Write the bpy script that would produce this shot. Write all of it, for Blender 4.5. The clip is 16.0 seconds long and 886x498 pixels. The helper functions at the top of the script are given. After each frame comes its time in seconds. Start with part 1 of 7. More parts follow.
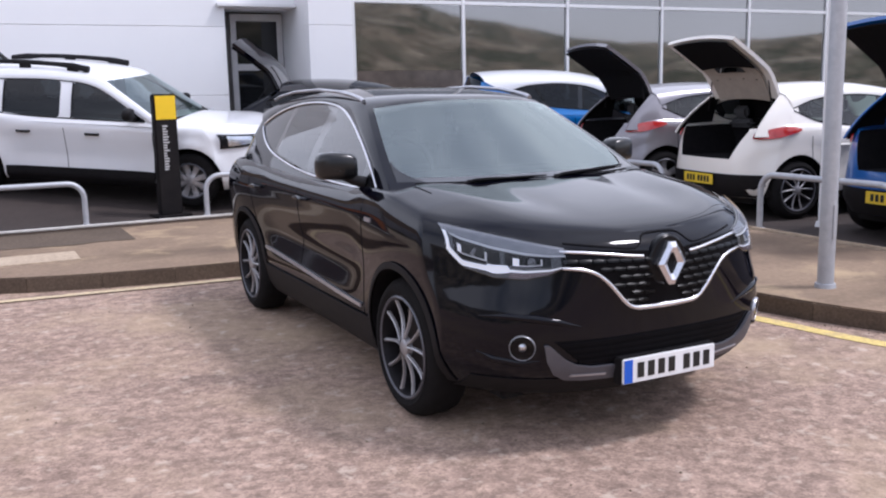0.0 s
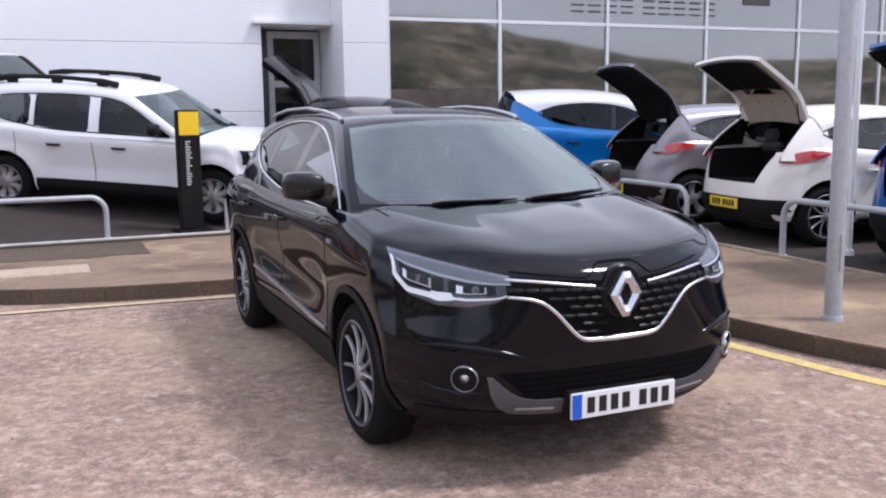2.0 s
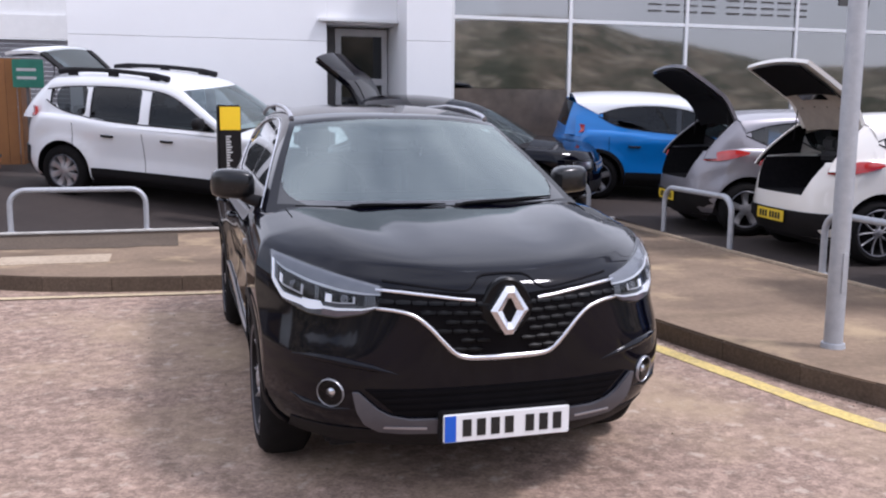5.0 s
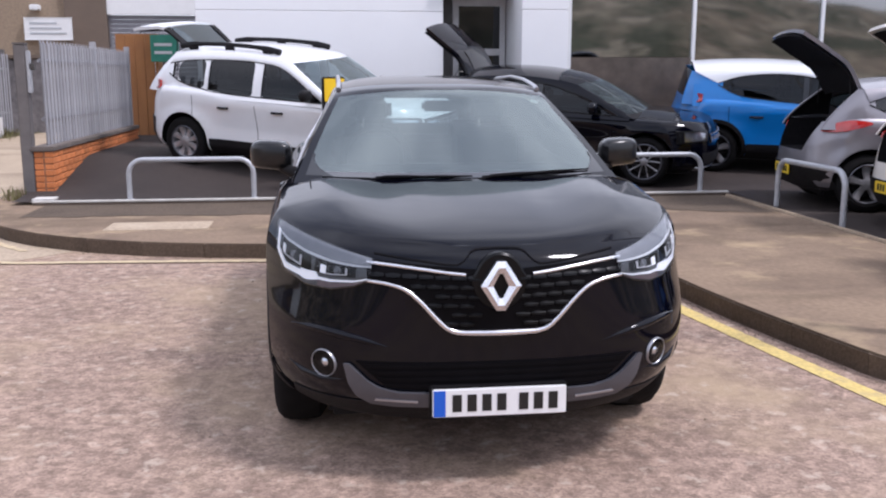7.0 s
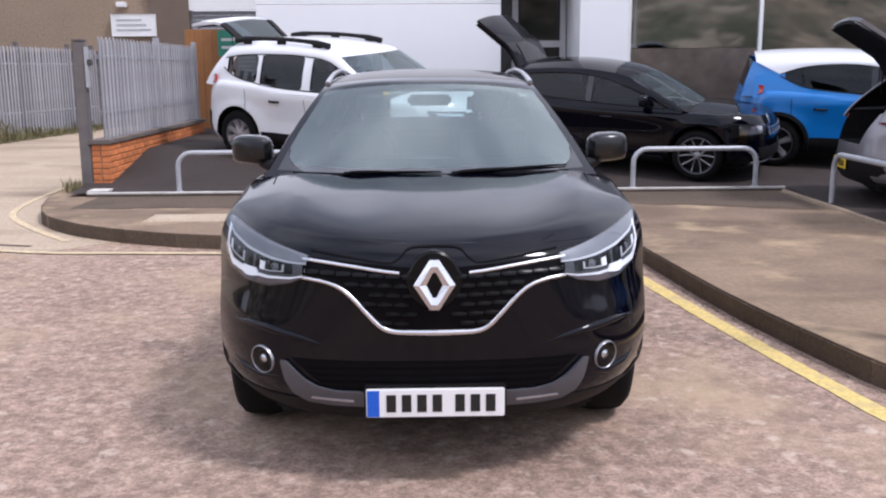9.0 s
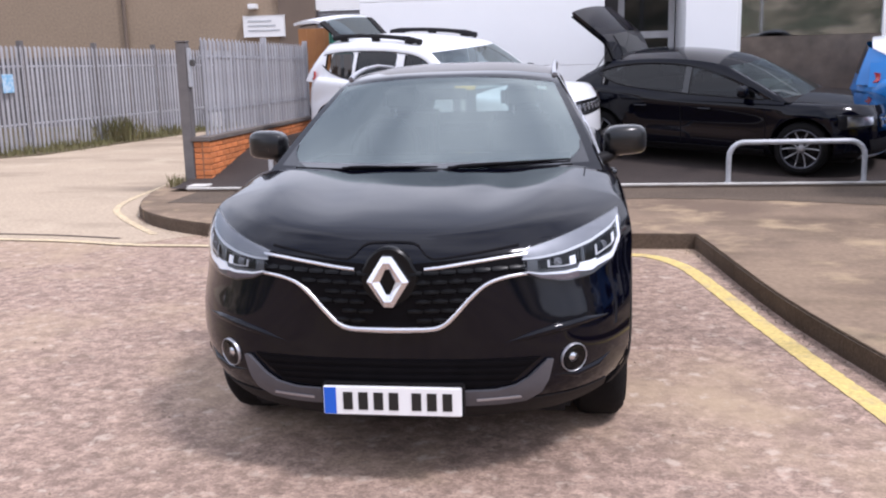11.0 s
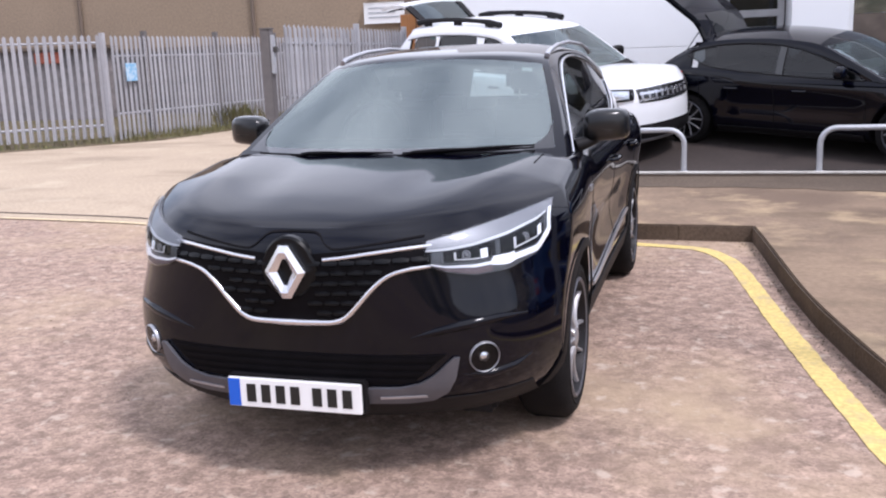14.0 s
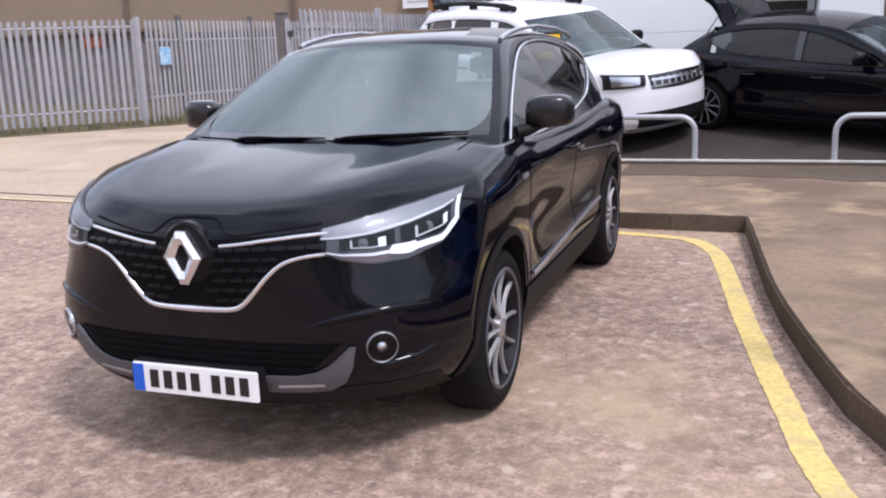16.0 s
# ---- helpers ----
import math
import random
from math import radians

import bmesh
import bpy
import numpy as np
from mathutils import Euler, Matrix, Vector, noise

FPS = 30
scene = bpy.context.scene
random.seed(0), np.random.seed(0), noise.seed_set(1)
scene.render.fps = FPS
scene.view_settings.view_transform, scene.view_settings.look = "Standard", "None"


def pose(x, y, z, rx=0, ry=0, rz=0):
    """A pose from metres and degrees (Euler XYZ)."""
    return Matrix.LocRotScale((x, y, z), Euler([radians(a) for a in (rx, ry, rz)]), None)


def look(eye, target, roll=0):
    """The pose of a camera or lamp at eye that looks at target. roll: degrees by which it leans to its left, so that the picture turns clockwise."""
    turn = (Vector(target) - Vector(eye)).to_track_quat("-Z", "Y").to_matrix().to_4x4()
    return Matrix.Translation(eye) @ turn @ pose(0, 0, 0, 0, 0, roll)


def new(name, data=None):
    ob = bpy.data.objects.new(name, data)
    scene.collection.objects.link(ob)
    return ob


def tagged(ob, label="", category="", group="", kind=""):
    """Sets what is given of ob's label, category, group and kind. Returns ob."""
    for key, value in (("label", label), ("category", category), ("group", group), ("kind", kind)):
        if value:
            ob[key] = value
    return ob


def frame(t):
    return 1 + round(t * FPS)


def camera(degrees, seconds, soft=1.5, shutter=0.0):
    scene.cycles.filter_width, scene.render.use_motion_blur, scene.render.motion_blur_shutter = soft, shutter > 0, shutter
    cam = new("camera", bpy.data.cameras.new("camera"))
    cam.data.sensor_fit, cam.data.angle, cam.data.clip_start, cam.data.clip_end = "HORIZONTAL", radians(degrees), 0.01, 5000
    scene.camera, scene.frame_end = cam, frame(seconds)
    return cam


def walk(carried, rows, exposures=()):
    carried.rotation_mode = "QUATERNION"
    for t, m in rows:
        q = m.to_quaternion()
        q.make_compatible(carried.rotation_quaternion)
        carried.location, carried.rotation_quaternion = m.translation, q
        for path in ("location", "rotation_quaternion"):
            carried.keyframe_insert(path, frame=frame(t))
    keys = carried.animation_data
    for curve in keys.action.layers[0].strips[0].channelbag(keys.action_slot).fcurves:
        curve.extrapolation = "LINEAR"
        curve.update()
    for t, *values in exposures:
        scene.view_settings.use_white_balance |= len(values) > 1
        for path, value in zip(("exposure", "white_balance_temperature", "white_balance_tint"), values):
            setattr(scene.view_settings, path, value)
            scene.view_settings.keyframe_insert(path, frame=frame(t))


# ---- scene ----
cam = camera(51.0, 16.0, soft=2.1)
PATH = [
    (0, (-2.718, -3.095, 1.583), (-1.814, -1.344, 1.243), -1.2),
    (0.5, (-2.589, -3.112, 1.567), (-1.632, -1.389, 1.223), -0.6),
    (1, (-2.473, -3.124, 1.572), (-1.556, -1.375, 1.252), 0.2),
    (1.5, (-2.37, -3.137, 1.591), (-1.481, -1.373, 1.279), -0.8),
    (2, (-2.22, -3.194, 1.591), (-1.43, -1.381, 1.289), -0.6),
    (2.5, (-2.076, -3.223, 1.56), (-1.29, -1.411, 1.249), 0.8),
    (3, (-1.913, -3.223, 1.564), (-1.189, -1.385, 1.256), 0.0),
    (3.2, (-1.829, -3.219, 1.558), (-1.123, -1.374, 1.25), 0.0),
    (5.3, (-1.154, -3.311, 1.586), (-0.653, -1.4, 1.279), 0.4),
    (5.5, (-1.104, -3.308, 1.587), (-0.644, -1.39, 1.258), 0.3),
    (6, (-0.945, -3.359, 1.592), (-0.582, -1.425, 1.237), -0.2),
    (6.5, (-0.764, -3.389, 1.584), (-0.481, -1.443, 1.22), 0.5),
    (7, (-0.629, -3.381, 1.588), (-0.393, -1.429, 1.224), 0.0),
    (7.5, (-0.474, -3.317, 1.584), (-0.295, -1.36, 1.212), -0.5),
    (8, (-0.364, -3.296, 1.598), (-0.201, -1.337, 1.233), -0.3),
    (8.5, (-0.183, -3.336, 1.597), (-0.078, -1.373, 1.226), 0.1),
    (9, (-0.034, -3.351, 1.593), (0.005, -1.388, 1.214), -0.4),
    (9.2, (0.015, -3.351, 1.586), (0.033, -1.387, 1.21), -1.3),
    (11.3, (0.727, -3.188, 1.568), (0.435, -1.249, 1.178), -1.8),
    (11.5, (0.769, -3.146, 1.557), (0.463, -1.211, 1.155), -2.3),
    (12, (0.902, -3.09, 1.556), (0.506, -1.17, 1.162), -2.5),
    (12.5, (1.022, -3.029, 1.551), (0.586, -1.121, 1.14), -1.5),
    (13, (1.203, -3.002, 1.544), (0.679, -1.113, 1.146), -1.0),
    (13.5, (1.347, -2.973, 1.544), (0.796, -1.094, 1.138), -1.2),
    (14, (1.451, -2.893, 1.529), (0.886, -1.018, 1.125), -2.2),
    (14.5, (1.567, -2.81, 1.536), (0.967, -0.946, 1.13), -2.0),
    (15, (1.672, -2.757, 1.532), (1.051, -0.9, 1.126), -2.6),
    (15.5, (1.816, -2.706, 1.518), (1.148, -0.868, 1.101), -2.1),
    (16, (1.942, -2.666, 1.508), (1.27, -0.832, 1.077), -2.1),
]
walk(cam, [(t, look(eye, target, roll)) for t, eye, target, roll in PATH], [(0, -0.20, 5880, 16), (8, -0.19, 5960, 16), (12, 0.04, 5980, 16), (14, 0.05, 5980, 16), (16, -0.08, 5980, 16)])

# ---- light ----
SUN_DIR = Vector((0.56, -0.33, 1.0)).normalized()
sun = new("sun", bpy.data.lights.new("sun", "SUN"))
sun.data.energy, sun.data.angle, sun.data.color = 2.75, radians(9.0), (1.0, 0.94, 0.90)
sun.matrix_world = look(SUN_DIR * 30, (0, 0, 0))
world = bpy.data.worlds.new("sky")
scene.world = world
world.use_nodes = True
wn = world.node_tree
sky = wn.nodes.new("ShaderNodeTexSky")
sky.sky_type, sky.sun_disc = "NISHITA", False
sky.sun_elevation = math.asin(SUN_DIR.z)
sky.sun_rotation = math.atan2(SUN_DIR.x, SUN_DIR.y)
sky.air_density, sky.dust_density = 1.0, 2.0
# thin bright broken cloud over the whole sky
wco, wno, wmr, wmx = wn.nodes.new("ShaderNodeTexCoord"), wn.nodes.new("ShaderNodeTexNoise"), wn.nodes.new("ShaderNodeMapRange"), wn.nodes.new("ShaderNodeMix")
wno.inputs["Scale"].default_value, wno.inputs["Detail"].default_value, wno.inputs["Roughness"].default_value = 1.7, 5, 0.5
wmr.inputs[1].default_value, wmr.inputs[2].default_value, wmr.inputs[3].default_value, wmr.inputs[4].default_value = 0.40, 0.62, 0.34, 1.0
wmx.data_type = "RGBA"
wmx.inputs["B"].default_value = (13.2, 13.3, 14.0, 1)
wmp = wn.nodes.new("ShaderNodeMapping")
wmp.inputs["Location"].default_value = (1.6, -4.4, 0.0)
wn.links.new(wco.outputs["Generated"], wmp.inputs["Vector"])
wn.links.new(wmp.outputs[0], wno.inputs["Vector"])
wn.links.new(wno.outputs["Fac"], wmr.inputs[0])
wn.links.new(wmr.outputs[0], wmx.inputs["Factor"])
wn.links.new(sky.outputs[0], wmx.inputs["A"])
wn.links.new(wmx.outputs["Result"], wn.nodes["Background"].inputs[0])
wn.nodes["Background"].inputs[1].default_value = 0.14


# ---- materials ----
def mat(name, col, rough=0.5, metal=0.0, col2=None, scale=8.0, mix=0.5, fine=None, bump=0.0, bscale=60.0, coat=0.0, spec=0.5, rvar=0.0, island=0.0, coat_rough=0.05, coat_ior=1.5):
    """A procedural surface: two scales of noise between col and col2, with bump and gloss changes."""
    m = bpy.data.materials.new(name)
    m.use_nodes = True
    nt = m.node_tree
    b = nt.nodes["Principled BSDF"]
    b.inputs["Roughness"].default_value, b.inputs["Metallic"].default_value = rough, metal
    b.inputs["Coat Weight"].default_value, b.inputs["Coat Roughness"].default_value, b.inputs["Coat IOR"].default_value = coat, coat_rough, coat_ior
    b.inputs["Specular IOR Level"].default_value = spec
    b.inputs["Base Color"].default_value = (*col, 1)
    co = nt.nodes.new("ShaderNodeTexCoord")
    if col2 is not None:
        n1 = nt.nodes.new("ShaderNodeTexNoise")
        n1.inputs["Scale"].default_value, n1.inputs["Detail"].default_value = scale, 6
        n1.inputs["Roughness"].default_value = 0.65
        nt.links.new(co.outputs["Object"], n1.inputs["Vector"])
        ramp = nt.nodes.new("ShaderNodeMapRange")
        ramp.inputs[1].default_value, ramp.inputs[2].default_value = 0.5 - 0.3 * mix, 0.5 + 0.3 * mix
        nt.links.new(n1.outputs["Fac"], ramp.inputs[0])
        mx = nt.nodes.new("ShaderNodeMix")
        mx.data_type = "RGBA"
        mx.inputs["A"].default_value, mx.inputs["B"].default_value = (*col, 1), (*col2, 1)
        nt.links.new(ramp.outputs[0], mx.inputs["Factor"])
        out = mx.outputs["Result"]
        if fine:
            n2 = nt.nodes.new("ShaderNodeTexNoise")
            n2.inputs["Scale"].default_value, n2.inputs["Detail"].default_value = fine[0], 3
            nt.links.new(co.outputs["Object"], n2.inputs["Vector"])
            mr = nt.nodes.new("ShaderNodeMapRange")
            mr.inputs[1].default_value, mr.inputs[2].default_value = 0.3, 0.7
            mr.inputs[3].default_value, mr.inputs[4].default_value = 1 - fine[1], 1 + fine[1]
            nt.links.new(n2.outputs["Fac"], mr.inputs[0])
            mu = nt.nodes.new("ShaderNodeVectorMath")
            mu.operation = "SCALE"
            nt.links.new(out, mu.inputs[0])
            nt.links.new(mr.outputs[0], mu.inputs["Scale"])
            out = mu.outputs[0]
        if island:
            geo = nt.nodes.new("ShaderNodeObjectInfo")
            ir = nt.nodes.new("ShaderNodeMapRange")
            ir.inputs[3].default_value, ir.inputs[4].default_value = 1 - island, 1 + island
            nt.links.new(geo.outputs["Random"], ir.inputs[0])
            mu2 = nt.nodes.new("ShaderNodeVectorMath")
            mu2.operation = "SCALE"
            nt.links.new(out, mu2.inputs[0])
            nt.links.new(ir.outputs[0], mu2.inputs["Scale"])
            out = mu2.outputs[0]
        nt.links.new(out, b.inputs["Base Color"])
        if rvar:
            rr = nt.nodes.new("ShaderNodeMapRange")
            rr.inputs[3].default_value, rr.inputs[4].default_value = max(0.0, rough - rvar), min(1.0, rough + rvar)
            nt.links.new(n1.outputs["Fac"], rr.inputs[0])
            nt.links.new(rr.outputs[0], b.inputs["Roughness"])
    if bump:
        n3 = nt.nodes.new("ShaderNodeTexNoise")
        n3.inputs["Scale"].default_value, n3.inputs["Detail"].default_value = bscale, 5
        nt.links.new(co.outputs["Object"], n3.inputs["Vector"])
        bp = nt.nodes.new("ShaderNodeBump")
        bp.inputs["Strength"].default_value, bp.inputs["Distance"].default_value = min(1.0, bump), 0.01
        nt.links.new(n3.outputs["Fac"], bp.inputs["Height"])
        nt.links.new(bp.outputs["Normal"], b.inputs["Normal"])
    return m


def glass_mat(name, tint, rough=0.0, ior=1.75, sheen=(1, 1, 1)):
    """Thin pane: mostly clear, with a mirror-like face."""
    m = bpy.data.materials.new(name)
    m.use_nodes = True
    nt = m.node_tree
    nt.nodes.remove(nt.nodes["Principled BSDF"])
    tr, gl = nt.nodes.new("ShaderNodeBsdfTransparent"), nt.nodes.new("ShaderNodeBsdfGlossy")
    tr.inputs[0].default_value = (*tint, 1)
    gl.inputs["Roughness"].default_value = rough
    gl.inputs[0].default_value = (*sheen, 1)
    fr, mx = nt.nodes.new("ShaderNodeFresnel"), nt.nodes.new("ShaderNodeMixShader")
    fr.inputs[0].default_value = ior
    nt.links.new(fr.outputs[0], mx.inputs[0])
    nt.links.new(tr.outputs[0], mx.inputs[1])
    nt.links.new(gl.outputs[0], mx.inputs[2])
    nt.links.new(mx.outputs[0], nt.nodes["Material Output"].inputs[0])
    return m


M = {}
M["asphalt"] = mat("asphalt", (0.266, 0.184, 0.143), 0.95, col2=(0.366, 0.266, 0.210), scale=0.9, mix=1.3, fine=(12, 0.29), bump=0.4, bscale=60, spec=0.2)


def add_chips(m, scale, lo, hi):
    """Stone chips of mixed brightness over a surface."""
    nt = m.node_tree
    b = nt.nodes["Principled BSDF"]
    src = b.inputs["Base Color"].links[0].from_socket
    co, vo = nt.nodes.new("ShaderNodeTexCoord"), nt.nodes.new("ShaderNodeTexVoronoi")
    vo.inputs["Scale"].default_value = scale
    nt.links.new(co.outputs["Object"], vo.inputs["Vector"])
    sp, mr, mu = nt.nodes.new("ShaderNodeSeparateColor"), nt.nodes.new("ShaderNodeMapRange"), nt.nodes.new("ShaderNodeVectorMath")
    nt.links.new(vo.outputs["Color"], sp.inputs[0])
    nt.links.new(sp.outputs[0], mr.inputs[0])
    mr.inputs[3].default_value, mr.inputs[4].default_value = lo, hi
    mu.operation = "SCALE"
    nt.links.new(src, mu.inputs[0])
    nt.links.new(mr.outputs[0], mu.inputs["Scale"])
    nt.links.new(mu.outputs[0], b.inputs["Base Color"])


add_chips(M["asphalt"], 85, 0.78, 1.22)
add_chips(M["asphalt"], 34, 0.84, 1.16)


def add_patches(m, scale, lo, hi, col, amount, detail=4.0, stretch=(1, 1, 1)):
    """Irregular patches of another colour (sand, dirt, stains) over a surface."""
    nt = m.node_tree
    b = nt.nodes["Principled BSDF"]
    src = b.inputs["Base Color"].links[0].from_socket
    co, mp, no = nt.nodes.new("ShaderNodeTexCoord"), nt.nodes.new("ShaderNodeMapping"), nt.nodes.new("ShaderNodeTexNoise")
    mp.inputs["Scale"].default_value = stretch
    mp.inputs["Location"].default_value = (scale * 3.1, scale * 1.7, 0)
    no.inputs["Scale"].default_value, no.inputs["Detail"].default_value, no.inputs["Roughness"].default_value = scale, detail, 0.62
    mr, mx = nt.nodes.new("ShaderNodeMapRange"), nt.nodes.new("ShaderNodeMix")
    mx.data_type = "RGBA"
    nt.links.new(co.outputs["Object"], mp.inputs["Vector"])
    nt.links.new(mp.outputs[0], no.inputs["Vector"])
    nt.links.new(no.outputs["Fac"], mr.inputs[0])
    mr.inputs[1].default_value, mr.inputs[2].default_value, mr.inputs[4].default_value = lo, hi, amount
    nt.links.new(mr.outputs[0], mx.inputs["Factor"])
    nt.links.new(src, mx.inputs["A"])
    mx.inputs["B"].default_value = (*col, 1)
    nt.links.new(mx.outputs["Result"], b.inputs["Base Color"])


add_patches(M["asphalt"], 0.42, 0.46, 0.64, (0.43, 0.322, 0.215), 0.85, 7)
add_patches(M["asphalt"], 2.6, 0.52, 0.66, (0.14, 0.098, 0.08), 0.32, 7)
add_patches(M["asphalt"], 6.0, 0.54, 0.64, (0.18, 0.127, 0.102), 0.32, 6)
add_patches(M["asphalt"], 9.0, 0.57, 0.66, (0.52, 0.42, 0.34), 0.7, 6)
M["repair_dark"] = mat("dark_upstand", (0.13, 0.10, 0.08), 0.95, col2=(0.08, 0.064, 0.052), scale=3, mix=1.0, bump=0.4, spec=0.1)
M["yard"] = mat("yard_tarmac", (0.034, 0.027, 0.025), 0.9, col2=(0.062, 0.048, 0.042), scale=1.1, mix=1.0, fine=(70, 0.25), bump=0.5, bscale=120, spec=0.3)
M["pave"] = mat("pavement", (0.30, 0.218, 0.15), 0.9, col2=(0.20, 0.145, 0.105), scale=0.5, mix=0.7, fine=(24, 0.12), bump=0.3, bscale=80, spec=0.15)
M["kerb"] = mat("kerb_stone", (0.138, 0.102, 0.074), 0.9, col2=(0.082, 0.060, 0.045), scale=3, mix=1, fine=(50, 0.2), bump=0.4, bscale=60, island=0.10, spec=0.2)
add_patches(M["pave"], 0.6, 0.52, 0.66, (0.12, 0.088, 0.06), 0.8, 7, (0.6, 1.5, 1))
add_patches(M["pave"], 0.45, 0.5, 0.62, (0.13, 0.093, 0.07), 0.7, 6)
add_patches(M["pave"], 1.5, 0.54, 0.70, (0.46, 0.345, 0.215), 0.7, 6)
M["lane"] = mat("concrete_lane", (0.46, 0.365, 0.265), 0.9, col2=(0.37, 0.29, 0.21), scale=0.6, mix=0.9, fine=(25, 0.18), bump=0.4, bscale=60, spec=0.3)
add_patches(M["lane"], 0.5, 0.52, 0.68, (0.21, 0.16, 0.115), 0.6, 6, (0.5, 1.4, 1))
add_patches(M["lane"], 0.9, 0.56, 0.7, (0.52, 0.43, 0.32), 0.6, 6)
M["yellow"] = mat("yellow_line", (0.68, 0.515, 0.165), 0.7, col2=(0.56, 0.42, 0.16), scale=6, mix=1, fine=(40, 0.2), bump=0.4, bscale=90)
add_patches(M["yellow"], 5.0, 0.55, 0.68, (0.42, 0.32, 0.20), 0.7, 6)
M["cream"] = mat("faded_line", (0.66, 0.52, 0.30), 0.75, col2=(0.42, 0.33, 0.23), scale=9, mix=0.8, fine=(40, 0.2), bump=0.4, bscale=90)
M["edge"] = mat("white_edging", (0.72, 0.70, 0.66), 0.7, col2=(0.5, 0.47, 0.43), scale=5, mix=0.7, bump=0.3)
M["galv"] = mat("galvanised", (0.52, 0.53, 0.55), 0.5, 0.35, col2=(0.38, 0.39, 0.42), scale=14, mix=1, bump=0.1, rvar=0.1)
M["grey_post"] = mat("weathered_post", (0.10, 0.09, 0.09), 0.8, col2=(0.17, 0.155, 0.15), scale=5, mix=1, bump=0.3)
M["white_clad"] = mat("white_cladding", (0.86, 0.86, 0.865), 0.55, col2=(0.81, 0.81, 0.82), scale=0.7, mix=1, bump=0.05, bscale=20)
M["white_trim"] = mat("white_trim", (0.8, 0.8, 0.8), 0.45, col2=(0.72, 0.72, 0.72), scale=4, mix=1)
M["dark_frame"] = mat("dark_frame", (0.05, 0.045, 0.045), 0.5, col2=(0.07, 0.065, 0.06), scale=5)
M["grey_wall"] = mat("grey_block_wall", (0.10, 0.095, 0.10), 0.9, col2=(0.24, 0.215, 0.21), scale=0.7, mix=0.8, fine=(9, 0.2), bump=0.3)
# plinth brown; mottled like the bank's reflection, which is painted into this colour
M["brown_reflection_panel"] = mat("brown_reflection_panel", (0.12, 0.09, 0.07), 0.35, col2=(0.06, 0.05, 0.042), scale=1.2, mix=0.8, fine=(4, 0.3), bump=0.1)
M["door_grey"] = mat("door_grey", (0.56, 0.55, 0.55), 0.5, col2=(0.48, 0.47, 0.47), scale=4)
M["tan"] = mat("tan_render", (0.315, 0.236, 0.166), 0.9, col2=(0.26, 0.195, 0.138), scale=0.5, mix=0.9, fine=(14, 0.12), bump=0.3, bscale=30)
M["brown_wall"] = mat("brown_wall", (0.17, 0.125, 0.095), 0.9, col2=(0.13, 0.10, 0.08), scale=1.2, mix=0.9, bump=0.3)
M["shutter"] = mat("shutter_grey", (0.20, 0.20, 0.22), 0.6, 0.2, col2=(0.16, 0.16, 0.18), scale=3)
M["brick"] = mat("orange_brick", (0.66, 0.225, 0.07), 0.85, col2=(0.52, 0.17, 0.06), scale=7, mix=0.9, fine=(60, 0.15), bump=0.4, bscale=70, island=0.2)
M["mortar"] = mat("mortar", (0.36, 0.17, 0.09), 0.95, col2=(0.28, 0.14, 0.085), scale=12)
M["coping"] = mat("coping", (0.17, 0.14, 0.12), 0.85, col2=(0.12, 0.10, 0.09), scale=5, bump=0.3)
M["ply"] = mat("orange_board", (0.33, 0.145, 0.045), 0.7, col2=(0.24, 0.10, 0.035), scale=4, mix=1, bump=0.2)
M["green_sign"] = mat("green_sign", (0.02, 0.17, 0.115), 0.45, col2=(0.03, 0.22, 0.15), scale=6)
M["pale"] = mat("fence_steel", (0.41, 0.41, 0.435), 0.6, 0.0, col2=(0.29, 0.285, 0.30), scale=3, mix=1, bump=0.1, island=0.12)
M["totem_black"] = mat("totem_black", (0.008, 0.007, 0.008), 0.6, col2=(0.014, 0.012, 0.012), scale=5, spec=0.15)
M["totem_yellow"] = mat("totem_yellow", (0.88, 0.58, 0.01), 0.4, col2=(0.82, 0.54, 0.01), scale=5)
M["white_ink"] = mat("white_ink", (0.55, 0.55, 0.55), 0.5)
M["paint_black"] = mat("black_paint", (0.0008, 0.001, 0.0038), 0.45, 0.0, col2=(0.0012, 0.0014, 0.0048), scale=3, coat=1.0, spec=0.0, coat_rough=0.06, coat_ior=1.36)
M["grille_black"] = mat("grille_black", (0.0025, 0.0025, 0.0032), 0.3, col2=(0.004, 0.004, 0.005), scale=20, spec=0.2)
M["mirror_paint"] = mat("mirror_cap_paint", (0.003, 0.003, 0.0035), 0.35, 0.0, col2=(0.004, 0.004, 0.005), scale=5, coat=1.0, spec=0.1, coat_rough=0.22, coat_ior=1.45)
M["paint_white"] = mat("white_paint", (0.80, 0.81, 0.83), 0.3, 0.0, col2=(0.77, 0.78, 0.80), scale=2, coat=0.8)
M["paint_cream"] = mat("cream_white_paint", (0.80, 0.76, 0.70), 0.3, 0.0, col2=(0.77, 0.73, 0.67), scale=2, coat=0.8)
M["paint_blue"] = mat("bright_blue_paint", (0.002, 0.175, 0.54), 0.35, 0.0, col2=(0.003, 0.19, 0.58), scale=2, coat=0.7)
M["paint_darkblue"] = mat("dark_blue_paint", (0.005, 0.085, 0.31), 0.3, 0.1, col2=(0.006, 0.095, 0.34), scale=2, coat=0.9)
M["paint_silver"] = mat("silver_paint", (0.25, 0.24, 0.26), 0.35, 0.5, col2=(0.22, 0.21, 0.23), scale=2, coat=0.8)
M["black_plastic"] = mat("black_plastic", (0.0055, 0.005, 0.006), 0.6, col2=(0.009, 0.008, 0.009), scale=20, bump=0.15, bscale=220, spec=0.22)
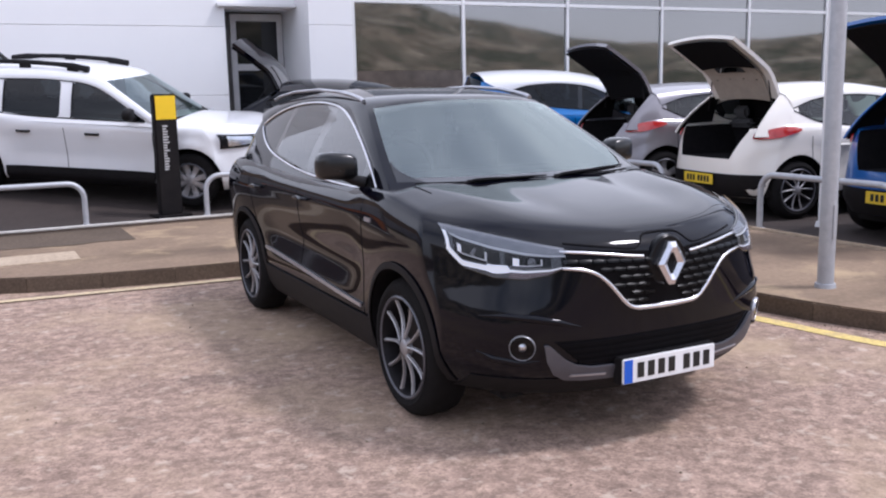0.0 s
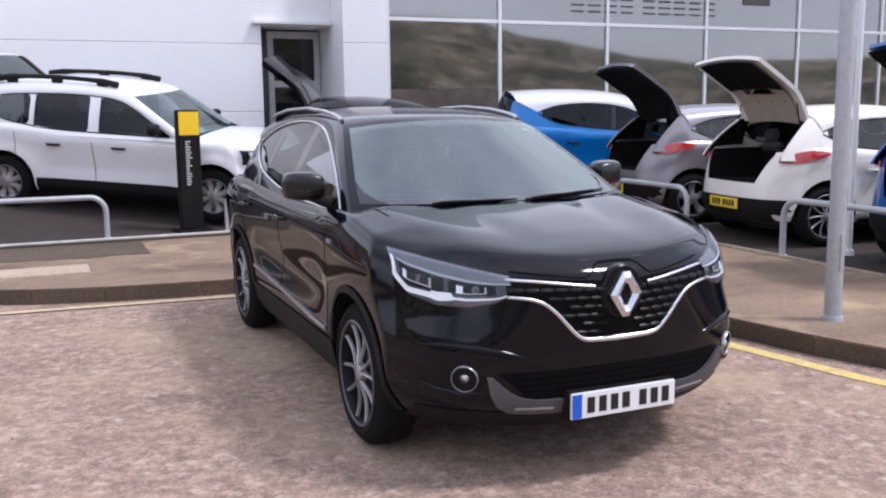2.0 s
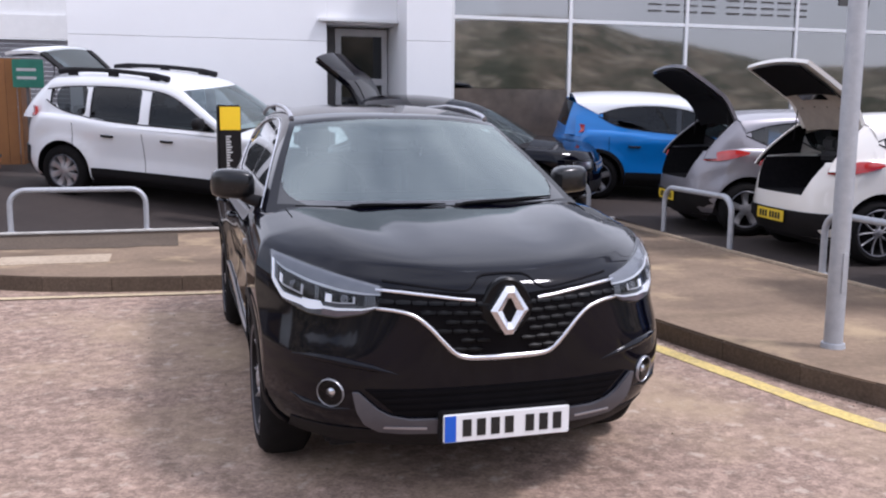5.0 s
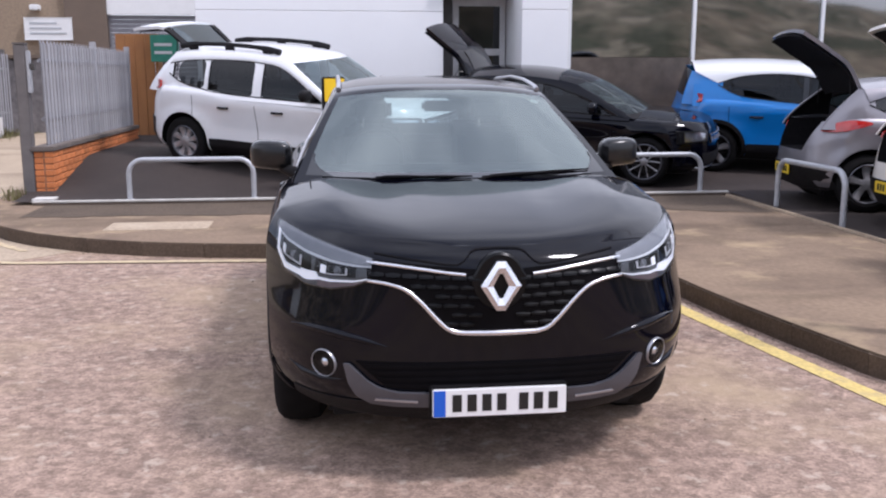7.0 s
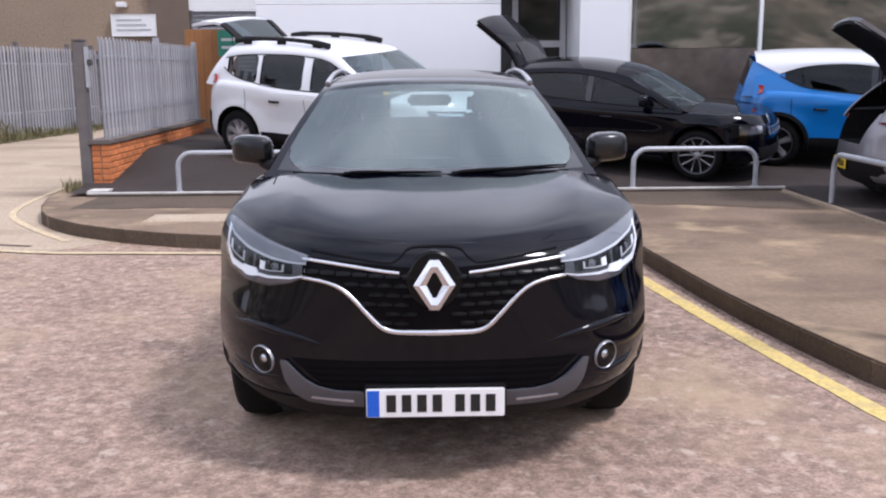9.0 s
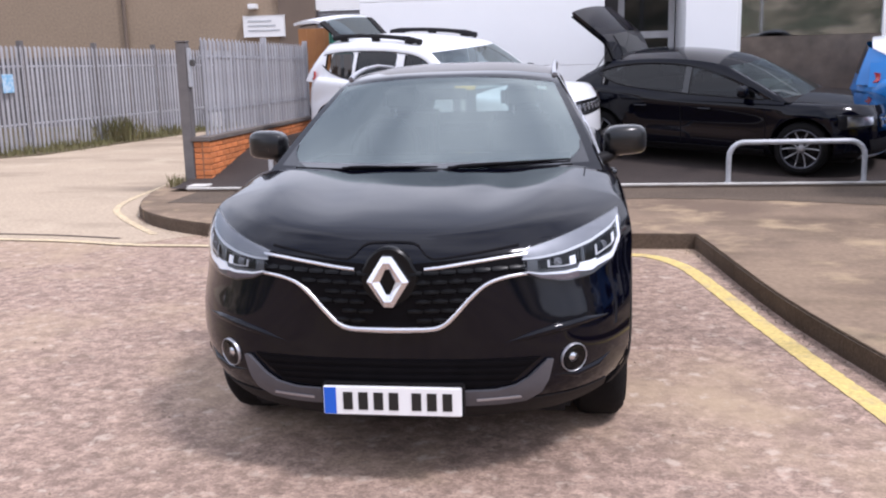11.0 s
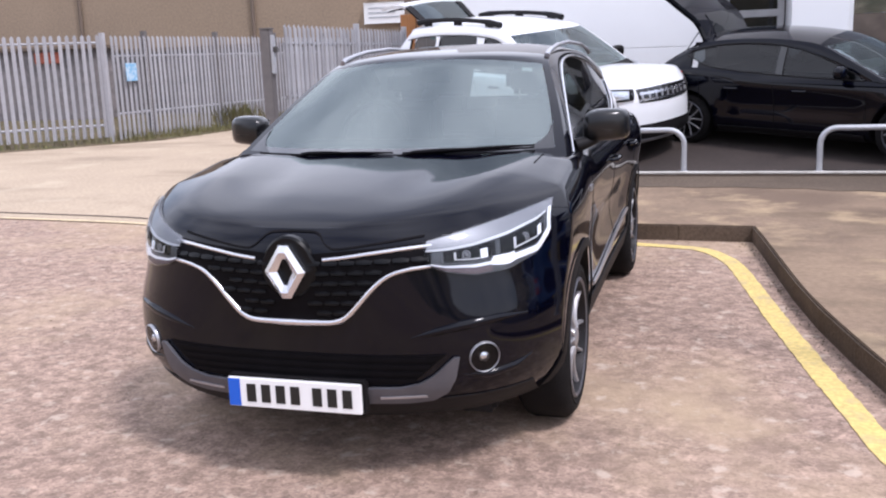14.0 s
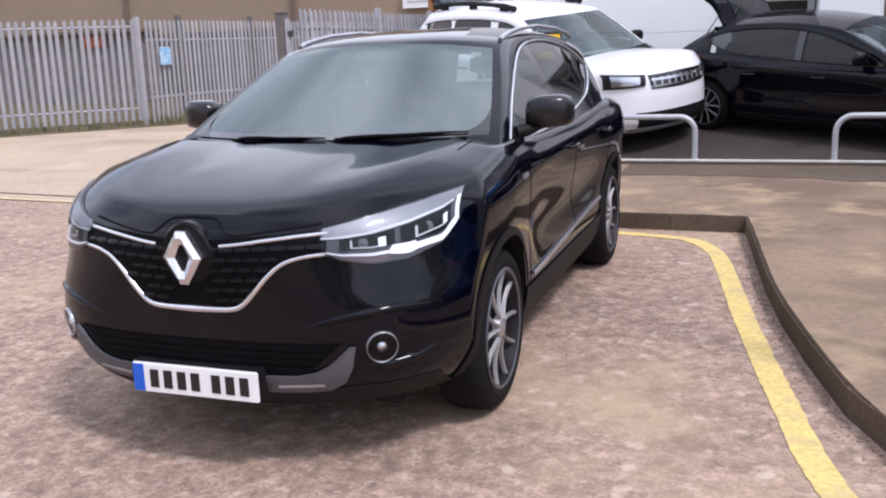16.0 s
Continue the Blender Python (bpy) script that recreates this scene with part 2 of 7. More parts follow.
M["mesh_black"] = mat("mesh_black", (0.0022, 0.002, 0.0028), 0.6, col2=(0.0035, 0.003, 0.0042), scale=20, spec=0.08)
M["gloss_black"] = mat("gloss_black", (0.004, 0.004, 0.005), 0.12, coat=0.6)
M["rubber"] = mat("tyre_rubber", (0.006, 0.0055, 0.006), 0.85, col2=(0.012, 0.011, 0.011), scale=14, mix=0.8, bump=0.3, bscale=130, spec=0.15)
M["chrome"] = mat("chrome", (0.74, 0.74, 0.77), 0.25, 1.0)
M["satin"] = mat("satin_silver", (0.50, 0.50, 0.53), 0.32, 0.75, col2=(0.44, 0.44, 0.47), scale=8)
M["skid"] = mat("dark_silver", (0.085, 0.085, 0.10), 0.4, 0.4, col2=(0.11, 0.11, 0.125), scale=6)
M["alloy"] = mat("alloy", (0.42, 0.41, 0.42), 0.36, 0.5, col2=(0.30, 0.29, 0.30), scale=14)
M["alloy_dark"] = mat("alloy_dark", (0.012, 0.011, 0.012), 0.45, 0.3, col2=(0.02, 0.018, 0.02), scale=14, spec=0.3)
M["glass"] = glass_mat("car_glass", (0.24, 0.27, 0.27))
M["screen"] = glass_mat("windscreen_glass", (0.56, 0.68, 0.66), 0.0, 3.0, (0.86, 0.96, 0.94))
M["frit"] = mat("screen_frit", (0.010, 0.010, 0.012), 0.12, col2=(0.014, 0.014, 0.016), scale=9, coat=1.0, coat_rough=0.04, coat_ior=2.1)
M["parked_screen"] = glass_mat("parked_windscreen", (0.58, 0.70, 0.68), 0.0, 2.2, (0.88, 0.98, 1.0))
M["parked_glass"] = glass_mat("parked_side_glass", (0.34, 0.38, 0.38), 0.0, 1.6)
M["tinted"] = glass_mat("tinted_side_glass", (0.13, 0.15, 0.16), 0.0, 1.45)
M["rear_glass"] = glass_mat("rear_glass", (0.66, 0.72, 0.72), 0.0, 1.4)
M["lens"] = glass_mat("lamp_lens", (0.92, 0.94, 0.96), 0.0, 1.3)
M["dark_glass"] = mat("dark_glass", (0.005, 0.006, 0.007), 0.04, col2=(0.01, 0.011, 0.013), scale=1.5, spec=0.4)
M["shop_glass"] = glass_mat("shop_glass", (0.36, 0.39, 0.40), 0.035, 2.9)
M["red_lamp"] = mat("red_lamp", (0.50, 0.025, 0.02), 0.12, col2=(0.36, 0.015, 0.015), scale=14, coat=0.8)
M["drl"] = mat("white_light_guide", (0.88, 0.88, 0.92), 0.5)
M["drl"].node_tree.nodes["Principled BSDF"].inputs["Emission Color"].default_value = (0.93, 0.95, 1.0, 1)
M["drl"].node_tree.nodes["Principled BSDF"].inputs["Emission Strength"].default_value = 0.3
M["lamp_grey"] = mat("lamp_grey", (0.10, 0.105, 0.115), 0.45, 0.2, col2=(0.075, 0.08, 0.088), scale=20)
M["lamp_rose"] = mat("lamp_rose", (0.20, 0.155, 0.165), 0.45, 0.2, col2=(0.15, 0.115, 0.125), scale=20)
M["lamp_bright"] = mat("lamp_bright", (0.70, 0.71, 0.74), 0.75, 0.0, col2=(0.70, 0.71, 0.74), scale=20)
M["lamp_silver"] = mat("lamp_silver", (0.26, 0.265, 0.285), 0.45, 0.3, col2=(0.20, 0.205, 0.225), scale=20)
M["plate_white"] = mat("plate_white", (0.80, 0.80, 0.80), 0.4, col2=(0.76, 0.76, 0.76), scale=5)
M["plate_yellow"] = mat("plate_yellow", (0.78, 0.56, 0.03), 0.4, col2=(0.72, 0.5, 0.03), scale=5)
M["plate_blue"] = mat("plate_blue", (0.01, 0.10, 0.55), 0.4)
M["ink"] = mat("plate_ink", (0.008, 0.008, 0.008), 0.5)
M["seat"] = mat("seat_cloth", (0.035, 0.035, 0.037), 0.9, col2=(0.05, 0.05, 0.052), scale=30, bump=0.2)
M["cabin"] = mat("cabin_trim", (0.05, 0.05, 0.052), 0.8, col2=(0.07, 0.07, 0.07), scale=9, bump=0.2, bscale=150)
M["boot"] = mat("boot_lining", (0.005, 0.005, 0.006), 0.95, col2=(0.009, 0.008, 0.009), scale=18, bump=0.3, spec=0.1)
M["tailgate_trim"] = mat("tailgate_trim", (0.36, 0.31, 0.26), 0.7, col2=(0.30, 0.26, 0.22), scale=9, bump=0.1)
M["leaf"] = mat("weeds", (0.10, 0.115, 0.035), 0.85, col2=(0.24, 0.195, 0.10), scale=3, mix=0.8)
M["hill"] = mat("hill", (0.34, 0.265, 0.19), 0.95, col2=(0.10, 0.11, 0.07), scale=0.12, mix=0.55, fine=(0.6, 0.4), bump=0.6, bscale=1)
add_patches(M["hill"], 0.16, 0.5, 0.58, (0.045, 0.055, 0.03), 0.85, 6)
add_patches(M["hill"], 0.30, 0.54, 0.60, (0.50, 0.42, 0.32), 0.75, 6, (0.6, 0.6, 2.0))
add_patches(M["hill"], 0.7, 0.54, 0.60, (0.07, 0.075, 0.045), 0.7, 5)
M["red_paint"] = mat("red_rust", (0.38, 0.10, 0.06), 0.8, col2=(0.28, 0.08, 0.05), scale=3)
M["sky_blue_sign"] = mat("blue_sign", (0.14, 0.38, 0.62), 0.5, col2=(0.5, 0.62, 0.72), scale=9, mix=0.4)
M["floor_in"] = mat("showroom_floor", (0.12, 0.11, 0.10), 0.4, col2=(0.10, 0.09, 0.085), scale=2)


# ---- mesh helpers ----
def link_bm(name, bm, material, smooth=True):
    me = bpy.data.meshes.new(name)
    bm.normal_update()
    bm.to_mesh(me)
    bm.free()
    if material is not None:
        me.materials.append(M[material])
    if smooth:
        for p in me.polygons:
            p.use_smooth = True
        me.set_sharp_from_angle(angle=radians(38))
    return new(name, me)


def part(name, bm, material, parent, label="", smooth=True):
    """One mesh object under a thing or under a part; the mesh is in the parent's own space."""
    ob = link_bm(name, bm, material, smooth)
    ob.parent = parent
    if label:
        tagged(ob, label)
    return ob


def thing(name, label, category, group="", m=None):
    ob = new(name)
    ob.empty_display_size = 0.2
    if m is not None:
        ob.matrix_world = m
    return tagged(ob, label, category, group)


def box(bm, lo, hi, bevel=0.0, seg=2):
    geom = bmesh.ops.create_cube(bm, size=1)["verts"]
    for v in geom:
        v.co = Vector([lo[k] + (v.co[k] + 0.5) * (hi[k] - lo[k]) for k in range(3)])
    if bevel:
        edges = list({e for v in geom for e in v.link_edges})
        bmesh.ops.bevel(bm, geom=edges, offset=bevel, segments=seg, affect="EDGES")
    return bm


def boxed(lo, hi, bevel=0.0, seg=2):
    return box(bmesh.new(), lo, hi, bevel, seg)


def tube(bm, pts, r, n=10, closed=False, cap=True):
    """A round bar along points; r is one radius or one for each point."""
    pts = [Vector(p) for p in pts]
    rings, prev = [], None
    for k, p in enumerate(pts):
        a = pts[k - 1] if k or closed else p
        b = pts[(k + 1) % len(pts)] if k < len(pts) - 1 or closed else p
        d = (b - a).normalized()
        up = prev if prev is not None else (Vector((0, 0, 1)) if abs(d.z) < 0.9 else Vector((1, 0, 0)))
        s = d.cross(up).normalized()
        u = s.cross(d).normalized()
        prev = u
        rad = r[k] if isinstance(r, (list, tuple)) else r
        rings.append([bm.verts.new(p + (s * math.cos(2 * math.pi * i / n) + u * math.sin(2 * math.pi * i / n)) * rad) for i in range(n)])
    for k in range(len(rings) if closed else len(rings) - 1):
        a, b = rings[k], rings[(k + 1) % len(rings)]
        for i in range(n):
            bm.faces.new((a[i], a[(i + 1) % n], b[(i + 1) % n], b[i]))
    if cap and not closed:
        bm.faces.new(rings[0][::-1])
        bm.faces.new(rings[-1])
    return bm


def prism(bm, poly, z0, z1):
    """A flat polygon (x, y) given depth between two heights; heights may be functions of x, y."""
    f0 = z0 if callable(z0) else (lambda x, y: z0)
    f1 = z1 if callable(z1) else (lambda x, y: z1)
    lo = [bm.verts.new((x, y, f0(x, y))) for x, y in poly]
    hi = [bm.verts.new((x, y, f1(x, y))) for x, y in poly]
    n = len(poly)
    bm.faces.new(hi)
    bm.faces.new(lo[::-1])
    for k in range(n):
        bm.faces.new((lo[k], lo[(k + 1) % n], hi[(k + 1) % n], hi[k]))
    bmesh.ops.recalc_face_normals(bm, faces=bm.faces[:])
    return bm


def grid_faces(bm, rows, closed=False, flip=False):
    vs = [[bm.verts.new(p) for p in row] for row in rows]
    n = len(rows[0])
    for a, b in zip(vs, vs[1:]):
        for k in range(n if closed else n - 1):
            f = (a[k], a[(k + 1) % n], b[(k + 1) % n], b[k])
            bm.faces.new(f[::-1] if flip else f)
    return vs


def lathe(bm, profile, n=40, axis="x"):
    """Revolve (along, radius) pairs about the x axis."""
    rows = [[(a, r * math.cos(2 * math.pi * i / n), r * math.sin(2 * math.pi * i / n)) for i in range(n)] for a, r in profile]
    grid_faces(bm, rows, closed=True)
    return bm


def table(pairs):
    """A smooth function through pairs (t, value)."""
    ts, vs = [p[0] for p in pairs], [p[1] for p in pairs]
    n = len(ts)
    ms = []
    for k in range(n):
        if k == 0:
            ms.append((vs[1] - vs[0]) / (ts[1] - ts[0]))
        elif k == n - 1:
            ms.append((vs[-1] - vs[-2]) / (ts[-1] - ts[-2]))
        else:
            d0, d1 = (vs[k] - vs[k - 1]) / (ts[k] - ts[k - 1]), (vs[k + 1] - vs[k]) / (ts[k + 1] - ts[k])
            ms.append(0.0 if d0 * d1 <= 0 else 2 * d0 * d1 / (d0 + d1))

    def f(t):
        if t <= ts[0]:
            return vs[0]
        if t >= ts[-1]:
            return vs[-1]
        k = next(i for i in range(n - 1) if t <= ts[i + 1])
        h = ts[k + 1] - ts[k]
        s = (t - ts[k]) / h
        return (2 * s**3 - 3 * s**2 + 1) * vs[k] + (s**3 - 2 * s**2 + s) * h * ms[k] + (-2 * s**3 + 3 * s**2) * vs[k + 1] + (s**3 - s**2) * h * ms[k + 1]

    return f


# ---- ground ----
def yard_z(x, y):
    """The display yard: level by the rails, rising towards the building."""
    if x > 4.4:
        base = 0.12 + 0.05 * max(0.0, min(1.0, (y - 4.0) / 3.7))
    else:
        base = 0.17
    c = 0.165 - 0.010 * max(-2.6, min(6.0, x))
    s = max(0.0, min(2.1, y - 8.0))
    return base + c * s * s / (s + 0.25)


PAVE = 0.13
# the edge of the bay: back kerb, corner and side kerb, seen from above
BACK = [(-4.75, 9.4), (-4.62, 8.4), (-4.42, 7.4), (-4.05, 6.45), (-3.55, 5.85), (-3.0, 5.45), (-2.3, 5.12), (-1.5, 4.93), (-0.6, 4.84), (0.6, 4.78), (1.74, 4.74)]
SIDE = [(1.74, 4.74), (1.80, 4.2), (1.87, 3.5), (1.97, 2.6), (2.12, 1.75), (2.28, 1.05), (2.48, 0.55), (2.85, -0.1), (3.4, -0.8), (4.3, -1.6), (6.5, -3.0), (12.0, -5.5)]


def along(pts, step):
    """Points at even steps along a line, with the direction at each."""
    pts = [Vector((*p, 0)) for p in pts]
    out, k, pos = [], 0, 0.0
    lens = [(b - a).length for a, b in zip(pts, pts[1:])]
    total = sum(lens)
    n = max(1, round(total / step))
    for i in range(n + 1):
        d = total * i / n
        k, acc = 0, 0.0
        while k < len(lens) - 1 and acc + lens[k] < d:
            acc += lens[k]
            k += 1
        u = (pts[k + 1] - pts[k]) / lens[k]
        out.append((pts[k] + u * (d - acc), u))
    return out


def smooth_line(pts, n=6):
    """A finer curve through points."""
    out = []
    for k in range(len(pts) - 1):
        p0, p1, p2, p3 = [Vector((*pts[max(0, min(len(pts) - 1, k + j))], 0)) for j in (-1, 0, 1, 2)]
        for i in range(n):
            s = i / n
            v = 0.5 * (2 * p1 + (p2 - p0) * s + (2 * p0 - 5 * p1 + 4 * p2 - p3) * s * s + (3 * p1 - p0 - 3 * p2 + p3) * s**3)
            out.append((v.x, v.y))
    return out + [pts[-1]]


def strip(name, line, width, z, height, material, label, category="marking"):
    """A painted line along a curve, lying on the ground."""
    bm = bmesh.new()
    a, b = [], []
    rng = random.Random(len(line))
    for p, u in along(line, 0.05):
        s = Vector((-u.y, u.x, 0)) * width / 2
        s1, s2 = s * (1 + rng.uniform(-0.09, 0.06)), s * (1 + rng.uniform(-0.09, 0.06))
        a.append(p + s1)
        b.append(p - s2)
    rows = [[(v.x, v.y, z + height) for v in a], [(v.x, v.y, z + height) for v in b]]
    grid_faces(bm, rows)
    bmesh.ops.recalc_face_normals(bm, faces=bm.faces[:])
    if bm.faces[:][0].normal.z < 0:
        bmesh.ops.reverse_faces(bm, faces=bm.faces[:])
    return tagged(link_bm(name, bm, material), label, category, kind="structure")


bm = bmesh.new()
prism(bm, [(-400, -400), (400, -400), (400, 400), (-400, 400)], -0.3, 0.0)
tagged(link_bm("ground", bm, "asphalt", False), "coarse pinkish-grey weathered tarmac", "ground", kind="structure")

back_s, side_s = smooth_line(BACK), smooth_line(SIDE)
bm = bmesh.new()
prism(bm, back_s + [(4.25, 7.72), (-4.0, 7.72), (-4.2, 9.4)], 0.0, PAVE)
tagged(link_bm("pavement", bm, "pave", False), "worn sandy concrete pavement behind the parking bay", "pavement", kind="structure")
bm = bmesh.new()
prism(bm, [(1.74, 4.74)] + [(x, y) for x, y in side_s[1:]] + [(13, -4.5), (5.5, -0.6), (4.25, 1.0), (4.25, 7.72)], 0.0, PAVE + 0.0)
tagged(link_bm("pavement_side", bm, "pave", False), "worn sandy concrete pavement beside the bay", "pavement", kind="structure")

# the display yard
bm = bmesh.new()
xs = [-4.3 + 0.5 * k for k in range(60)]
ys = [7.76 + 0.23 * k for k in range(11)] + [11, 12, 13, 14, 16, 20, 30]
grid_faces(bm, [[(x, y, yard_z(x, y)) for x in xs] for y in ys])
bmesh.ops.recalc_face_normals(bm, faces=bm.faces[:])
tagged(link_bm("yard", bm, "yard"), "dark grey tarmac display yard sloping up to the showroom", "ground", kind="structure")
bm = bmesh.new()
xs = [4.32 + 0.6 * k for k in range(40)]
def yard_edge(x):
    """Where the pavement beside the yard ends."""
    return 0.98 - 1.28 * (x - 4.27) if x < 5.5 else -0.62 - 0.52 * (x - 5.5)


grid_faces(bm, [[(x, yard_edge(x) + (7.76 - yard_edge(x)) * k / 22, yard_z(max(x, 4.5), yard_edge(x) + (7.76 - yard_edge(x)) * k / 22)) for x in xs] for k in range(23)])
bmesh.ops.recalc_face_normals(bm, faces=bm.faces[:])
tagged(link_bm("yard_side", bm, "yard"), "dark grey tarmac display yard beside the pavement", "ground", kind="structure")
bm = bmesh.new()
prism(bm, [(-60, 9.0), (-20, 6.6), (-9.0, 5.58), (-6.1, 5.31), (-4.3, 5.13), (-3.45, 4.93), (-3.0, 5.40), (-3.56, 5.80), (-4.08, 6.4), (-4.45, 7.4), (-4.66, 8.4), (-4.8, 9.4), (-5.0, 10), (-5.0, 40), (-60, 40)], -0.1, 0.004)
tagged(link_bm("road", bm, "lane", False), "pale sandy concrete lane with dirt patches", "road", kind="structure")


M["verge"] = mat("verge_soil", (0.085, 0.068, 0.042), 0.95, col2=(0.16, 0.125, 0.08), scale=1.2, mix=0.9, fine=(9, 0.3), bump=0.6, bscale=25, spec=0.1)
add_patches(M["verge"], 1.6, 0.5, 0.62, (0.06, 0.07, 0.025), 0.8, 6)
bm = bmesh.new()
prism(bm, [(-60, 8.7), (-16.0, 8.7), (-14.6, 9.85), (-12.4, 12.0), (-10.8, 13.75), (-10.05, 14.6), (-9.75, 17.0), (-9.4, 20.0), (-8.9, 24.9), (-60, 24.9)], -0.1, 0.012)
tagged(link_bm("verge", bm, "verge", False), "dark weedy soil along the foot of the fence", "ground", kind="structure")


# ---- building ----
GLASS_X = [3.15, 5.19, 7.36, 9.57, 11.85, 14.1, 16.3, 18.5, 20.7]
BY, GY, TRANSOM = 11.9, 11.25, 3.02
showroom = tagged(new("wall_showroom"), "white clad showroom front", "wall", kind="structure")


def panel_row(x0, x1, y=BY):
    for z0, z1 in ((0.2, 1.55), (1.555, 2.62), (2.625, 3.75), (3.755, 4.5)):
        part("panel", boxed((x0, y, z0), (x1, y + 0.18, z1), 0.006, 1), "white_clad", showroom, smooth=False)


panel_row(-2.68, 1.22)
panel_row(2.38, 3.12, GY)
part("panel", boxed((1.22, BY, 2.95), (2.379, BY + 0.18, 4.5), 0.006, 1), "white_clad", showroom, smooth=False)
part("canopy", boxed((1.08, BY - 0.10, 2.93), (2.376, BY - 0.002, 2.985), 0.01), "white_trim", showroom)
part("backing", boxed((-2.66, BY + 0.19, 0.1), (1.2, BY + 0.3, 4.5)), "white_clad", showroom, smooth=False)
part("return_wall", boxed((-2.68, BY + 0.31, 0.1), (-2.50, 30.0, 4.5)), "white_clad", showroom, smooth=False)
part("return_wall", boxed((2.38, GY + 0.181, 0.1), (2.56, BY + 0.75, 4.5)), "white_clad", showroom, smooth=False)
part("jamb", boxed((1.16, BY + 0.31, 0.2), (1.21, BY + 0.75, 2.95)), "dark_frame", showroom, smooth=False)
part("reveal_top", boxed((1.21, BY + 0.19, 2.91), (2.379, BY + 0.75, 2.95)), "white_clad", showroom, smooth=False)
part("roof", boxed((-2.68, BY + 0.3, 4.5), (21, 30, 4.65)), "white_trim", showroom, smooth=False)

door = tagged(new("door_1"), "grey panelled entrance door with dark panes", "door", kind="structure")
dy = BY + 0.62
part("door_frame", boxed((1.46, dy, 0.35), (1.56, dy + 0.08, 2.8), 0.008), "door_grey", door)
part("door_frame", boxed((2.26, dy, 0.35), (2.36, dy + 0.08, 2.8), 0.008), "door_grey", door)
part("door_frame", boxed((1.46, dy - 0.002, 2.76), (2.36, dy + 0.078, 2.88), 0.008), "door_grey", door)
part("door_rail", boxed((1.56, dy, 1.95), (2.26, dy + 0.06, 2.06), 0.008), "door_grey", door)
part("door_rail", boxed((1.56, dy, 0.35), (2.26, dy + 0.06, 0.7), 0.008), "door_grey", door)
part("pane", boxed((1.56, dy + 0.02, 2.06), (2.26, dy + 0.03, 2.76)), "dark_glass", door)
part("pane", boxed((1.56, dy + 0.02, 0.7), (2.26, dy + 0.03, 1.95)), "dark_glass", door)
part("side_panel", boxed((1.215, dy + 0.02, 0.35), (1.455, dy + 0.06, 2.90)), "dark_frame", door)

window = tagged(new("window_1"), "large showroom glazing in white frames, reflecting a bank", "window", kind="structure")
for k, x in enumerate(GLASS_X):
    part("mullion", boxed((x - 0.03, GY + 0.02, 0.3), (x + 0.03, GY + 0.12, 4.5), 0.006), "white_trim", window)
    if k < len(GLASS_X) - 1:
        x1 = GLASS_X[k + 1]
        part("transom", boxed((x + 0.031, GY + 0.025, TRANSOM - 0.03), (x1 - 0.031, GY + 0.115, TRANSOM + 0.03), 0.006), "white_trim", window)
        # first bay: opaque panel raised to 1.9, standing in for the bank's brown reflection
        foot = 1.9 if k == 0 else 0.62
        for z0, z1 in ((foot, TRANSOM - 0.031), (TRANSOM + 0.031, 4.46)):
            pane = part("pane", boxed((x + 0.031, GY + 0.06, z0), (x1 - 0.031, GY + 0.072, z1)), "shop_glass", window)
        part("plinth", boxed((x + 0.031, GY + 0.03, 0.2), (x1 - 0.031, GY + 0.12, foot - 0.005)), "brown_reflection_panel", window)
# dark lettering on the upper panes, as plain strokes
lettering = tagged(new("window_lettering"), "dark lettering strokes on the upper glass", "lettering", kind="structure")
for k in range(9):
    x = 6.62 + 0.345 * k + (0.14 if k > 3 else 0)
    part("stroke", boxed((x, GY + 0.045, 3.23), (x + 0.25, GY + 0.055, 3.262)), "dark_frame", lettering)
    part("stroke", boxed((x, GY + 0.045, 3.34), (x + 0.25, GY + 0.055, 3.37)), "dark_frame", lettering)
    part("stroke", boxed((x, GY + 0.045, 3.45), (x + 0.25, GY + 0.055, 3.485)), "dark_frame", lettering)
part("stroke", boxed((10.44, GY + 0.045, 3.47), (11.1, GY + 0.055, 3.66)), "dark_frame", lettering)

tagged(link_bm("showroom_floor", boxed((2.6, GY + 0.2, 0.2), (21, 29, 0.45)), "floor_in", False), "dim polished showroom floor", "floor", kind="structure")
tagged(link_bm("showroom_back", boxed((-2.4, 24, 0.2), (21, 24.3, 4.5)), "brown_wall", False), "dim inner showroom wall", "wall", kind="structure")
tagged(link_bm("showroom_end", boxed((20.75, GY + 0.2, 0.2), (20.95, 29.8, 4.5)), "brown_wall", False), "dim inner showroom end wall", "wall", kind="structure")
tagged(link_bm("showroom_ceiling", boxed((2.6, GY + 0.2, 4.35), (20.7, 24, 4.42)), "white_trim", False), "plain showroom ceiling", "ceiling", kind="structure")

# ---- far buildings ----
FAR = 25.0
far = thing("warehouse", "long tan rendered warehouse behind the fence", "building")
part("wall", boxed((-60, FAR, -0.2), (-8.05, FAR + 0.4, 5.6)), "tan", far, smooth=False)
part("wall", boxed((-8.04, FAR - 0.15, -0.2), (-6.9, FAR + 0.4, 5.6)), "brown_wall", far, "dark brown wall by the shutter", smooth=False)
part("wall", boxed((-6.89, FAR, 4.0), (2.5, FAR + 0.4, 5.6)), "white_trim", far, smooth=False)
part("shutter_header", boxed((-6.89, FAR - 0.1, 3.35), (-2.4, FAR - 0.004, 4.0), 0.01), "white_trim", far)
for k in range(28):
    part("shutter_slat", boxed((-6.88, FAR, -0.1 + 0.123 * k), (-2.4, FAR + 0.05, 0.018 + 0.123 * k), 0.012, 1), "shutter", far, smooth=False)
part("gutter", boxed((-60, FAR - 0.16, 2.10), (-8.06, FAR - 0.004, 2.2), 0.02), "brown_wall", far)
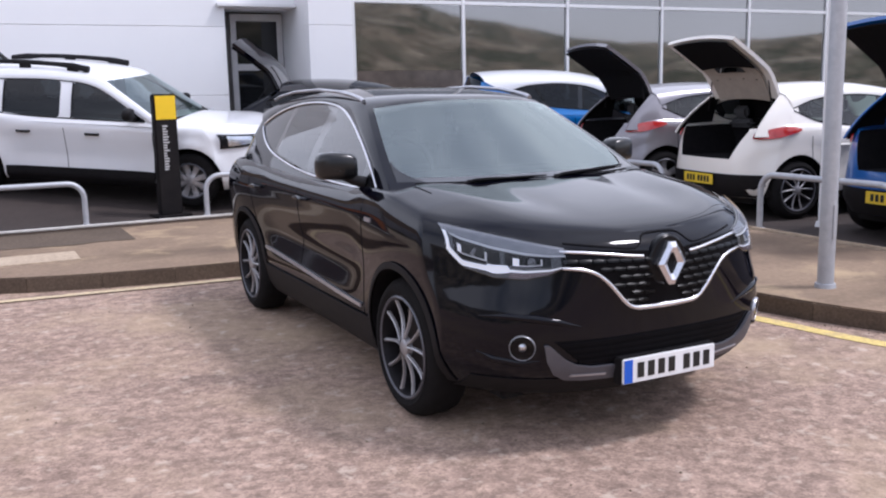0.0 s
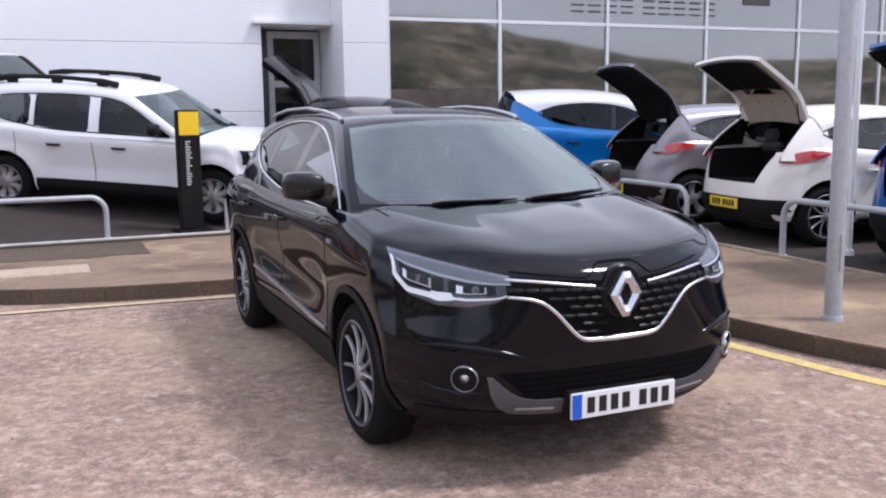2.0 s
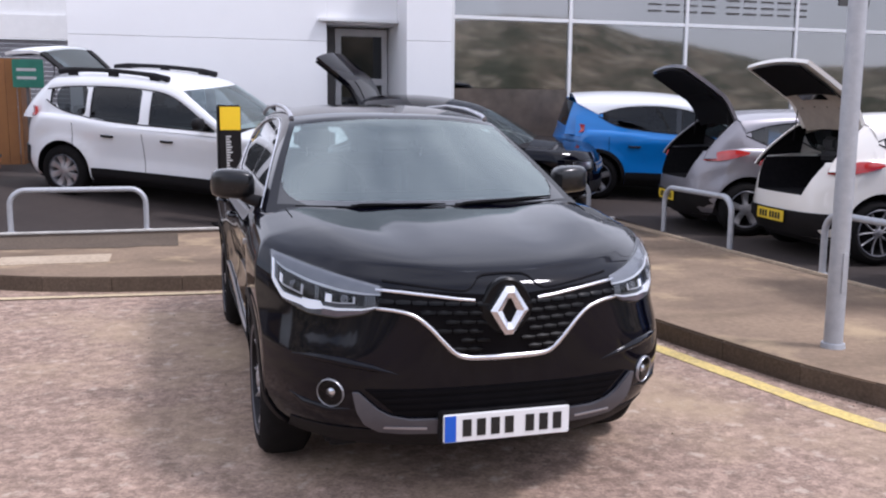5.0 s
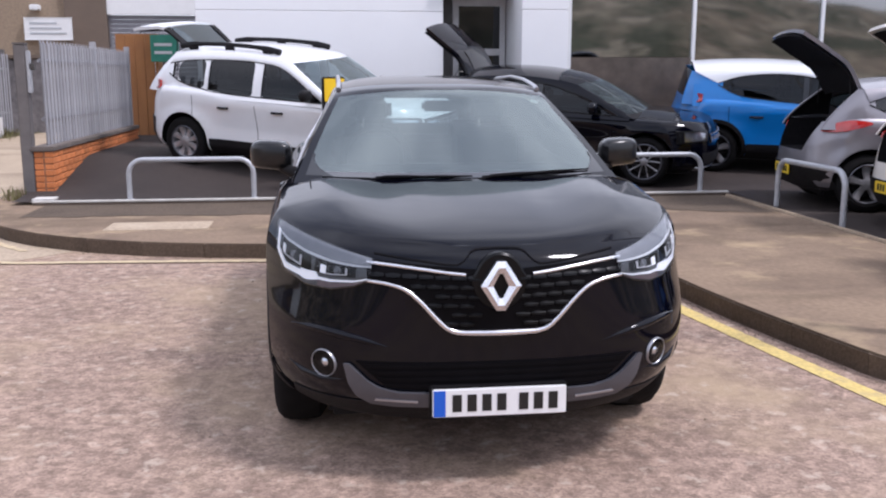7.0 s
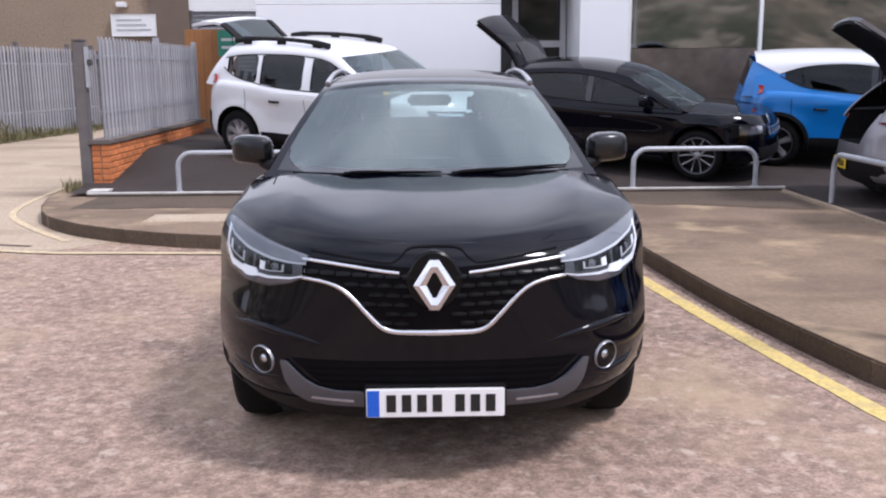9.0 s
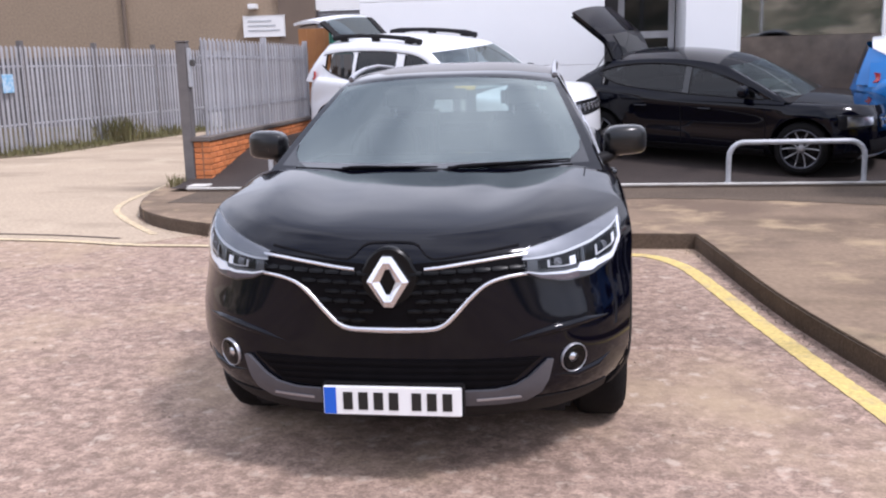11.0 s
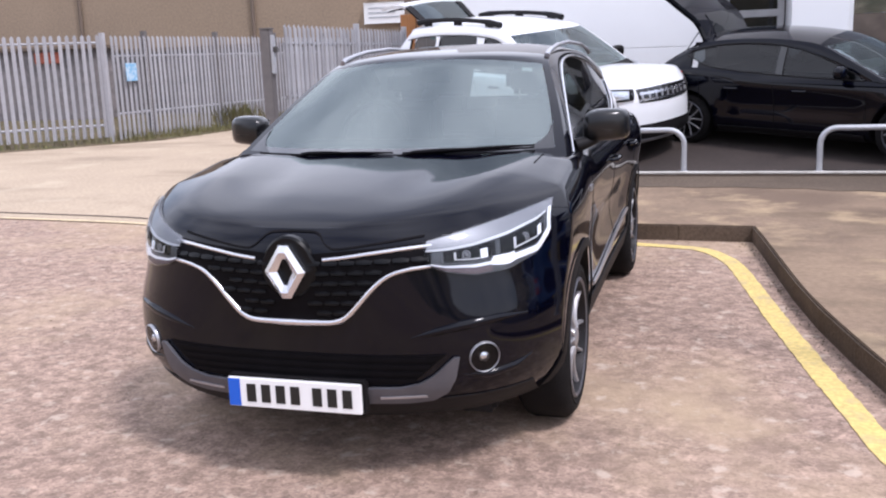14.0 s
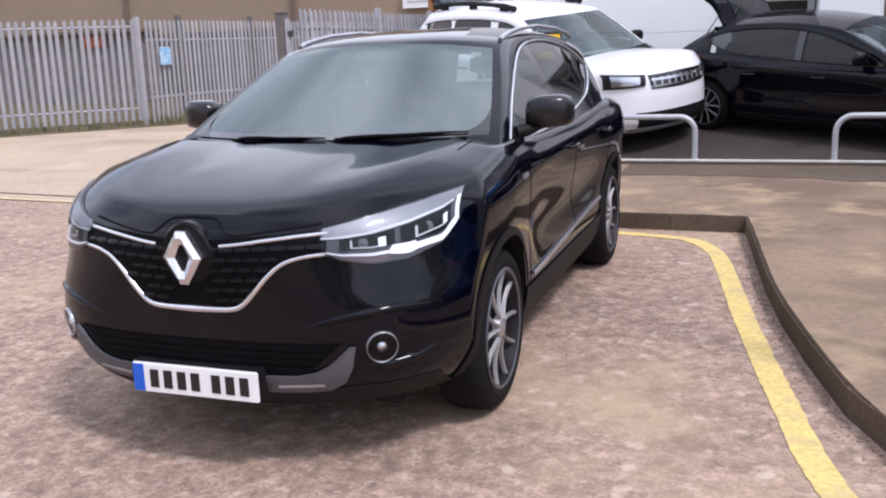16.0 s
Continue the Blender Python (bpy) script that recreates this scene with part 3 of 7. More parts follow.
part("lower_wall", boxed((-60, FAR - 0.06, -0.2), (-8.06, FAR - 0.003, 2.09)), "grey_wall", far, "grey blockwork lower wall", smooth=False)
part("sign", boxed((-9.15, FAR - 0.08, 2.62), (-7.85, FAR - 0.16 - 0.03, 3.25), 0.01), "white_trim", far, "white sign board with grey lines of writing")
for k in range(3):
    part("sign_line", boxed((-9.0, FAR - 0.2, 2.78 + 0.14 * k), (-8.0 - 0.13 * k, FAR - 0.192, 2.83 + 0.14 * k)), "galv", far)
part("lamp", boxed((-8.95, FAR - 0.3, 3.45), (-8.7, FAR - 0.002, 3.6), 0.02), "white_trim", far)
for x in (-26, -19.5, -13):
    part("downpipe", tube(bmesh.new(), [(x, FAR - 0.08, 0), (x, FAR - 0.08, 5.6)], 0.06), "brown_wall", far)
low = thing("low_shed", "low rust-red and grey sheds behind the fence", "shed")
part("wall", boxed((-27, 22.6, 0), (-17.5, 23.6, 2.2)), "grey_wall", low, smooth=False)
part("roof", boxed((-27.2, 22.4, 2.2), (-17.3, 23.8, 2.32), 0.03), "brown_wall", low)
part("panel", boxed((-19.6, 22.5, 1.8), (-18.6, 22.59, 2.15), 0.02), "red_paint", low, "rust-red panel")

# the bank of scrub and trees opposite, seen mirrored in the glazing and paintwork
bm = bmesh.new()
rows = []
rng = random.Random(4)
for j in range(14):
    r = 40 + 6 * j
    row = []
    for i in range(90):
        a = math.radians(180 + 210 * (i / 89 - 0.0) - 15)
        az = math.degrees(a) % 360 - 360
        tall = 0.75 + 0.75 / (1 + math.exp((az + 54) / 4.0)) if az > -120 else 1.0 + 0.8 * min(1.0, (-120 - az) / 25)
        h = 0.2 + 10.5 * tall * (1 - math.exp(-j / 4.5)) * (0.9 + 0.1 * math.sin(i * 0.31) * math.cos(i * 0.13 + 1)) + rng.uniform(-0.7, 0.7) * min(1, j / 2)
        row.append((r * math.cos(a), r * math.sin(a), h if j else -0.1))
    rows.append(row)
grid_faces(bm, rows)
bmesh.ops.recalc_face_normals(bm, faces=bm.faces[:])
tagged(link_bm("backdrop", bm, "hill"), "scrubby brown and green hillside opposite the showroom", "hillside", kind="structure")

# ---- rails, posts, totem ----
def hoop(a, b, top, base=0.12):
    """A tubular guard hoop between two feet."""
    ob = thing("guard_hoop", "pale grey tubular steel guard hoop at the pavement edge", "guard rail", "guard hoops", Matrix.Translation((a[0], a[1], a[2])))
    d = Vector((b[0] - a[0], b[1] - a[1], b[2] - a[2]))
    r, h = 0.17, top
    u = Vector((d.x, d.y, 0)).normalized()
    pts = [Vector((0, 0, -0.05)), Vector((0, 0, h - r))]
    for k in range(1, 8):
        an = math.pi / 2 * k / 7
        pts.append(u * (r - r * math.cos(an)) + Vector((0, 0, h - r + r * math.sin(an))))
    e = Vector((d.x, d.y, 0))
    n = len(pts)
    for k in range(n - 1, 0, -1):
        p = pts[k] if k > 1 else Vector((0, 0, h - r))
        along_u = p.dot(u)
        pts.append(e - u * along_u + Vector((0, 0, p.z + (d.z * 0.0))))
    pts.append(e + Vector((0, 0, d.z - 0.05)))
    part("rail", tube(bmesh.new(), pts, 0.03, 14), "galv", ob)
    for p in (Vector((0, 0, 0)), Vector(d)):
        bm = bmesh.new()
        lathe(bm, [(0.0, 0.03), (0.0, 0.055), (0.012, 0.05), (0.014, 0.03)], 16)
        bmesh.ops.rotate(bm, verts=bm.verts[:], matrix=Matrix.Rotation(-math.pi / 2, 3, "Y"))
        bmesh.ops.translate(bm, verts=bm.verts[:], vec=p)
        part("foot_collar", bm, "galv", ob)
    return ob


HY = 7.79
for x0, x1 in ((-2.97, -1.54), (-0.2, 1.08), (2.49, 3.98)):
    hoop((x0, HY, 0.17), (x1, HY, 0.17), 0.47)
for y0, y1 in ((6.5, 5.12), (3.66, 2.12)):
    hoop((4.36, y0, 0.13), (4.36, y1, 0.12), 0.55)

pole = thing("lamp_column", "tall round grey steel lamp column on the pavement", "lamp post", m=Matrix.Translation((2.68, 1.42, PAVE)))
part("shaft", tube(bmesh.new(), [(0, 0, -0.05), (0, 0, 1.0), (0, 0, 6)], [0.057, 0.055, 0.05], 20), "galv", pole)
part("base_collar", tube(bmesh.new(), [(0, 0, 0), (0, 0, 0.03)], [0.075, 0.07], 20), "galv", pole)
part("access_cover", boxed((-0.02, -0.062, 0.35), (0.02, -0.05, 0.6), 0.004), "galv", pole)
flag = thing("flag_pole", "slender white flag pole behind the rails", "pole", m=Matrix.Translation((5.0, 3.45, 0.11)))
part("shaft", tube(bmesh.new(), [(0, 0, -0.03), (0, 0, 7)], [0.032, 0.026], 12), "white_trim", flag)
part("base_collar", tube(bmesh.new(), [(0, 0, 0), (0, 0, 0.06)], [0.06, 0.05], 16), "white_trim", flag)

totem = thing("price_totem", "slim black display totem with a yellow head panel", "sign", m=pose(-0.58, 8.0, yard_z(-0.58, 8.0), 0, 0, 12))
part("body", boxed((-0.135, -0.05, 0.03), (0.135, 0.05, 1.42), 0.012), "totem_black", totem)
part("head_panel", boxed((-0.118, -0.056, 1.13), (0.125, -0.0505, 1.40), 0.002), "totem_yellow", totem, "plain yellow head panel")
part("base_plate", boxed((-0.2, -0.16, 0.0), (0.2, 0.16, 0.03), 0.006), "totem_black", totem)
rng = random.Random(3)
for k in range(17):
    w = rng.uniform(0.035, 0.075)
    part("writing_line", boxed((-0.05, -0.0535, 0.55 + 0.031 * k), (-0.05 + w, -0.0505, 0.566 + 0.031 * k)), "white_ink", totem)

# ---- gate post, brick wall and palisade ----
post = thing("gate_post", "weathered dark steel gate post with a pale hinge strap", "post", m=Matrix.Translation((-4.27, 8.45, 0.05)))
part("shaft", boxed((-0.068, -0.068, -0.05), (0.068, 0.068, 1.92), 0.012), "grey_post", post)
part("cap", boxed((-0.073, -0.073, 1.92), (0.073, 0.073, 1.94), 0.005), "grey_post", post)
part("hinge_strap", boxed((0.069, -0.06, 1.35), (0.11, 0.02, 1.85), 0.01), "galv", post, "pale hinge strap")
part("hinge_strap", boxed((0.069, -0.05, 1.62), (0.15, 0.03, 1.70), 0.01), "dark_frame", post)

slab = thing("white_block", "flat white painted concrete block by the post", "kerb block", m=Matrix.Translation((-3.95, 7.95, 0.13)))
part("block", boxed((-0.16, -0.14, 0.0), (0.12, 0.14, 0.06), 0.02), "edge", slab)

brick_wall = tagged(new("wall_brick"), "low orange brick wall with dark coping", "wall", kind="structure")
WX0, WX1, WY0, WY1, WZ = -4.20, -3.98, 8.4, 13.6, 0.70
part("core", boxed((WX0 + 0.01, WY0 + 0.01, -0.1), (WX1 - 0.01, WY1, WZ)), "mortar", brick_wall, smooth=False)
part("coping", boxed((WX0 - 0.03, WY0 - 0.03, WZ), (WX1 + 0.03, WY1, WZ + 0.06), 0.012), "coping", brick_wall)

BL, BH = 0.228, 0.075


def brick_mesh(a, b, c):
    bm = boxed((-a / 2, -b / 2, -c / 2), (a / 2, b / 2, c / 2), 0.006, 1)
    me = bpy.data.meshes.new("brick")
    bm.to_mesh(me)
    bm.free()
    me.materials.append(M["brick"])
    return me


whole, header = brick_mesh(0.102, BL - 0.012, BH - 0.011), brick_mesh(0.102, 0.102, BH - 0.011)
rng = random.Random(11)
for r in range(8):
    z = WZ - BH / 2 - BH * r
    k = 0
    y = WY0 + 0.0 + (BL / 2 if r % 2 else 0)
    if r % 2:
        b = new("brick", header)
        b.parent, b.location = brick_wall, (WX1 - 0.045, WY0 + 0.05, z)
    while y < WY1 - 0.1:
        b = new("brick", whole)
        b.parent, b.location = brick_wall, (WX1 - 0.045 + rng.uniform(-0.002, 0.002), y + BL / 2, z)
        y += BL
    b = new("brick", header)
    b.parent = brick_wall
    b.matrix_local = Matrix.Translation((WX0 + 0.055, WY0 + 0.05, z))

fence_1 = thing("palisade_fence", "galvanised palisade fence standing on the brick wall", "fence", "palisade fences")


def pale_mesh(h, w=0.078):
    """A W-section fence pale with a pointed triple top."""
    bm = bmesh.new()
    prof = [(-w / 2, 0.018), (-w / 2 + 0.012, 0.0), (-0.012, 0.0), (0, 0.012), (0.012, 0.0), (w / 2 - 0.012, 0.0), (w / 2, 0.018)]
    tops = [h - 0.05, h - 0.03, h - 0.02, h, h - 0.02, h - 0.03, h - 0.05]
    fr0 = [bm.verts.new((x, -y, 0)) for x, y in prof]
    fr1 = [bm.verts.new((x, -y, t)) for (x, y), t in zip(prof, tops)]
    bk0 = [bm.verts.new((x, -y + 0.004, 0)) for x, y in prof]
    bk1 = [bm.verts.new((x, -y + 0.004, t)) for (x, y), t in zip(prof, tops)]
    for k in range(6):
        bm.faces.new((fr0[k], fr0[k + 1], fr1[k + 1], fr1[k]))
        bm.faces.new((bk0[k + 1], bk0[k], bk1[k], bk1[k + 1]))
        bm.faces.new((fr1[k], fr1[k + 1], bk1[k + 1], bk1[k]))
    for k in (0, 6):
        bm.faces.new((fr0[k], fr1[k], bk1[k], bk0[k]))
    me = bpy.data.meshes.new("pale")
    bm.to_mesh(me)
    bm.free()
    me.materials.append(M["pale"])
    return me


def palisade(ob, a, b, z0, h, gap=0.145, seed=1, rails=(0.25, 0.8), za=None):
    """Pales on two rails from a to b."""
    rng = random.Random(seed)
    a, b = Vector((*a, z0)), Vector((*b, z0 if za is None else za))
    d = b - a
    flat = Vector((d.x, d.y, 0)).normalized()
    yaw = math.atan2(flat.y, flat.x)
    me = pale_mesh(h)
    n = int(d.length / gap)
    for k in range(n + 1):
        p = new("pale", me)
        p.parent = ob
        p.matrix_local = Matrix.Translation(a + d * (k / n)) @ Matrix.Rotation(yaw + rng.uniform(-0.05, 0.05), 4, "Z") @ Matrix.Rotation(rng.uniform(-0.008, 0.008), 4, "Y")
    off = Vector((-flat.y, flat.x, 0)) * 0.03
    for r in rails:
        bm = bmesh.new()
        tube(bm, [a + off + Vector((0, 0, h * r)), b + off + Vector((0, 0, h * r))], 0.028, 4)
        part("rail", bm, "pale", ob)


palisade(fence_1, (-4.09, 8.62), (-4.09, 13.5), WZ + 0.06, 1.28, seed=2)
for y in (11.2, 13.55):
    part("fence_post", boxed((-4.13, y - 0.04, WZ + 0.06), (-4.05, y + 0.04, WZ + 1.4), 0.006), "pale", fence_1)

fence_2 = thing("palisade_gate", "galvanised palisade gate across the lane", "gate", "palisade fences")
palisade(fence_2, (-15.5, 9.6), (-11.1, 14.2), 0.12, 2.15, seed=5, rails=(0.12, 0.92))
for x, y in ((-15.55, 9.55), (-11.02, 14.28)):
    part("gate_stile", boxed((x - 0.05, y - 0.05, 0.0), (x + 0.05, y + 0.05, 2.3), 0.01), "pale", fence_2)
fence_3 = thing("palisade_fence", "long galvanised palisade fence beside the lane", "fence", "palisade fences")
palisade(fence_3, (-10.9, 14.4), (-9.6, 24.5), 0.05, 2.2, seed=6)
for f in (0.107, 0.357, 0.607, 0.857, 0.99):
    x, y = -10.85 + 1.3 * f, 14.4 + 10.1 * f
    part("fence_post", boxed((x - 0.16, y - 0.06, 0), (x - 0.05, y + 0.06, 2.35), 0.01), "grey_post", fence_3)
part("notice", boxed((-10.775, 14.64, 1.28), (-10.755, 15.02, 1.66), 0.004), "sky_blue_sign", fence_3, "small pale blue notice")

board = thing("board_screen", "orange-brown timber board at the end of the wall", "screen", m=Matrix.Translation((-4.15, 14.5, 0)))
for k in range(4):
    part("plank", boxed((-0.32 + 0.17 * k, 0, 0.45), (-0.155 + 0.17 * k, 0.04, 2.36), 0.004, 1), "ply", board)
part("side_panel", boxed((0.37, 0.002, 0.45), (0.42, 1.2, 2.36)), "ply", board)
sign2 = thing("green_board", "green rectangular notice board by the screen", "sign", m=Matrix.Translation((-3.62, 14.3, 0)))
part("panel", boxed((-0.2, 0, 1.86), (0.3, 0.03, 2.34), 0.006), "green_sign", sign2)
for k in range(2):
    part("writing_line", boxed((-0.13, -0.006, 2.0 + 0.14 * k), (0.18, -0.001, 2.05 + 0.14 * k)), "white_ink", sign2)
part("post", boxed((0.0, 0.031, 0.45), (0.05, 0.08, 2.3), 0.005), "grey_post", sign2)

# ---- road markings and edging ----
strip("line_back", smooth_line([(-9.0, 5.55), (-6.1, 5.28), (-4.3, 5.1), (-3.4, 4.88), (-2.5, 4.82), (-0.7, 4.68), (0.75, 4.55)]), 0.09, 0, 0.010, "cream", "faded cream parking line along the kerb")
strip("lane_joint", smooth_line([(-9.0, 5.88), (-6.1, 5.58), (-4.6, 5.42), (-3.7, 5.22)]), 0.05, 0, 0.009, "repair_dark", "dark open joint at the mouth of the lane", "joint")
strip("line_side", smooth_line([(0.75, 4.55), (1.15, 4.47), (1.38, 4.34), (1.55, 3.98), (1.64, 3.5), (1.80, 2.43), (1.99, 1.29), (2.17, 0.42), (2.52, -0.3), (3.15, -1.1), (4.2, -2.0), (7.5, -3.9)]), 0.12, 0, 0.004, "yellow", "yellow no-parking line beside the kerb")
strip("line_lane", smooth_line([(-3.45, 5.45), (-3.75, 5.8), (-4.3, 6.5), (-4.72, 7.2), (-4.95, 8.2), (-5.1, 10)]), 0.08, 0, 0.009, "cream", "faded yellow line curving into the lane")
tagged(link_bm("edging_base", boxed((-4.05, 7.702, PAVE - 0.02), (4.33, 7.758, 0.158)), "repair_dark", False), "dark concrete upstand under the edging", "edging", kind="structure")
bm = boxed((-4.05, 7.70, 0.159), (4.33, 7.755, 0.185), 0.008)
tagged(link_bm("trim", bm, "edge"), "white painted edging strip along the yard", "edging", kind="structure")
bm = boxed((4.27, 0.9, PAVE - 0.02), (4.31, 7.69, 0.155), 0.008)
tagged(link_bm("trim_side", bm, "lane"), "pale edging strip beside the yard", "edging", kind="structure")
cover = thing("access_cover", "pale concrete inspection slab in the pavement", "cover", m=Matrix.Translation((-2.33, 6.02, PAVE)))
part("slab", boxed((-0.5, -0.26, -0.02), (0.5, 0.24, 0.006), 0.004), "lane", cover)

# darker tarmac repairs along the back of the pavement
def patch(name, x0, x1, y_in, y_out, seed, material="yard"):
    rng = random.Random(seed)
    n = int((x1 - x0) / 0.12)
    edge, wob = [], 0.0
    for k in range(n + 1):
        wob = 0.8 * wob + rng.uniform(-0.05, 0.05)
        x = x0 + (x1 - x0) * k / n
        edge.append((x, y_in + wob - 0.32 * max(0.0, x - 2.3)))
    bm = bmesh.new()
    grid_faces(bm, [[(x, y, PAVE + 0.004) for x, y in edge], [(x, y_out, PAVE + 0.004) for x, y in edge]])
    return tagged(link_bm(name, bm, material), "darker tarmac repair in the pavement", "pavement", kind="structure")


M["repair"] = mat("repair_tarmac", (0.09, 0.071, 0.056), 0.95, col2=(0.145, 0.111, 0.084), scale=1.6, mix=1.0, fine=(30, 0.2), bump=0.5, bscale=110, spec=0.1)
patch("pavement_repair", 0.4, 4.2, 6.78, 7.695, 5, "repair")
patch("pavement_strip", -3.9, -1.2, 6.75, 7.695, 8, "repair")

# weeds by the fences and the kerb
def weeds(name, spots, seed, label):
    rng = random.Random(seed)
    bm = bmesh.new()
    for x, y, z, n, h, sp in spots:
        for k in range(n):
            px, py = x + rng.gauss(0, sp), y + rng.gauss(0, sp)
            hh, an, w = h * rng.uniform(0.4, 1.1), rng.uniform(0, 6.28), rng.uniform(0.005, 0.012)
            lean = Vector((math.cos(an), math.sin(an), 0)) * hh * rng.uniform(0.1, 0.5)
            side = Vector((-math.sin(an), math.cos(an), 0)) * w
            a, t = Vector((px, py, z)), Vector((px, py, z + hh)) + lean
            m = (a + t) / 2 + Vector((0, 0, hh * 0.1))
            v = [bm.verts.new(p) for p in (a - side, a + side, m + side * 0.8, t, m - side * 0.8)]
            bm.faces.new(v)
    return tagged(link_bm(name, bm, "leaf"), label, "weeds", kind="stuff")


rng = random.Random(9)
spots = [(-10.75 + 1.3 * f + rng.uniform(-0.2, 0.35), 14.6 + 9.5 * f, 0.0, 110, rng.uniform(0.10, 0.32) + (0.38 if 0.34 < f < 0.46 else 0), 0.28) for f in [k / 26 for k in range(27)]]
spots += [(-11.2 - 4.2 * f, 14.0 - 4.3 * f, 0.0, 25, rng.uniform(0.12, 0.3), 0.18) for f in [k / 14 for k in range(15)]]
weeds("verge_weeds", spots, 1, "tufts of dry and green weeds along the fence foot")
weeds("kerb_weeds", [(-4.45, 8.25, 0.1, 22, 0.2, 0.05), (-4.38, 8.3, 0.1, 30, 0.2, 0.05)], 2, "small weeds growing by the gate post")
cabinet = thing("utility_cabinet", "small white utility cabinet by the far fence", "cabinet", m=Matrix.Translation((-9.4, 22.7, 0)))
part("body", boxed((-0.12, -0.12, 0.0), (0.12, 0.12, 0.5), 0.02), "white_trim", cabinet)
part("lid", boxed((-0.13, -0.13, 0.5), (0.13, 0.13, 0.53), 0.008), "white_trim", cabinet)

# grit and small stones lying along the kerbs and over the bay
def grit(name, lines, count, seed):
    rng = random.Random(seed)
    bm = bmesh.new()
    for k in range(count):
        if rng.random() < 0.8:
            p, u = rng.choice(lines)
            n = Vector((u.y, -u.x, 0))
            q = p + n * (0.03 + abs(rng.gauss(0, 0.05))) + u * rng.uniform(-0.1, 0.1)
        else:
            q = Vector((rng.uniform(-4.5, 1.6), rng.uniform(-2.0, 4.3), 0))
        r = rng.uniform(0.003, 0.009)
        vs = [bm.verts.new(q + Vector((r * a * rng.uniform(0.7, 1.3), r * b * rng.uniform(0.7, 1.3), r * c))) for a, b, c in ((1, 0, 0.1), (-0.5, 0.87, 0.1), (-0.5, -0.87, 0.1), (0, 0, 1.1))]
        for f in ((0, 1, 3), (1, 2, 3), (2, 0, 3)):
            bm.faces.new([vs[i] for i in f])
    return tagged(link_bm(name, bm, "grit", False), "loose grit and small stones along the kerb", "grit", kind="stuff")


M["grit"] = mat("grit", (0.30, 0.23, 0.16), 0.95, col2=(0.10, 0.075, 0.055), scale=5, mix=0.6)
grit("grit", along(side_s[:40], 0.1) + along(back_s[20:], 0.1), 900, 21)

# ---- kerb stones ----
def kerbs(line, name, inner):
    ob = tagged(new(name), "row of worn brown kerb stones", "kerb", kind="structure")
    pts = along(line, 0.6)
    for (p, u), (q, v) in zip(pts, pts[1:]):
        n = Vector((-u.y, u.x, 0)) * inner
        m = Vector((-v.y, v.x, 0)) * inner
        u2 = (q - p).normalized() * 0.002
        bm = bmesh.new()
        prism(bm, [(w.x, w.y) for w in (p + u2 - n * 0.022, q - u2 - m * 0.022, q - u2 - m * 0.001, p + u2 - n * 0.001)], -0.02, PAVE - 0.002)
        tops = [e for e in bm.edges if all(w.co.z > 0.1 for w in e.verts)]
        bmesh.ops.bevel(bm, geom=tops, offset=0.009, segments=2, affect="EDGES")
        part("kerb_stone", bm, "kerb", ob)


kerbs(back_s, "kerb_back", 1)
kerbs(side_s, "kerb_side", 1)


# ---- cars ----
def arc_q(n):
    return [math.sin(math.pi / 2 * (k / n)) ** 0.85 for k in range(n + 1)]


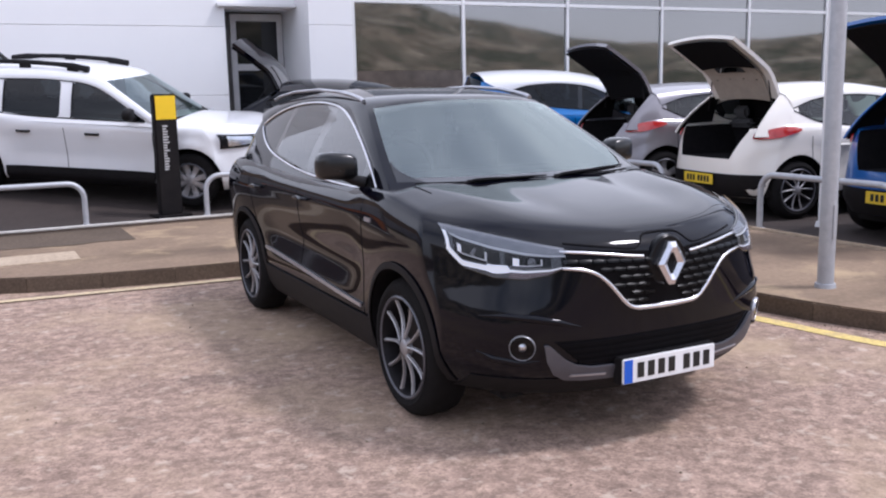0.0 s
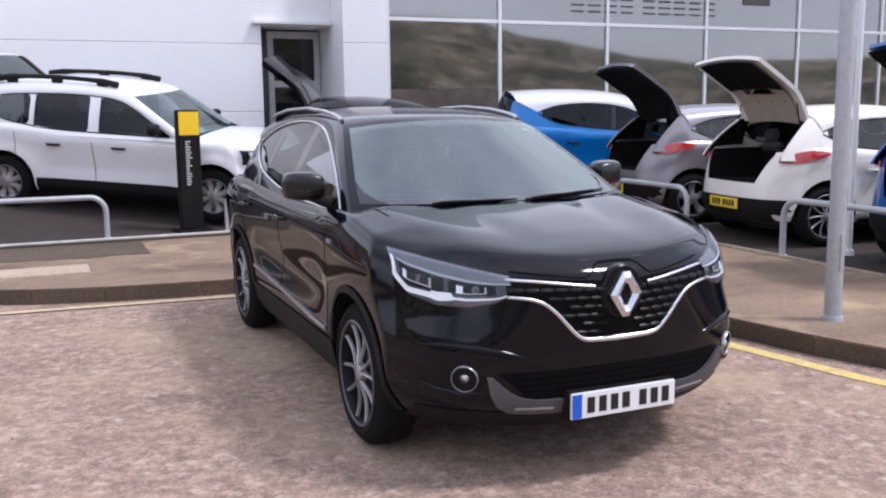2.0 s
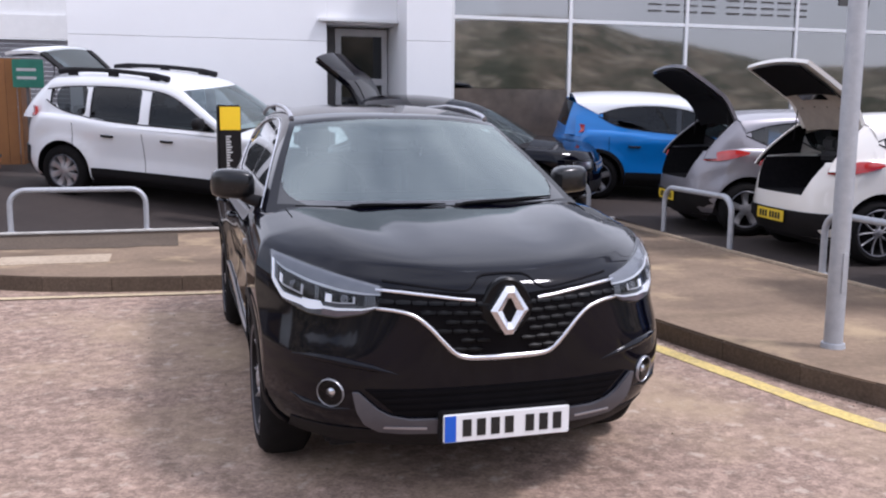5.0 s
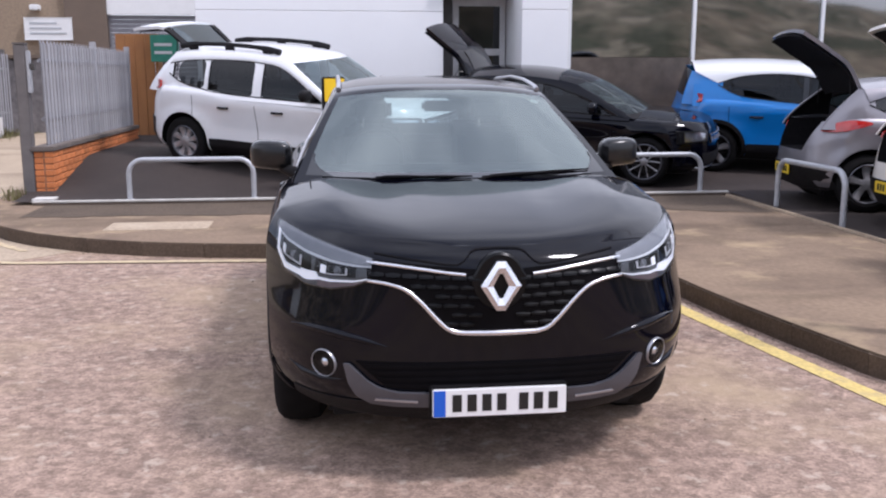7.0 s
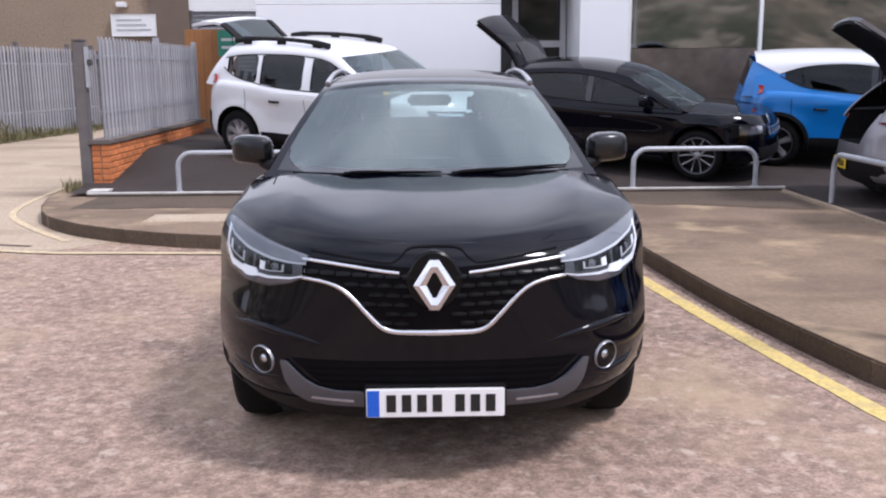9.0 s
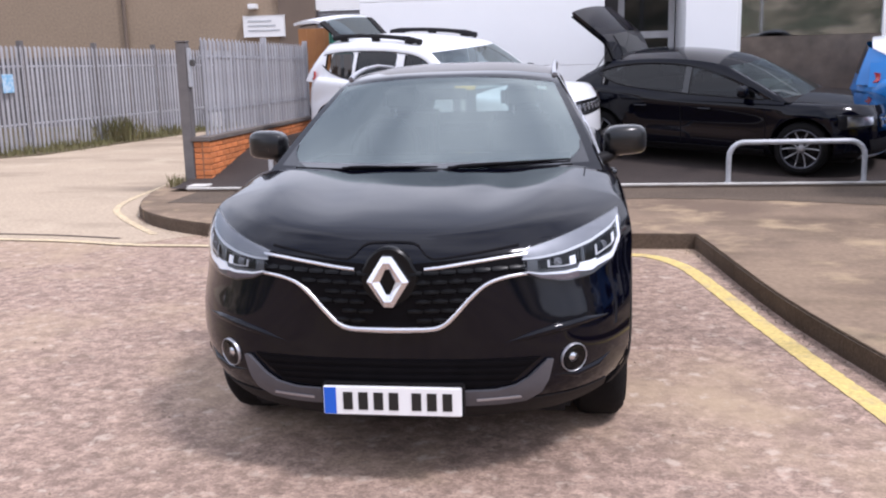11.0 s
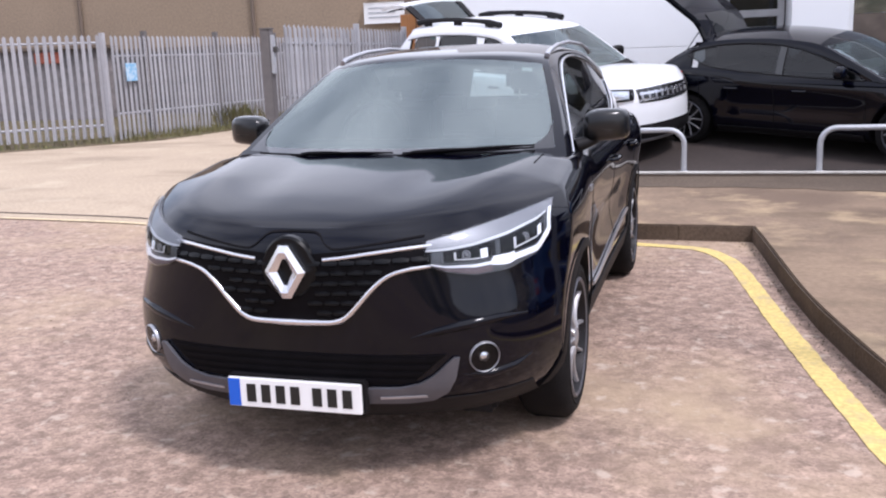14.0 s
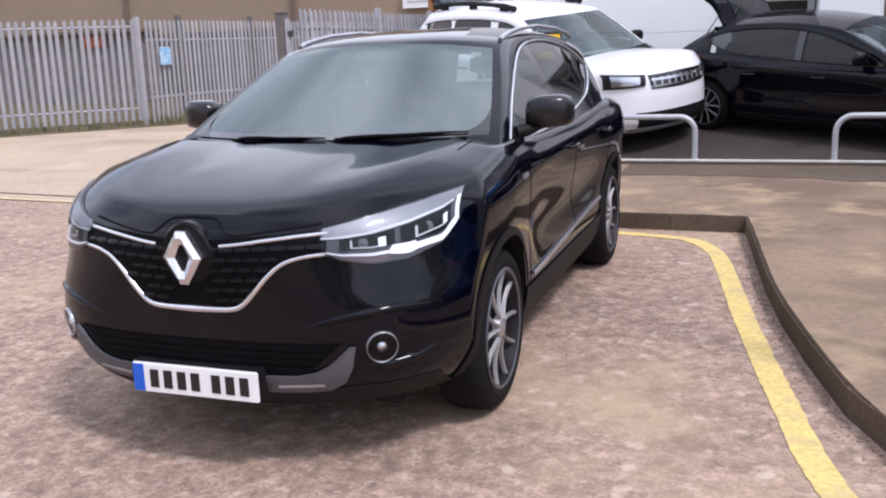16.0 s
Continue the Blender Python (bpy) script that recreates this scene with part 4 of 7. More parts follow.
class Shell:
    """A skin of levels, each a closed outline: front arc, side, rear arc. Front is at small y."""

    def __init__(self, zb, zt, w, yf, yr, fa, fb, ra, rb, wy, ys, levels, nf=16, nr=10, push=None):
        self.zb, self.zt, self.w, self.yf, self.yr = zb, zt, w, yf, yr
        self.fa, self.fb, self.ra, self.rb, self.wy = fa, fb, ra, rb, wy
        self.levels, self.push = levels, push or (lambda y, z: 0.0)
        self.keys = [("f", q) for q in arc_q(nf)] + [("s", y) for y in ys] + [("r", q) for q in arc_q(nr)[::-1]]
        self.half = [[self.point(k, t) for k in self.keys] for t in levels]

    def point(self, key, t):
        kind, v = key
        if kind == "f":
            y = self.yf(t) + self.fa(t) * v**2 + self.fb(t) * v**6
            x = self.w(t) * self.wy(y) * v
        elif kind == "r":
            y = self.yr(t) - self.ra(t) * v**2 - self.rb(t) * v**6
            x = self.w(t) * self.wy(y) * v
        else:
            y0 = self.yf(t) + self.fa(t) + self.fb(t)
            y1 = self.yr(t) - self.ra(t) - self.rb(t)
            y = y0 + (y1 - y0) * v
            x = self.w(t) * self.wy(y)
        z = self.zb(y) + t * (self.zt(y) - self.zb(y))
        x += self.push(y, z) * (1 if kind == "s" else v**4)
        return Vector((x, y, z))

    def loops(self):
        """Full closed outlines, one for each level, starting at the front middle and going round by +x."""
        out = []
        for row in self.half:
            mirror = [Vector((-p.x, p.y, p.z)) for p in row[1:-1]][::-1]
            out.append(row + mirror)
        return out

    def t_at(self, y, z):
        return (z - self.zb(y)) / (self.zt(y) - self.zb(y))

    def front(self, x, z):
        """The place on the front face at x, z."""
        y = 0.2
        for _ in range(6):
            t = min(1.0, max(0.0, self.t_at(y, z)))
            q = min(1.0, abs(x) / (self.w(t) * self.wy(y)))
            y = self.yf(t) + self.fa(t) * q**2 + self.fb(t) * q**6
        return Vector((x, y, z))

    def side(self, y, z, s=1):
        t = min(1.0, max(0.0, self.t_at(y, z)))
        lo_v, hi_v = 0.0, 1.0
        if y < self.yf(t) + self.fa(t) + self.fb(t):
            for _ in range(20):
                v = (lo_v + hi_v) / 2
                lo_v, hi_v = (v, hi_v) if self.yf(t) + self.fa(t) * v**2 + self.fb(t) * v**6 < y else (lo_v, v)
        return Vector((s * (self.w(t) * self.wy(y) * hi_v + self.push(y, z) * hi_v**4), y, z))

    def rear(self, x, z):
        y = self.yr(0.5)
        for _ in range(6):
            t = min(1.0, max(0.0, self.t_at(y, z)))
            q = min(1.0, abs(x) / (self.w(t) * self.wy(y)))
            y = self.yr(t) - self.ra(t) * q**2 - self.rb(t) * q**6
        return Vector((x, y, z))


def cap(bm, loop, rows_fn, n):
    """Close a loop of verts (from the front middle round by +x) with strips across; rows_fn(x, y, xe, ze) gives the height."""
    m = len(loop)
    h = m // 2
    prev = [loop[0]]
    for i in range(1, h + 1):
        if i == h:
            cur = [loop[h]]
        else:
            a, b = loop[i], loop[m - i]
            xe, y, ze = a.co.x, a.co.y, a.co.z
            cur = [b]
            for k in range(1, n):
                f = -1 + 2 * k / n
                f = math.copysign(1 - (1 - abs(f)) ** 1.25, f)
                cur.append(bm.verts.new((xe * f, y, rows_fn(xe * f, y, xe, ze))))
            cur.append(a)
        if len(prev) == 1:
            for k in range(len(cur) - 1):
                bm.faces.new((prev[0], cur[k], cur[k + 1]))
        elif len(cur) == 1:
            for k in range(len(prev) - 1):
                bm.faces.new((prev[k + 1], prev[k], cur[0]))
        else:
            for k in range(n):
                bm.faces.new((prev[k], cur[k], cur[k + 1], prev[k + 1]))
        prev = cur


def shell_solid(sh, deck, floor=None, nacross=16):
    bm = bmesh.new()
    vs = grid_faces(bm, sh.loops(), closed=True)
    cap(bm, vs[-1], deck, nacross)
    cap(bm, vs[0], floor or (lambda x, y, xe, ze: ze), 6)
    bmesh.ops.recalc_face_normals(bm, faces=bm.faces[:])
    return bm


def carve(bm, cutters, material, dark="black_plastic"):
    """Cut closed shapes out of a closed mesh; the cut faces take the dark material."""
    me = bpy.data.meshes.new("body")
    bm.to_mesh(me)
    bm.free()
    me.materials.append(M[material])
    me.materials.append(M[dark])
    ob = new("body", me)
    tools = []
    for c in cutters:
        cm = bpy.data.meshes.new("tool")
        c.to_mesh(cm)
        c.free()
        cm.materials.append(M[dark])
        cm.materials.append(M[dark])
        for p in cm.polygons:
            p.material_index = 1
        t = new("tool", cm)
        md = ob.modifiers.new("cut", "BOOLEAN")
        md.operation, md.solver, md.object = "DIFFERENCE", "EXACT", t
        md.material_mode = "INDEX"
        tools.append(t)
    dg = bpy.context.evaluated_depsgraph_get()
    done = bpy.data.meshes.new_from_object(ob.evaluated_get(dg))
    ob.modifiers.clear()
    ob.data = done
    for p in done.polygons:
        p.use_smooth = True
    done.set_sharp_from_angle(angle=radians(38))
    for t in tools:
        bpy.data.objects.remove(t)
    return ob


def disc(x0, x1, y, z, r, n=40):
    bm = bmesh.new()
    lathe(bm, [(x0, r), (x1, r)], n)
    bmesh.ops.contextual_create(bm, geom=[e for e in bm.edges if e.is_boundary and abs(e.verts[0].co.x - x0) < 1e-6])
    bmesh.ops.contextual_create(bm, geom=[e for e in bm.edges if e.is_boundary])
    bmesh.ops.translate(bm, verts=bm.verts[:], vec=(0, y, z))
    bmesh.ops.recalc_face_normals(bm, faces=bm.faces[:])
    return bm


def ribbon(rows, off=0.0, depth=0.01, normal=None):
    """A thin curved plate through a grid of points, raised by off along its outward normal and given depth."""
    bm = bmesh.new()
    vs = grid_faces(bm, rows)
    bm.normal_update()
    out = Vector(normal) if normal is not None else Vector((0, -1, 0))
    if sum((f.normal.dot(out) for f in bm.faces), 0.0) < 0:
        bmesh.ops.reverse_faces(bm, faces=bm.faces[:])
        bm.normal_update()
    for v in bm.verts:
        v.co += v.normal * off
    if depth:
        res = bmesh.ops.extrude_face_region(bm, geom=bm.faces[:])
        new_v = [g for g in res["geom"] if isinstance(g, bmesh.types.BMVert)]
        ns = {v: v.normal.copy() for v in new_v}
        for v in new_v:
            v.co += ns[v] * depth
        bmesh.ops.recalc_face_normals(bm, faces=bm.faces[:])
    return bm


def between(fn, top, bot, nu=14, nv=4):
    """Rows of places fn(a, b) between two polylines with the same number of corners."""
    rows = []
    for j in range(nv + 1):
        row = []
        for i in range(nu + 1):
            s = i / nu * (len(top) - 1)
            k = min(int(s), len(top) - 2)
            f = s - k
            ta, ba = [a + (b - a) * f for a, b in zip(top[k], top[k + 1])], [a + (b - a) * f for a, b in zip(bot[k], bot[k + 1])]
            g = j / nv
            row.append(fn(*[a + (b - a) * g for a, b in zip(ta, ba)]))
        rows.append(row)
    return rows


def wheel(parent, x, y, r, side, rim_r, width=0.23, style="twin", n=5):
    """A tyre and a spoked rim; side is +1 or -1 for the way it faces."""
    w = new("wheel")
    w.parent = parent
    w.matrix_local = Matrix.Translation((x, y, r)) @ Matrix.Rotation(0 if side > 0 else math.pi, 4, "Z")
    bm = bmesh.new()
    h = width / 2
    prof = [(-h + 0.02, rim_r - 0.01), (-h, rim_r + 0.02), (-h, r - 0.05), (-h + 0.03, r - 0.008), (-h + 0.06, r), (h - 0.06, r), (h - 0.03, r - 0.008), (h - 0.004, r - 0.035), (h, r - 0.06), (h + 0.004, rim_r + 0.03), (h - 0.004, rim_r + 0.006), (h - 0.02, rim_r - 0.004), (h - 0.025, rim_r - 0.012)]
    part("tyre", lathe(bm, prof, 48), "rubber", w)
    bm = bmesh.new()
    prof = [(h - 0.004, rim_r + 0.004), (h + 0.002, rim_r - 0.004), (h - 0.004, rim_r - 0.014), (h - 0.03, rim_r - 0.02), (-h + 0.04, rim_r - 0.035), (-h + 0.04, 0.06)]
    part("rim_edge", lathe(bm, prof[:3], 48), "skid", w)
    part("rim", lathe(bmesh.new(), prof[2:], 48), "alloy" if style == "steel" else "alloy_dark", w)
    bm = bmesh.new()
    lathe(bm, [(h - 0.10, 0.001), (h - 0.10, rim_r * 0.62), (h - 0.112, rim_r * 0.62)], 32)
    part("brake_disc", bm, "alloy_dark", w)
    for k in range(n):
        a = 2 * math.pi * k / n + 0.35
        for tw in ((-1, 1) if style == "twin" else (0,)):
            bm = bmesh.new()
            rows = []
            for s in range(7):
                f = s / 6
                rad = 0.045 + (rim_r - 0.012 - 0.045) * f
                off = tw * (0.008 + 0.078 * rim_r / 0.24 * f ** 1.15)
                wd = (0.0075 + 0.0045 * f) if style == "twin" else 0.03 + 0.022 * f
                hx = h - 0.012 - 0.028 * math.sin(f * math.pi) * 0.6
                c, sn = math.cos(a), math.sin(a)
                ring = []
                for px, po in ((hx, -wd * 0.7), (hx + 0.004, 0), (hx, wd * 0.7), (hx - (0.012 if style == "twin" else 0.03), wd), (hx - (0.012 if style == "twin" else 0.03), -wd)):
                    u, v = rad, off + po
                    ring.append((px, u * c - v * sn, u * sn + v * c))
                rows.append(ring)
            grid_faces(bm, rows, closed=True)
            bmesh.ops.recalc_face_normals(bm, faces=bm.faces[:])
            part("spoke", bm, "alloy", w)
    bm = bmesh.new()
    lathe(bm, [(h - 0.04, 0.05 if style == "twin" else 0.07), (h - 0.014, 0.042 if style == "twin" else 0.062), (h - 0.006, 0.03), (h - 0.004, 0.0005)], 24)
    part("hub_cap", bm, "alloy", w)
    return w


def gauss(x, c, s):
    return math.exp(-(((x - c) / s) ** 2))


# ---- the black crossover ----
suv = thing("crossover_car", "glossy black crossover car parked in the bay, chrome trim", "car")
AX_F, AX_R, WR = 0.90, 3.546, 0.343


def flank(y, z):
    """How far the side stands out: wings over the wheels, scooped doors, a proud sill."""
    doors = 1 / (1 + math.exp(-(y - 1.45) / 0.07)) / (1 + math.exp((y - 3.10) / 0.07))
    d = 0.016 * gauss(y, AX_F + 0.02, 0.40) * gauss(z, 0.80, 0.20)
    d += 0.034 * gauss(y, 3.68, 0.46) * gauss(z, 0.93, 0.17) + 0.016 * gauss(y, AX_R, 0.42) * gauss(z, 0.70, 0.2)
    d += doors * (0.012 * gauss(z, 0.93 + 0.02 * y, 0.05) - 0.026 * gauss(z, 0.66, 0.11) + 0.014 * gauss(z, 0.45, 0.06))
    return d


lo = Shell(
    zb=table([(0, 0.225), (0.6, 0.205), (2.2, 0.21), (4.0, 0.23), (4.45, 0.30)]),
    zt=table([(0, 0.945), (0.1, 0.948), (0.3, 0.97), (0.55, 1.005), (0.9, 1.055), (1.15, 1.084), (1.35, 1.084), (1.6, 1.066), (2.5, 1.06), (3.2, 1.08), (3.7, 1.10), (4.2, 1.09), (4.45, 1.05)]),
    w=table([(0, 0.82), (0.06, 0.855), (0.16, 0.880), (0.3, 0.895), (0.42, 0.899), (0.55, 0.899), (0.68, 0.902), (0.8, 0.906), (0.88, 0.902), (0.94, 0.888), (0.98, 0.868), (1.0, 0.846)]),
    yf=table([(0, 0.17), (0.07, 0.085), (0.14, 0.048), (0.24, 0.033), (0.4, 0.036), (0.55, 0.034), (0.7, 0.026), (0.84, 0.024), (0.90, 0.031), (0.95, 0.053), (1.0, 0.10)]),
    yr=table([(0, 4.30), (0.15, 4.42), (0.4, 4.44), (0.7, 4.40), (1.0, 4.32)]),
    fa=table([(0, 0.30), (0.12, 0.22), (0.26, 0.13), (0.42, 0.095), (0.55, 0.115), (0.7, 0.185), (0.85, 0.25), (1, 0.29)]),
    fb=table([(0, 0.32), (0.3, 0.33), (0.5, 0.33), (0.7, 0.36), (1, 0.30)]),
    ra=table([(0, 0.10), (1, 0.14)]),
    rb=table([(0, 0.28), (1, 0.30)]),
    wy=table([(0, 0.995), (0.7, 1.0), (1.0, 1.0), (1.6, 0.985), (2.4, 0.98), (3.0, 0.982), (3.6, 0.985), (4.1, 0.97), (4.45, 0.94)]),
    ys=[k / 60 for k in range(1, 60)],
    levels=[0, 0.03, 0.06, 0.1, 0.14, 0.19, 0.24, 0.28, 0.32, 0.36, 0.4, 0.44, 0.48, 0.52, 0.56, 0.6, 0.64, 0.68, 0.72, 0.76, 0.8, 0.84, 0.87, 0.9, 0.925, 0.95, 0.97, 0.985, 1.0],
    nf=24,
    push=flank,
)
hood_c = table([(0.10, 0.945), (0.15, 0.968), (0.25, 0.996), (0.4, 1.026), (0.7, 1.070), (1.0, 1.104), (1.07, 1.110), (1.12, 1.095), (1.4, 1.075), (4.45, 1.06)])


def hood_z(x, y, xe, ze):
    f = abs(x) / max(xe, 0.05)
    z = ze + (hood_c(y) - ze) * (1 - f**6)
    fade = max(0.0, min(1.0, (y - 0.22) / 0.4)) * (1 if y < 1.06 else max(0.0, 1 - (y - 1.06) / 0.05))
    z += fade * (0.014 * gauss(abs(x), 0.49 + 0.18 * y, 0.12) - 0.006 * gauss(abs(x), 0.26 + 0.12 * y, 0.09))
    return z


def hood_at(x, y):
    """The place on the bonnet at x, y."""
    e = lo.side(y, lo.zt(y))
    return Vector((x, y, hood_z(x, y, e.x, e.z)))


arches = [disc(0.60 * s, 1.2 * s, y, WR + 0.012, 0.382, 64) for s in (-1, 1) for y in (AX_F, AX_R)]
body = carve(shell_solid(lo, hood_z, nacross=36), arches, "paint_black")
body.name, body.parent = "body", suv
tagged(body, "glossy black painted bodywork")


# the cabin: one run of rows from the foot of the windscreen over the roof to the tail
def cabin_x(y, z):
    """Half width of the cabin side, leaning in with height and narrowing to the tail."""
    return (0.86 - 0.54 * (z - 1.0) + 0.014 * math.sin(math.pi * max(0.0, min(1.0, (z - 1.05) / 0.48)))) * taper(y)


taper = table([(1.0, 0.985), (1.6, 0.995), (2.3, 1.0), (3.1, 1.0), (3.7, 0.965), (4.2, 0.90)])
GLASS_TOP = [(1.33, 1.076), (1.45, 1.146), (1.58, 1.215), (1.72, 1.279), (1.85, 1.333), (1.98, 1.382), (2.12, 1.429), (2.27, 1.467), (2.42, 1.489), (2.58, 1.501), (2.75, 1.506), (2.95, 1.502), (3.15, 1.487), (3.35, 1.461), (3.52, 1.428), (3.66, 1.388), (3.76, 1.345)]
glass_foot = table([(1.33, 1.070), (1.8, 1.072), (2.3, 1.086), (2.6, 1.103), (2.95, 1.138), (3.2, 1.172), (3.45, 1.222), (3.66, 1.288), (3.76, 1.335)])
GUTTER = [(1.11, 1.045), (1.23, 1.112), (1.345, 1.175), (1.455, 1.235), (1.565, 1.295), (1.675, 1.353), (1.79, 1.413), (1.91, 1.472), (2.04, 1.512), (2.22, 1.533), (2.45, 1.547), (2.7, 1.553), (3.0, 1.547), (3.3, 1.529), (3.6, 1.499), (3.85, 1.462), (4.02, 1.425)]
RIDGE = [(0.93, 1.045), (1.045, 1.108), (1.16, 1.171), (1.28, 1.236), (1.39, 1.296), (1.50, 1.356), (1.65, 1.437), (1.80, 1.517), (1.93, 1.548), (2.15, 1.572), (2.42, 1.590), (2.7, 1.599), (3.0, 1.597), (3.3, 1.583), (3.62, 1.557), (3.92, 1.515), (4.15, 1.455)]
SUB = 4


def finer(pts, n=SUB):
    return smooth_line(pts, n)


top_l, gut_l, rid_l = finer(GLASS_TOP), finer(GUTTER), finer(RIDGE)
HEAD = 7 * SUB


def roof_row(k, fs):
    """Places across the cabin at run k for fractions fs of the half width."""
    (ye, ze), (yc, zc) = gut_l[k], rid_l[k]
    xe = cabin_x(ye, ze)
    return [Vector((xe * f, yc + (ye - yc) * abs(f) ** 2.2, zc + (ze - zc) * abs(f) ** (2.3 if k <= HEAD else 3.0))) for f in fs]


def spread(a, b, n):
    return [a + (b - a) * k / n for k in range(n + 1)]


def skin(rows, out):
    bm = bmesh.new()
    grid_faces(bm, rows)
    bm.normal_update()
    if sum((f.normal.dot(Vector(out)) for f in bm.faces), 0.0) < 0:
        bmesh.ops.reverse_faces(bm, faces=bm.faces[:])
    return bm


FR = 0.945
screen_foot = SUB
part("windscreen", skin([roof_row(k, spread(-FR, FR, 40)) for k in range(screen_foot, HEAD + 1)], (0, -1, 1)), "screen", suv, "sloping clear windscreen")
part("roof", skin([roof_row(k, [-1.0, -0.985] + spread(-0.96, 0.96, 30) + [0.985, 1.0]) for k in range(HEAD, len(rid_l))], (0, 0, 1)), "paint_black", suv)
part("scuttle", skin([roof_row(k, spread(-0.84, 0.84, 30)) for k in range(0, screen_foot + 1)], (0, -1, 1)), "mesh_black", suv, "black plastic scuttle under the windscreen")


def on_side(y, z, s, out=0.0):
    return Vector((s * (cabin_x(y, z) + out), y, z))


for s in (-1, 1):
    # pillar and cantrail between the side glass and the windscreen or roof
    band = []
    for j in range(9):
        f = j / 8
        band.append([on_side(a[0] + (b[0] - a[0]) * f, a[1] + (b[1] - a[1]) * f, s, 0.012 * math.sin(math.pi * f)) for a, b in zip(top_l, gut_l)])
    part("side_pillar", skin(band, (s, 0, 0.3)), "paint_black", suv)
    part("screen_pillar", skin([roof_row(k, [s * f for f in spread(FR, 1.0, 4)]) for k in range(screen_foot, HEAD + 1)], (0, -1, 1)), "paint_black", suv)
    part("wing_top", skin([[p + Vector((0, 0, 0.006)) for p in roof_row(k, [s * f for f in spread(0.84, 1.0, 8)])] for k in range(0, screen_foot + 1)], (0, -1, 1)), "paint_black", suv)
    # rounded black border in the lower corner of the screen
    corner = []
    for k in range(screen_foot, screen_foot + 7):
        g = (k - screen_foot) / 6
        corner.append([p + Vector((0, -0.002, 0.003)) for p in roof_row(k, [s * f for f in spread(FR - 0.012 - 0.16 * (1 - g) ** 2.2, FR, 6)])])
    part("screen_border", skin(corner, (0, -1, 1)), "gloss_black", suv)
    part("belt_panel", skin([[on_side(y, (lo.zt(y) - 0.03) + (glass_foot(y) - lo.zt(y) + 0.03) * f, s, 0.010 * (1 - f)) for y in spread(1.10, 3.9, 50)] for f in (0, 0.25, 0.5, 0.75, 1.0)], (s, 0, 0)), "paint_black", suv)
    for nm, y0, y1, mt in (("front_window", 1.33, 2.35, "glass"), ("door_pillar", 2.35, 2.47, "gloss_black"), ("back_window", 2.47, 3.13, "glass"), ("quarter_bar", 3.13, 3.19, "gloss_black"), ("quarter_window", 3.19, 3.76, "glass")):
        top_y = table([(p[0], p[1]) for p in GLASS_TOP])
        ys = spread(y0, y1, 20)
        part(nm, skin([[on_side(y, glass_foot(y) + (top_y(y) - glass_foot(y)) * f, s, -0.004) for y in ys] for f in spread(0, 1, 8)], (s, 0, 0)), mt, suv)
    rear = []
    for z in spread(1.02, 1.46, 12):
        xr, yr2 = cabin_x(3.72, z) - 0.004, 4.36 - 0.55 * (z - 1.02)
        rear.append([Vector((s * xr * math.cos(a) ** 0.45, 3.70 + (yr2 - 3.70) * math.sin(a) ** 0.6, z)) for a in spread(0, math.pi / 2 * 0.80, 14)])
    part("rear_pillar", skin(rear, (s, 0.3, 0)), "paint_black", suv)
    part("window_trim", tube(bmesh.new(), [on_side(y, z + 0.004, s, 0.003) for y, z in top_l], 0.0085, 8), "chrome", suv, "chrome window surround")
    part("window_trim", tube(bmesh.new(), [on_side(y, glass_foot(y) - 0.006, s, 0.004) for y in spread(1.33, 3.76, 40)], 0.0075, 8), "chrome", suv, "chrome window surround")
    part("mirror_sail", skin([[on_side(y, glass_foot(y) + (top_y(y) - glass_foot(y)) * f, s, 0.002) for y in spread(1.34, 1.56, 6)] for f in spread(0.02, 0.98, 4)], (s, 0, 0)), "gloss_black", suv)
    rail = [Vector((s * x, y, z)) for x, y, z in ((0.577, 2.03, 1.517), (0.575, 2.08, 1.533), (0.572, 2.2, 1.552), (0.571, 2.4, 1.574), (0.571, 2.8, 1.592), (0.572, 3.3, 1.580), (0.566, 3.65, 1.548), (0.56, 3.78, 1.525))]
    part("roof_rail", tube(bmesh.new(), rail, [0.015, 0.014, 0.013, 0.012, 0.011, 0.011, 0.012, 0.013], 10), "satin", suv, "satin silver roof rail")
part("rear_window", skin([[Vector((x, 4.35 - 0.55 * (z - 1.02) - 0.10 * (x / 0.5) ** 2, z)) for x in spread(-0.5, 0.5, 12)] for z in spread(1.22, 1.42, 6)], (0, 1, 0.3)), "rear_glass", suv)
part("tail_panel", skin([[Vector((x, 4.36 - 0.55 * (z - 1.02) - 0.10 * (x / 0.5) ** 2, z)) for x in spread(-0.55, 0.55, 12)] for z in (1.0, 1.11, 1.22)], (0, 1, 0.3)), "paint_black", suv)
part("spoiler", boxed((-0.54, 4.0, 1.425), (0.54, 4.2, 1.455), 0.012), "paint_black", suv)
# shut lines of the bonnet along the wings
for s in (-1, 1):
    ln = [hood_at(s * (0.70 + 0.03 * k / 12), 0.50 + 0.58 * k / 12) for k in range(8, 13)]
    part("bonnet_seam", tube(bmesh.new(), ln, 0.003, 6), "boot", suv)

# --- front ---
F = lambda x, z: lo.front(x, z)
V = [(0.50, 0.822), (0.42, 0.812), (0.355, 0.79), (0.30, 0.745), (0.25, 0.69), (0.205, 0.645), (0.16, 0.625), (0.08, 0.621), (0.0, 0.62)]
v_line = [(-x, z) for x, z in V] + [(x, z) for x, z in V[:-1][::-1]]
U = [(0.50, 0.89), (0.40, 0.882), (0.28, 0.868), (0.2, 0.857), (0.13, 0.85), (0.06, 0.85), (0.0, 0.85)]


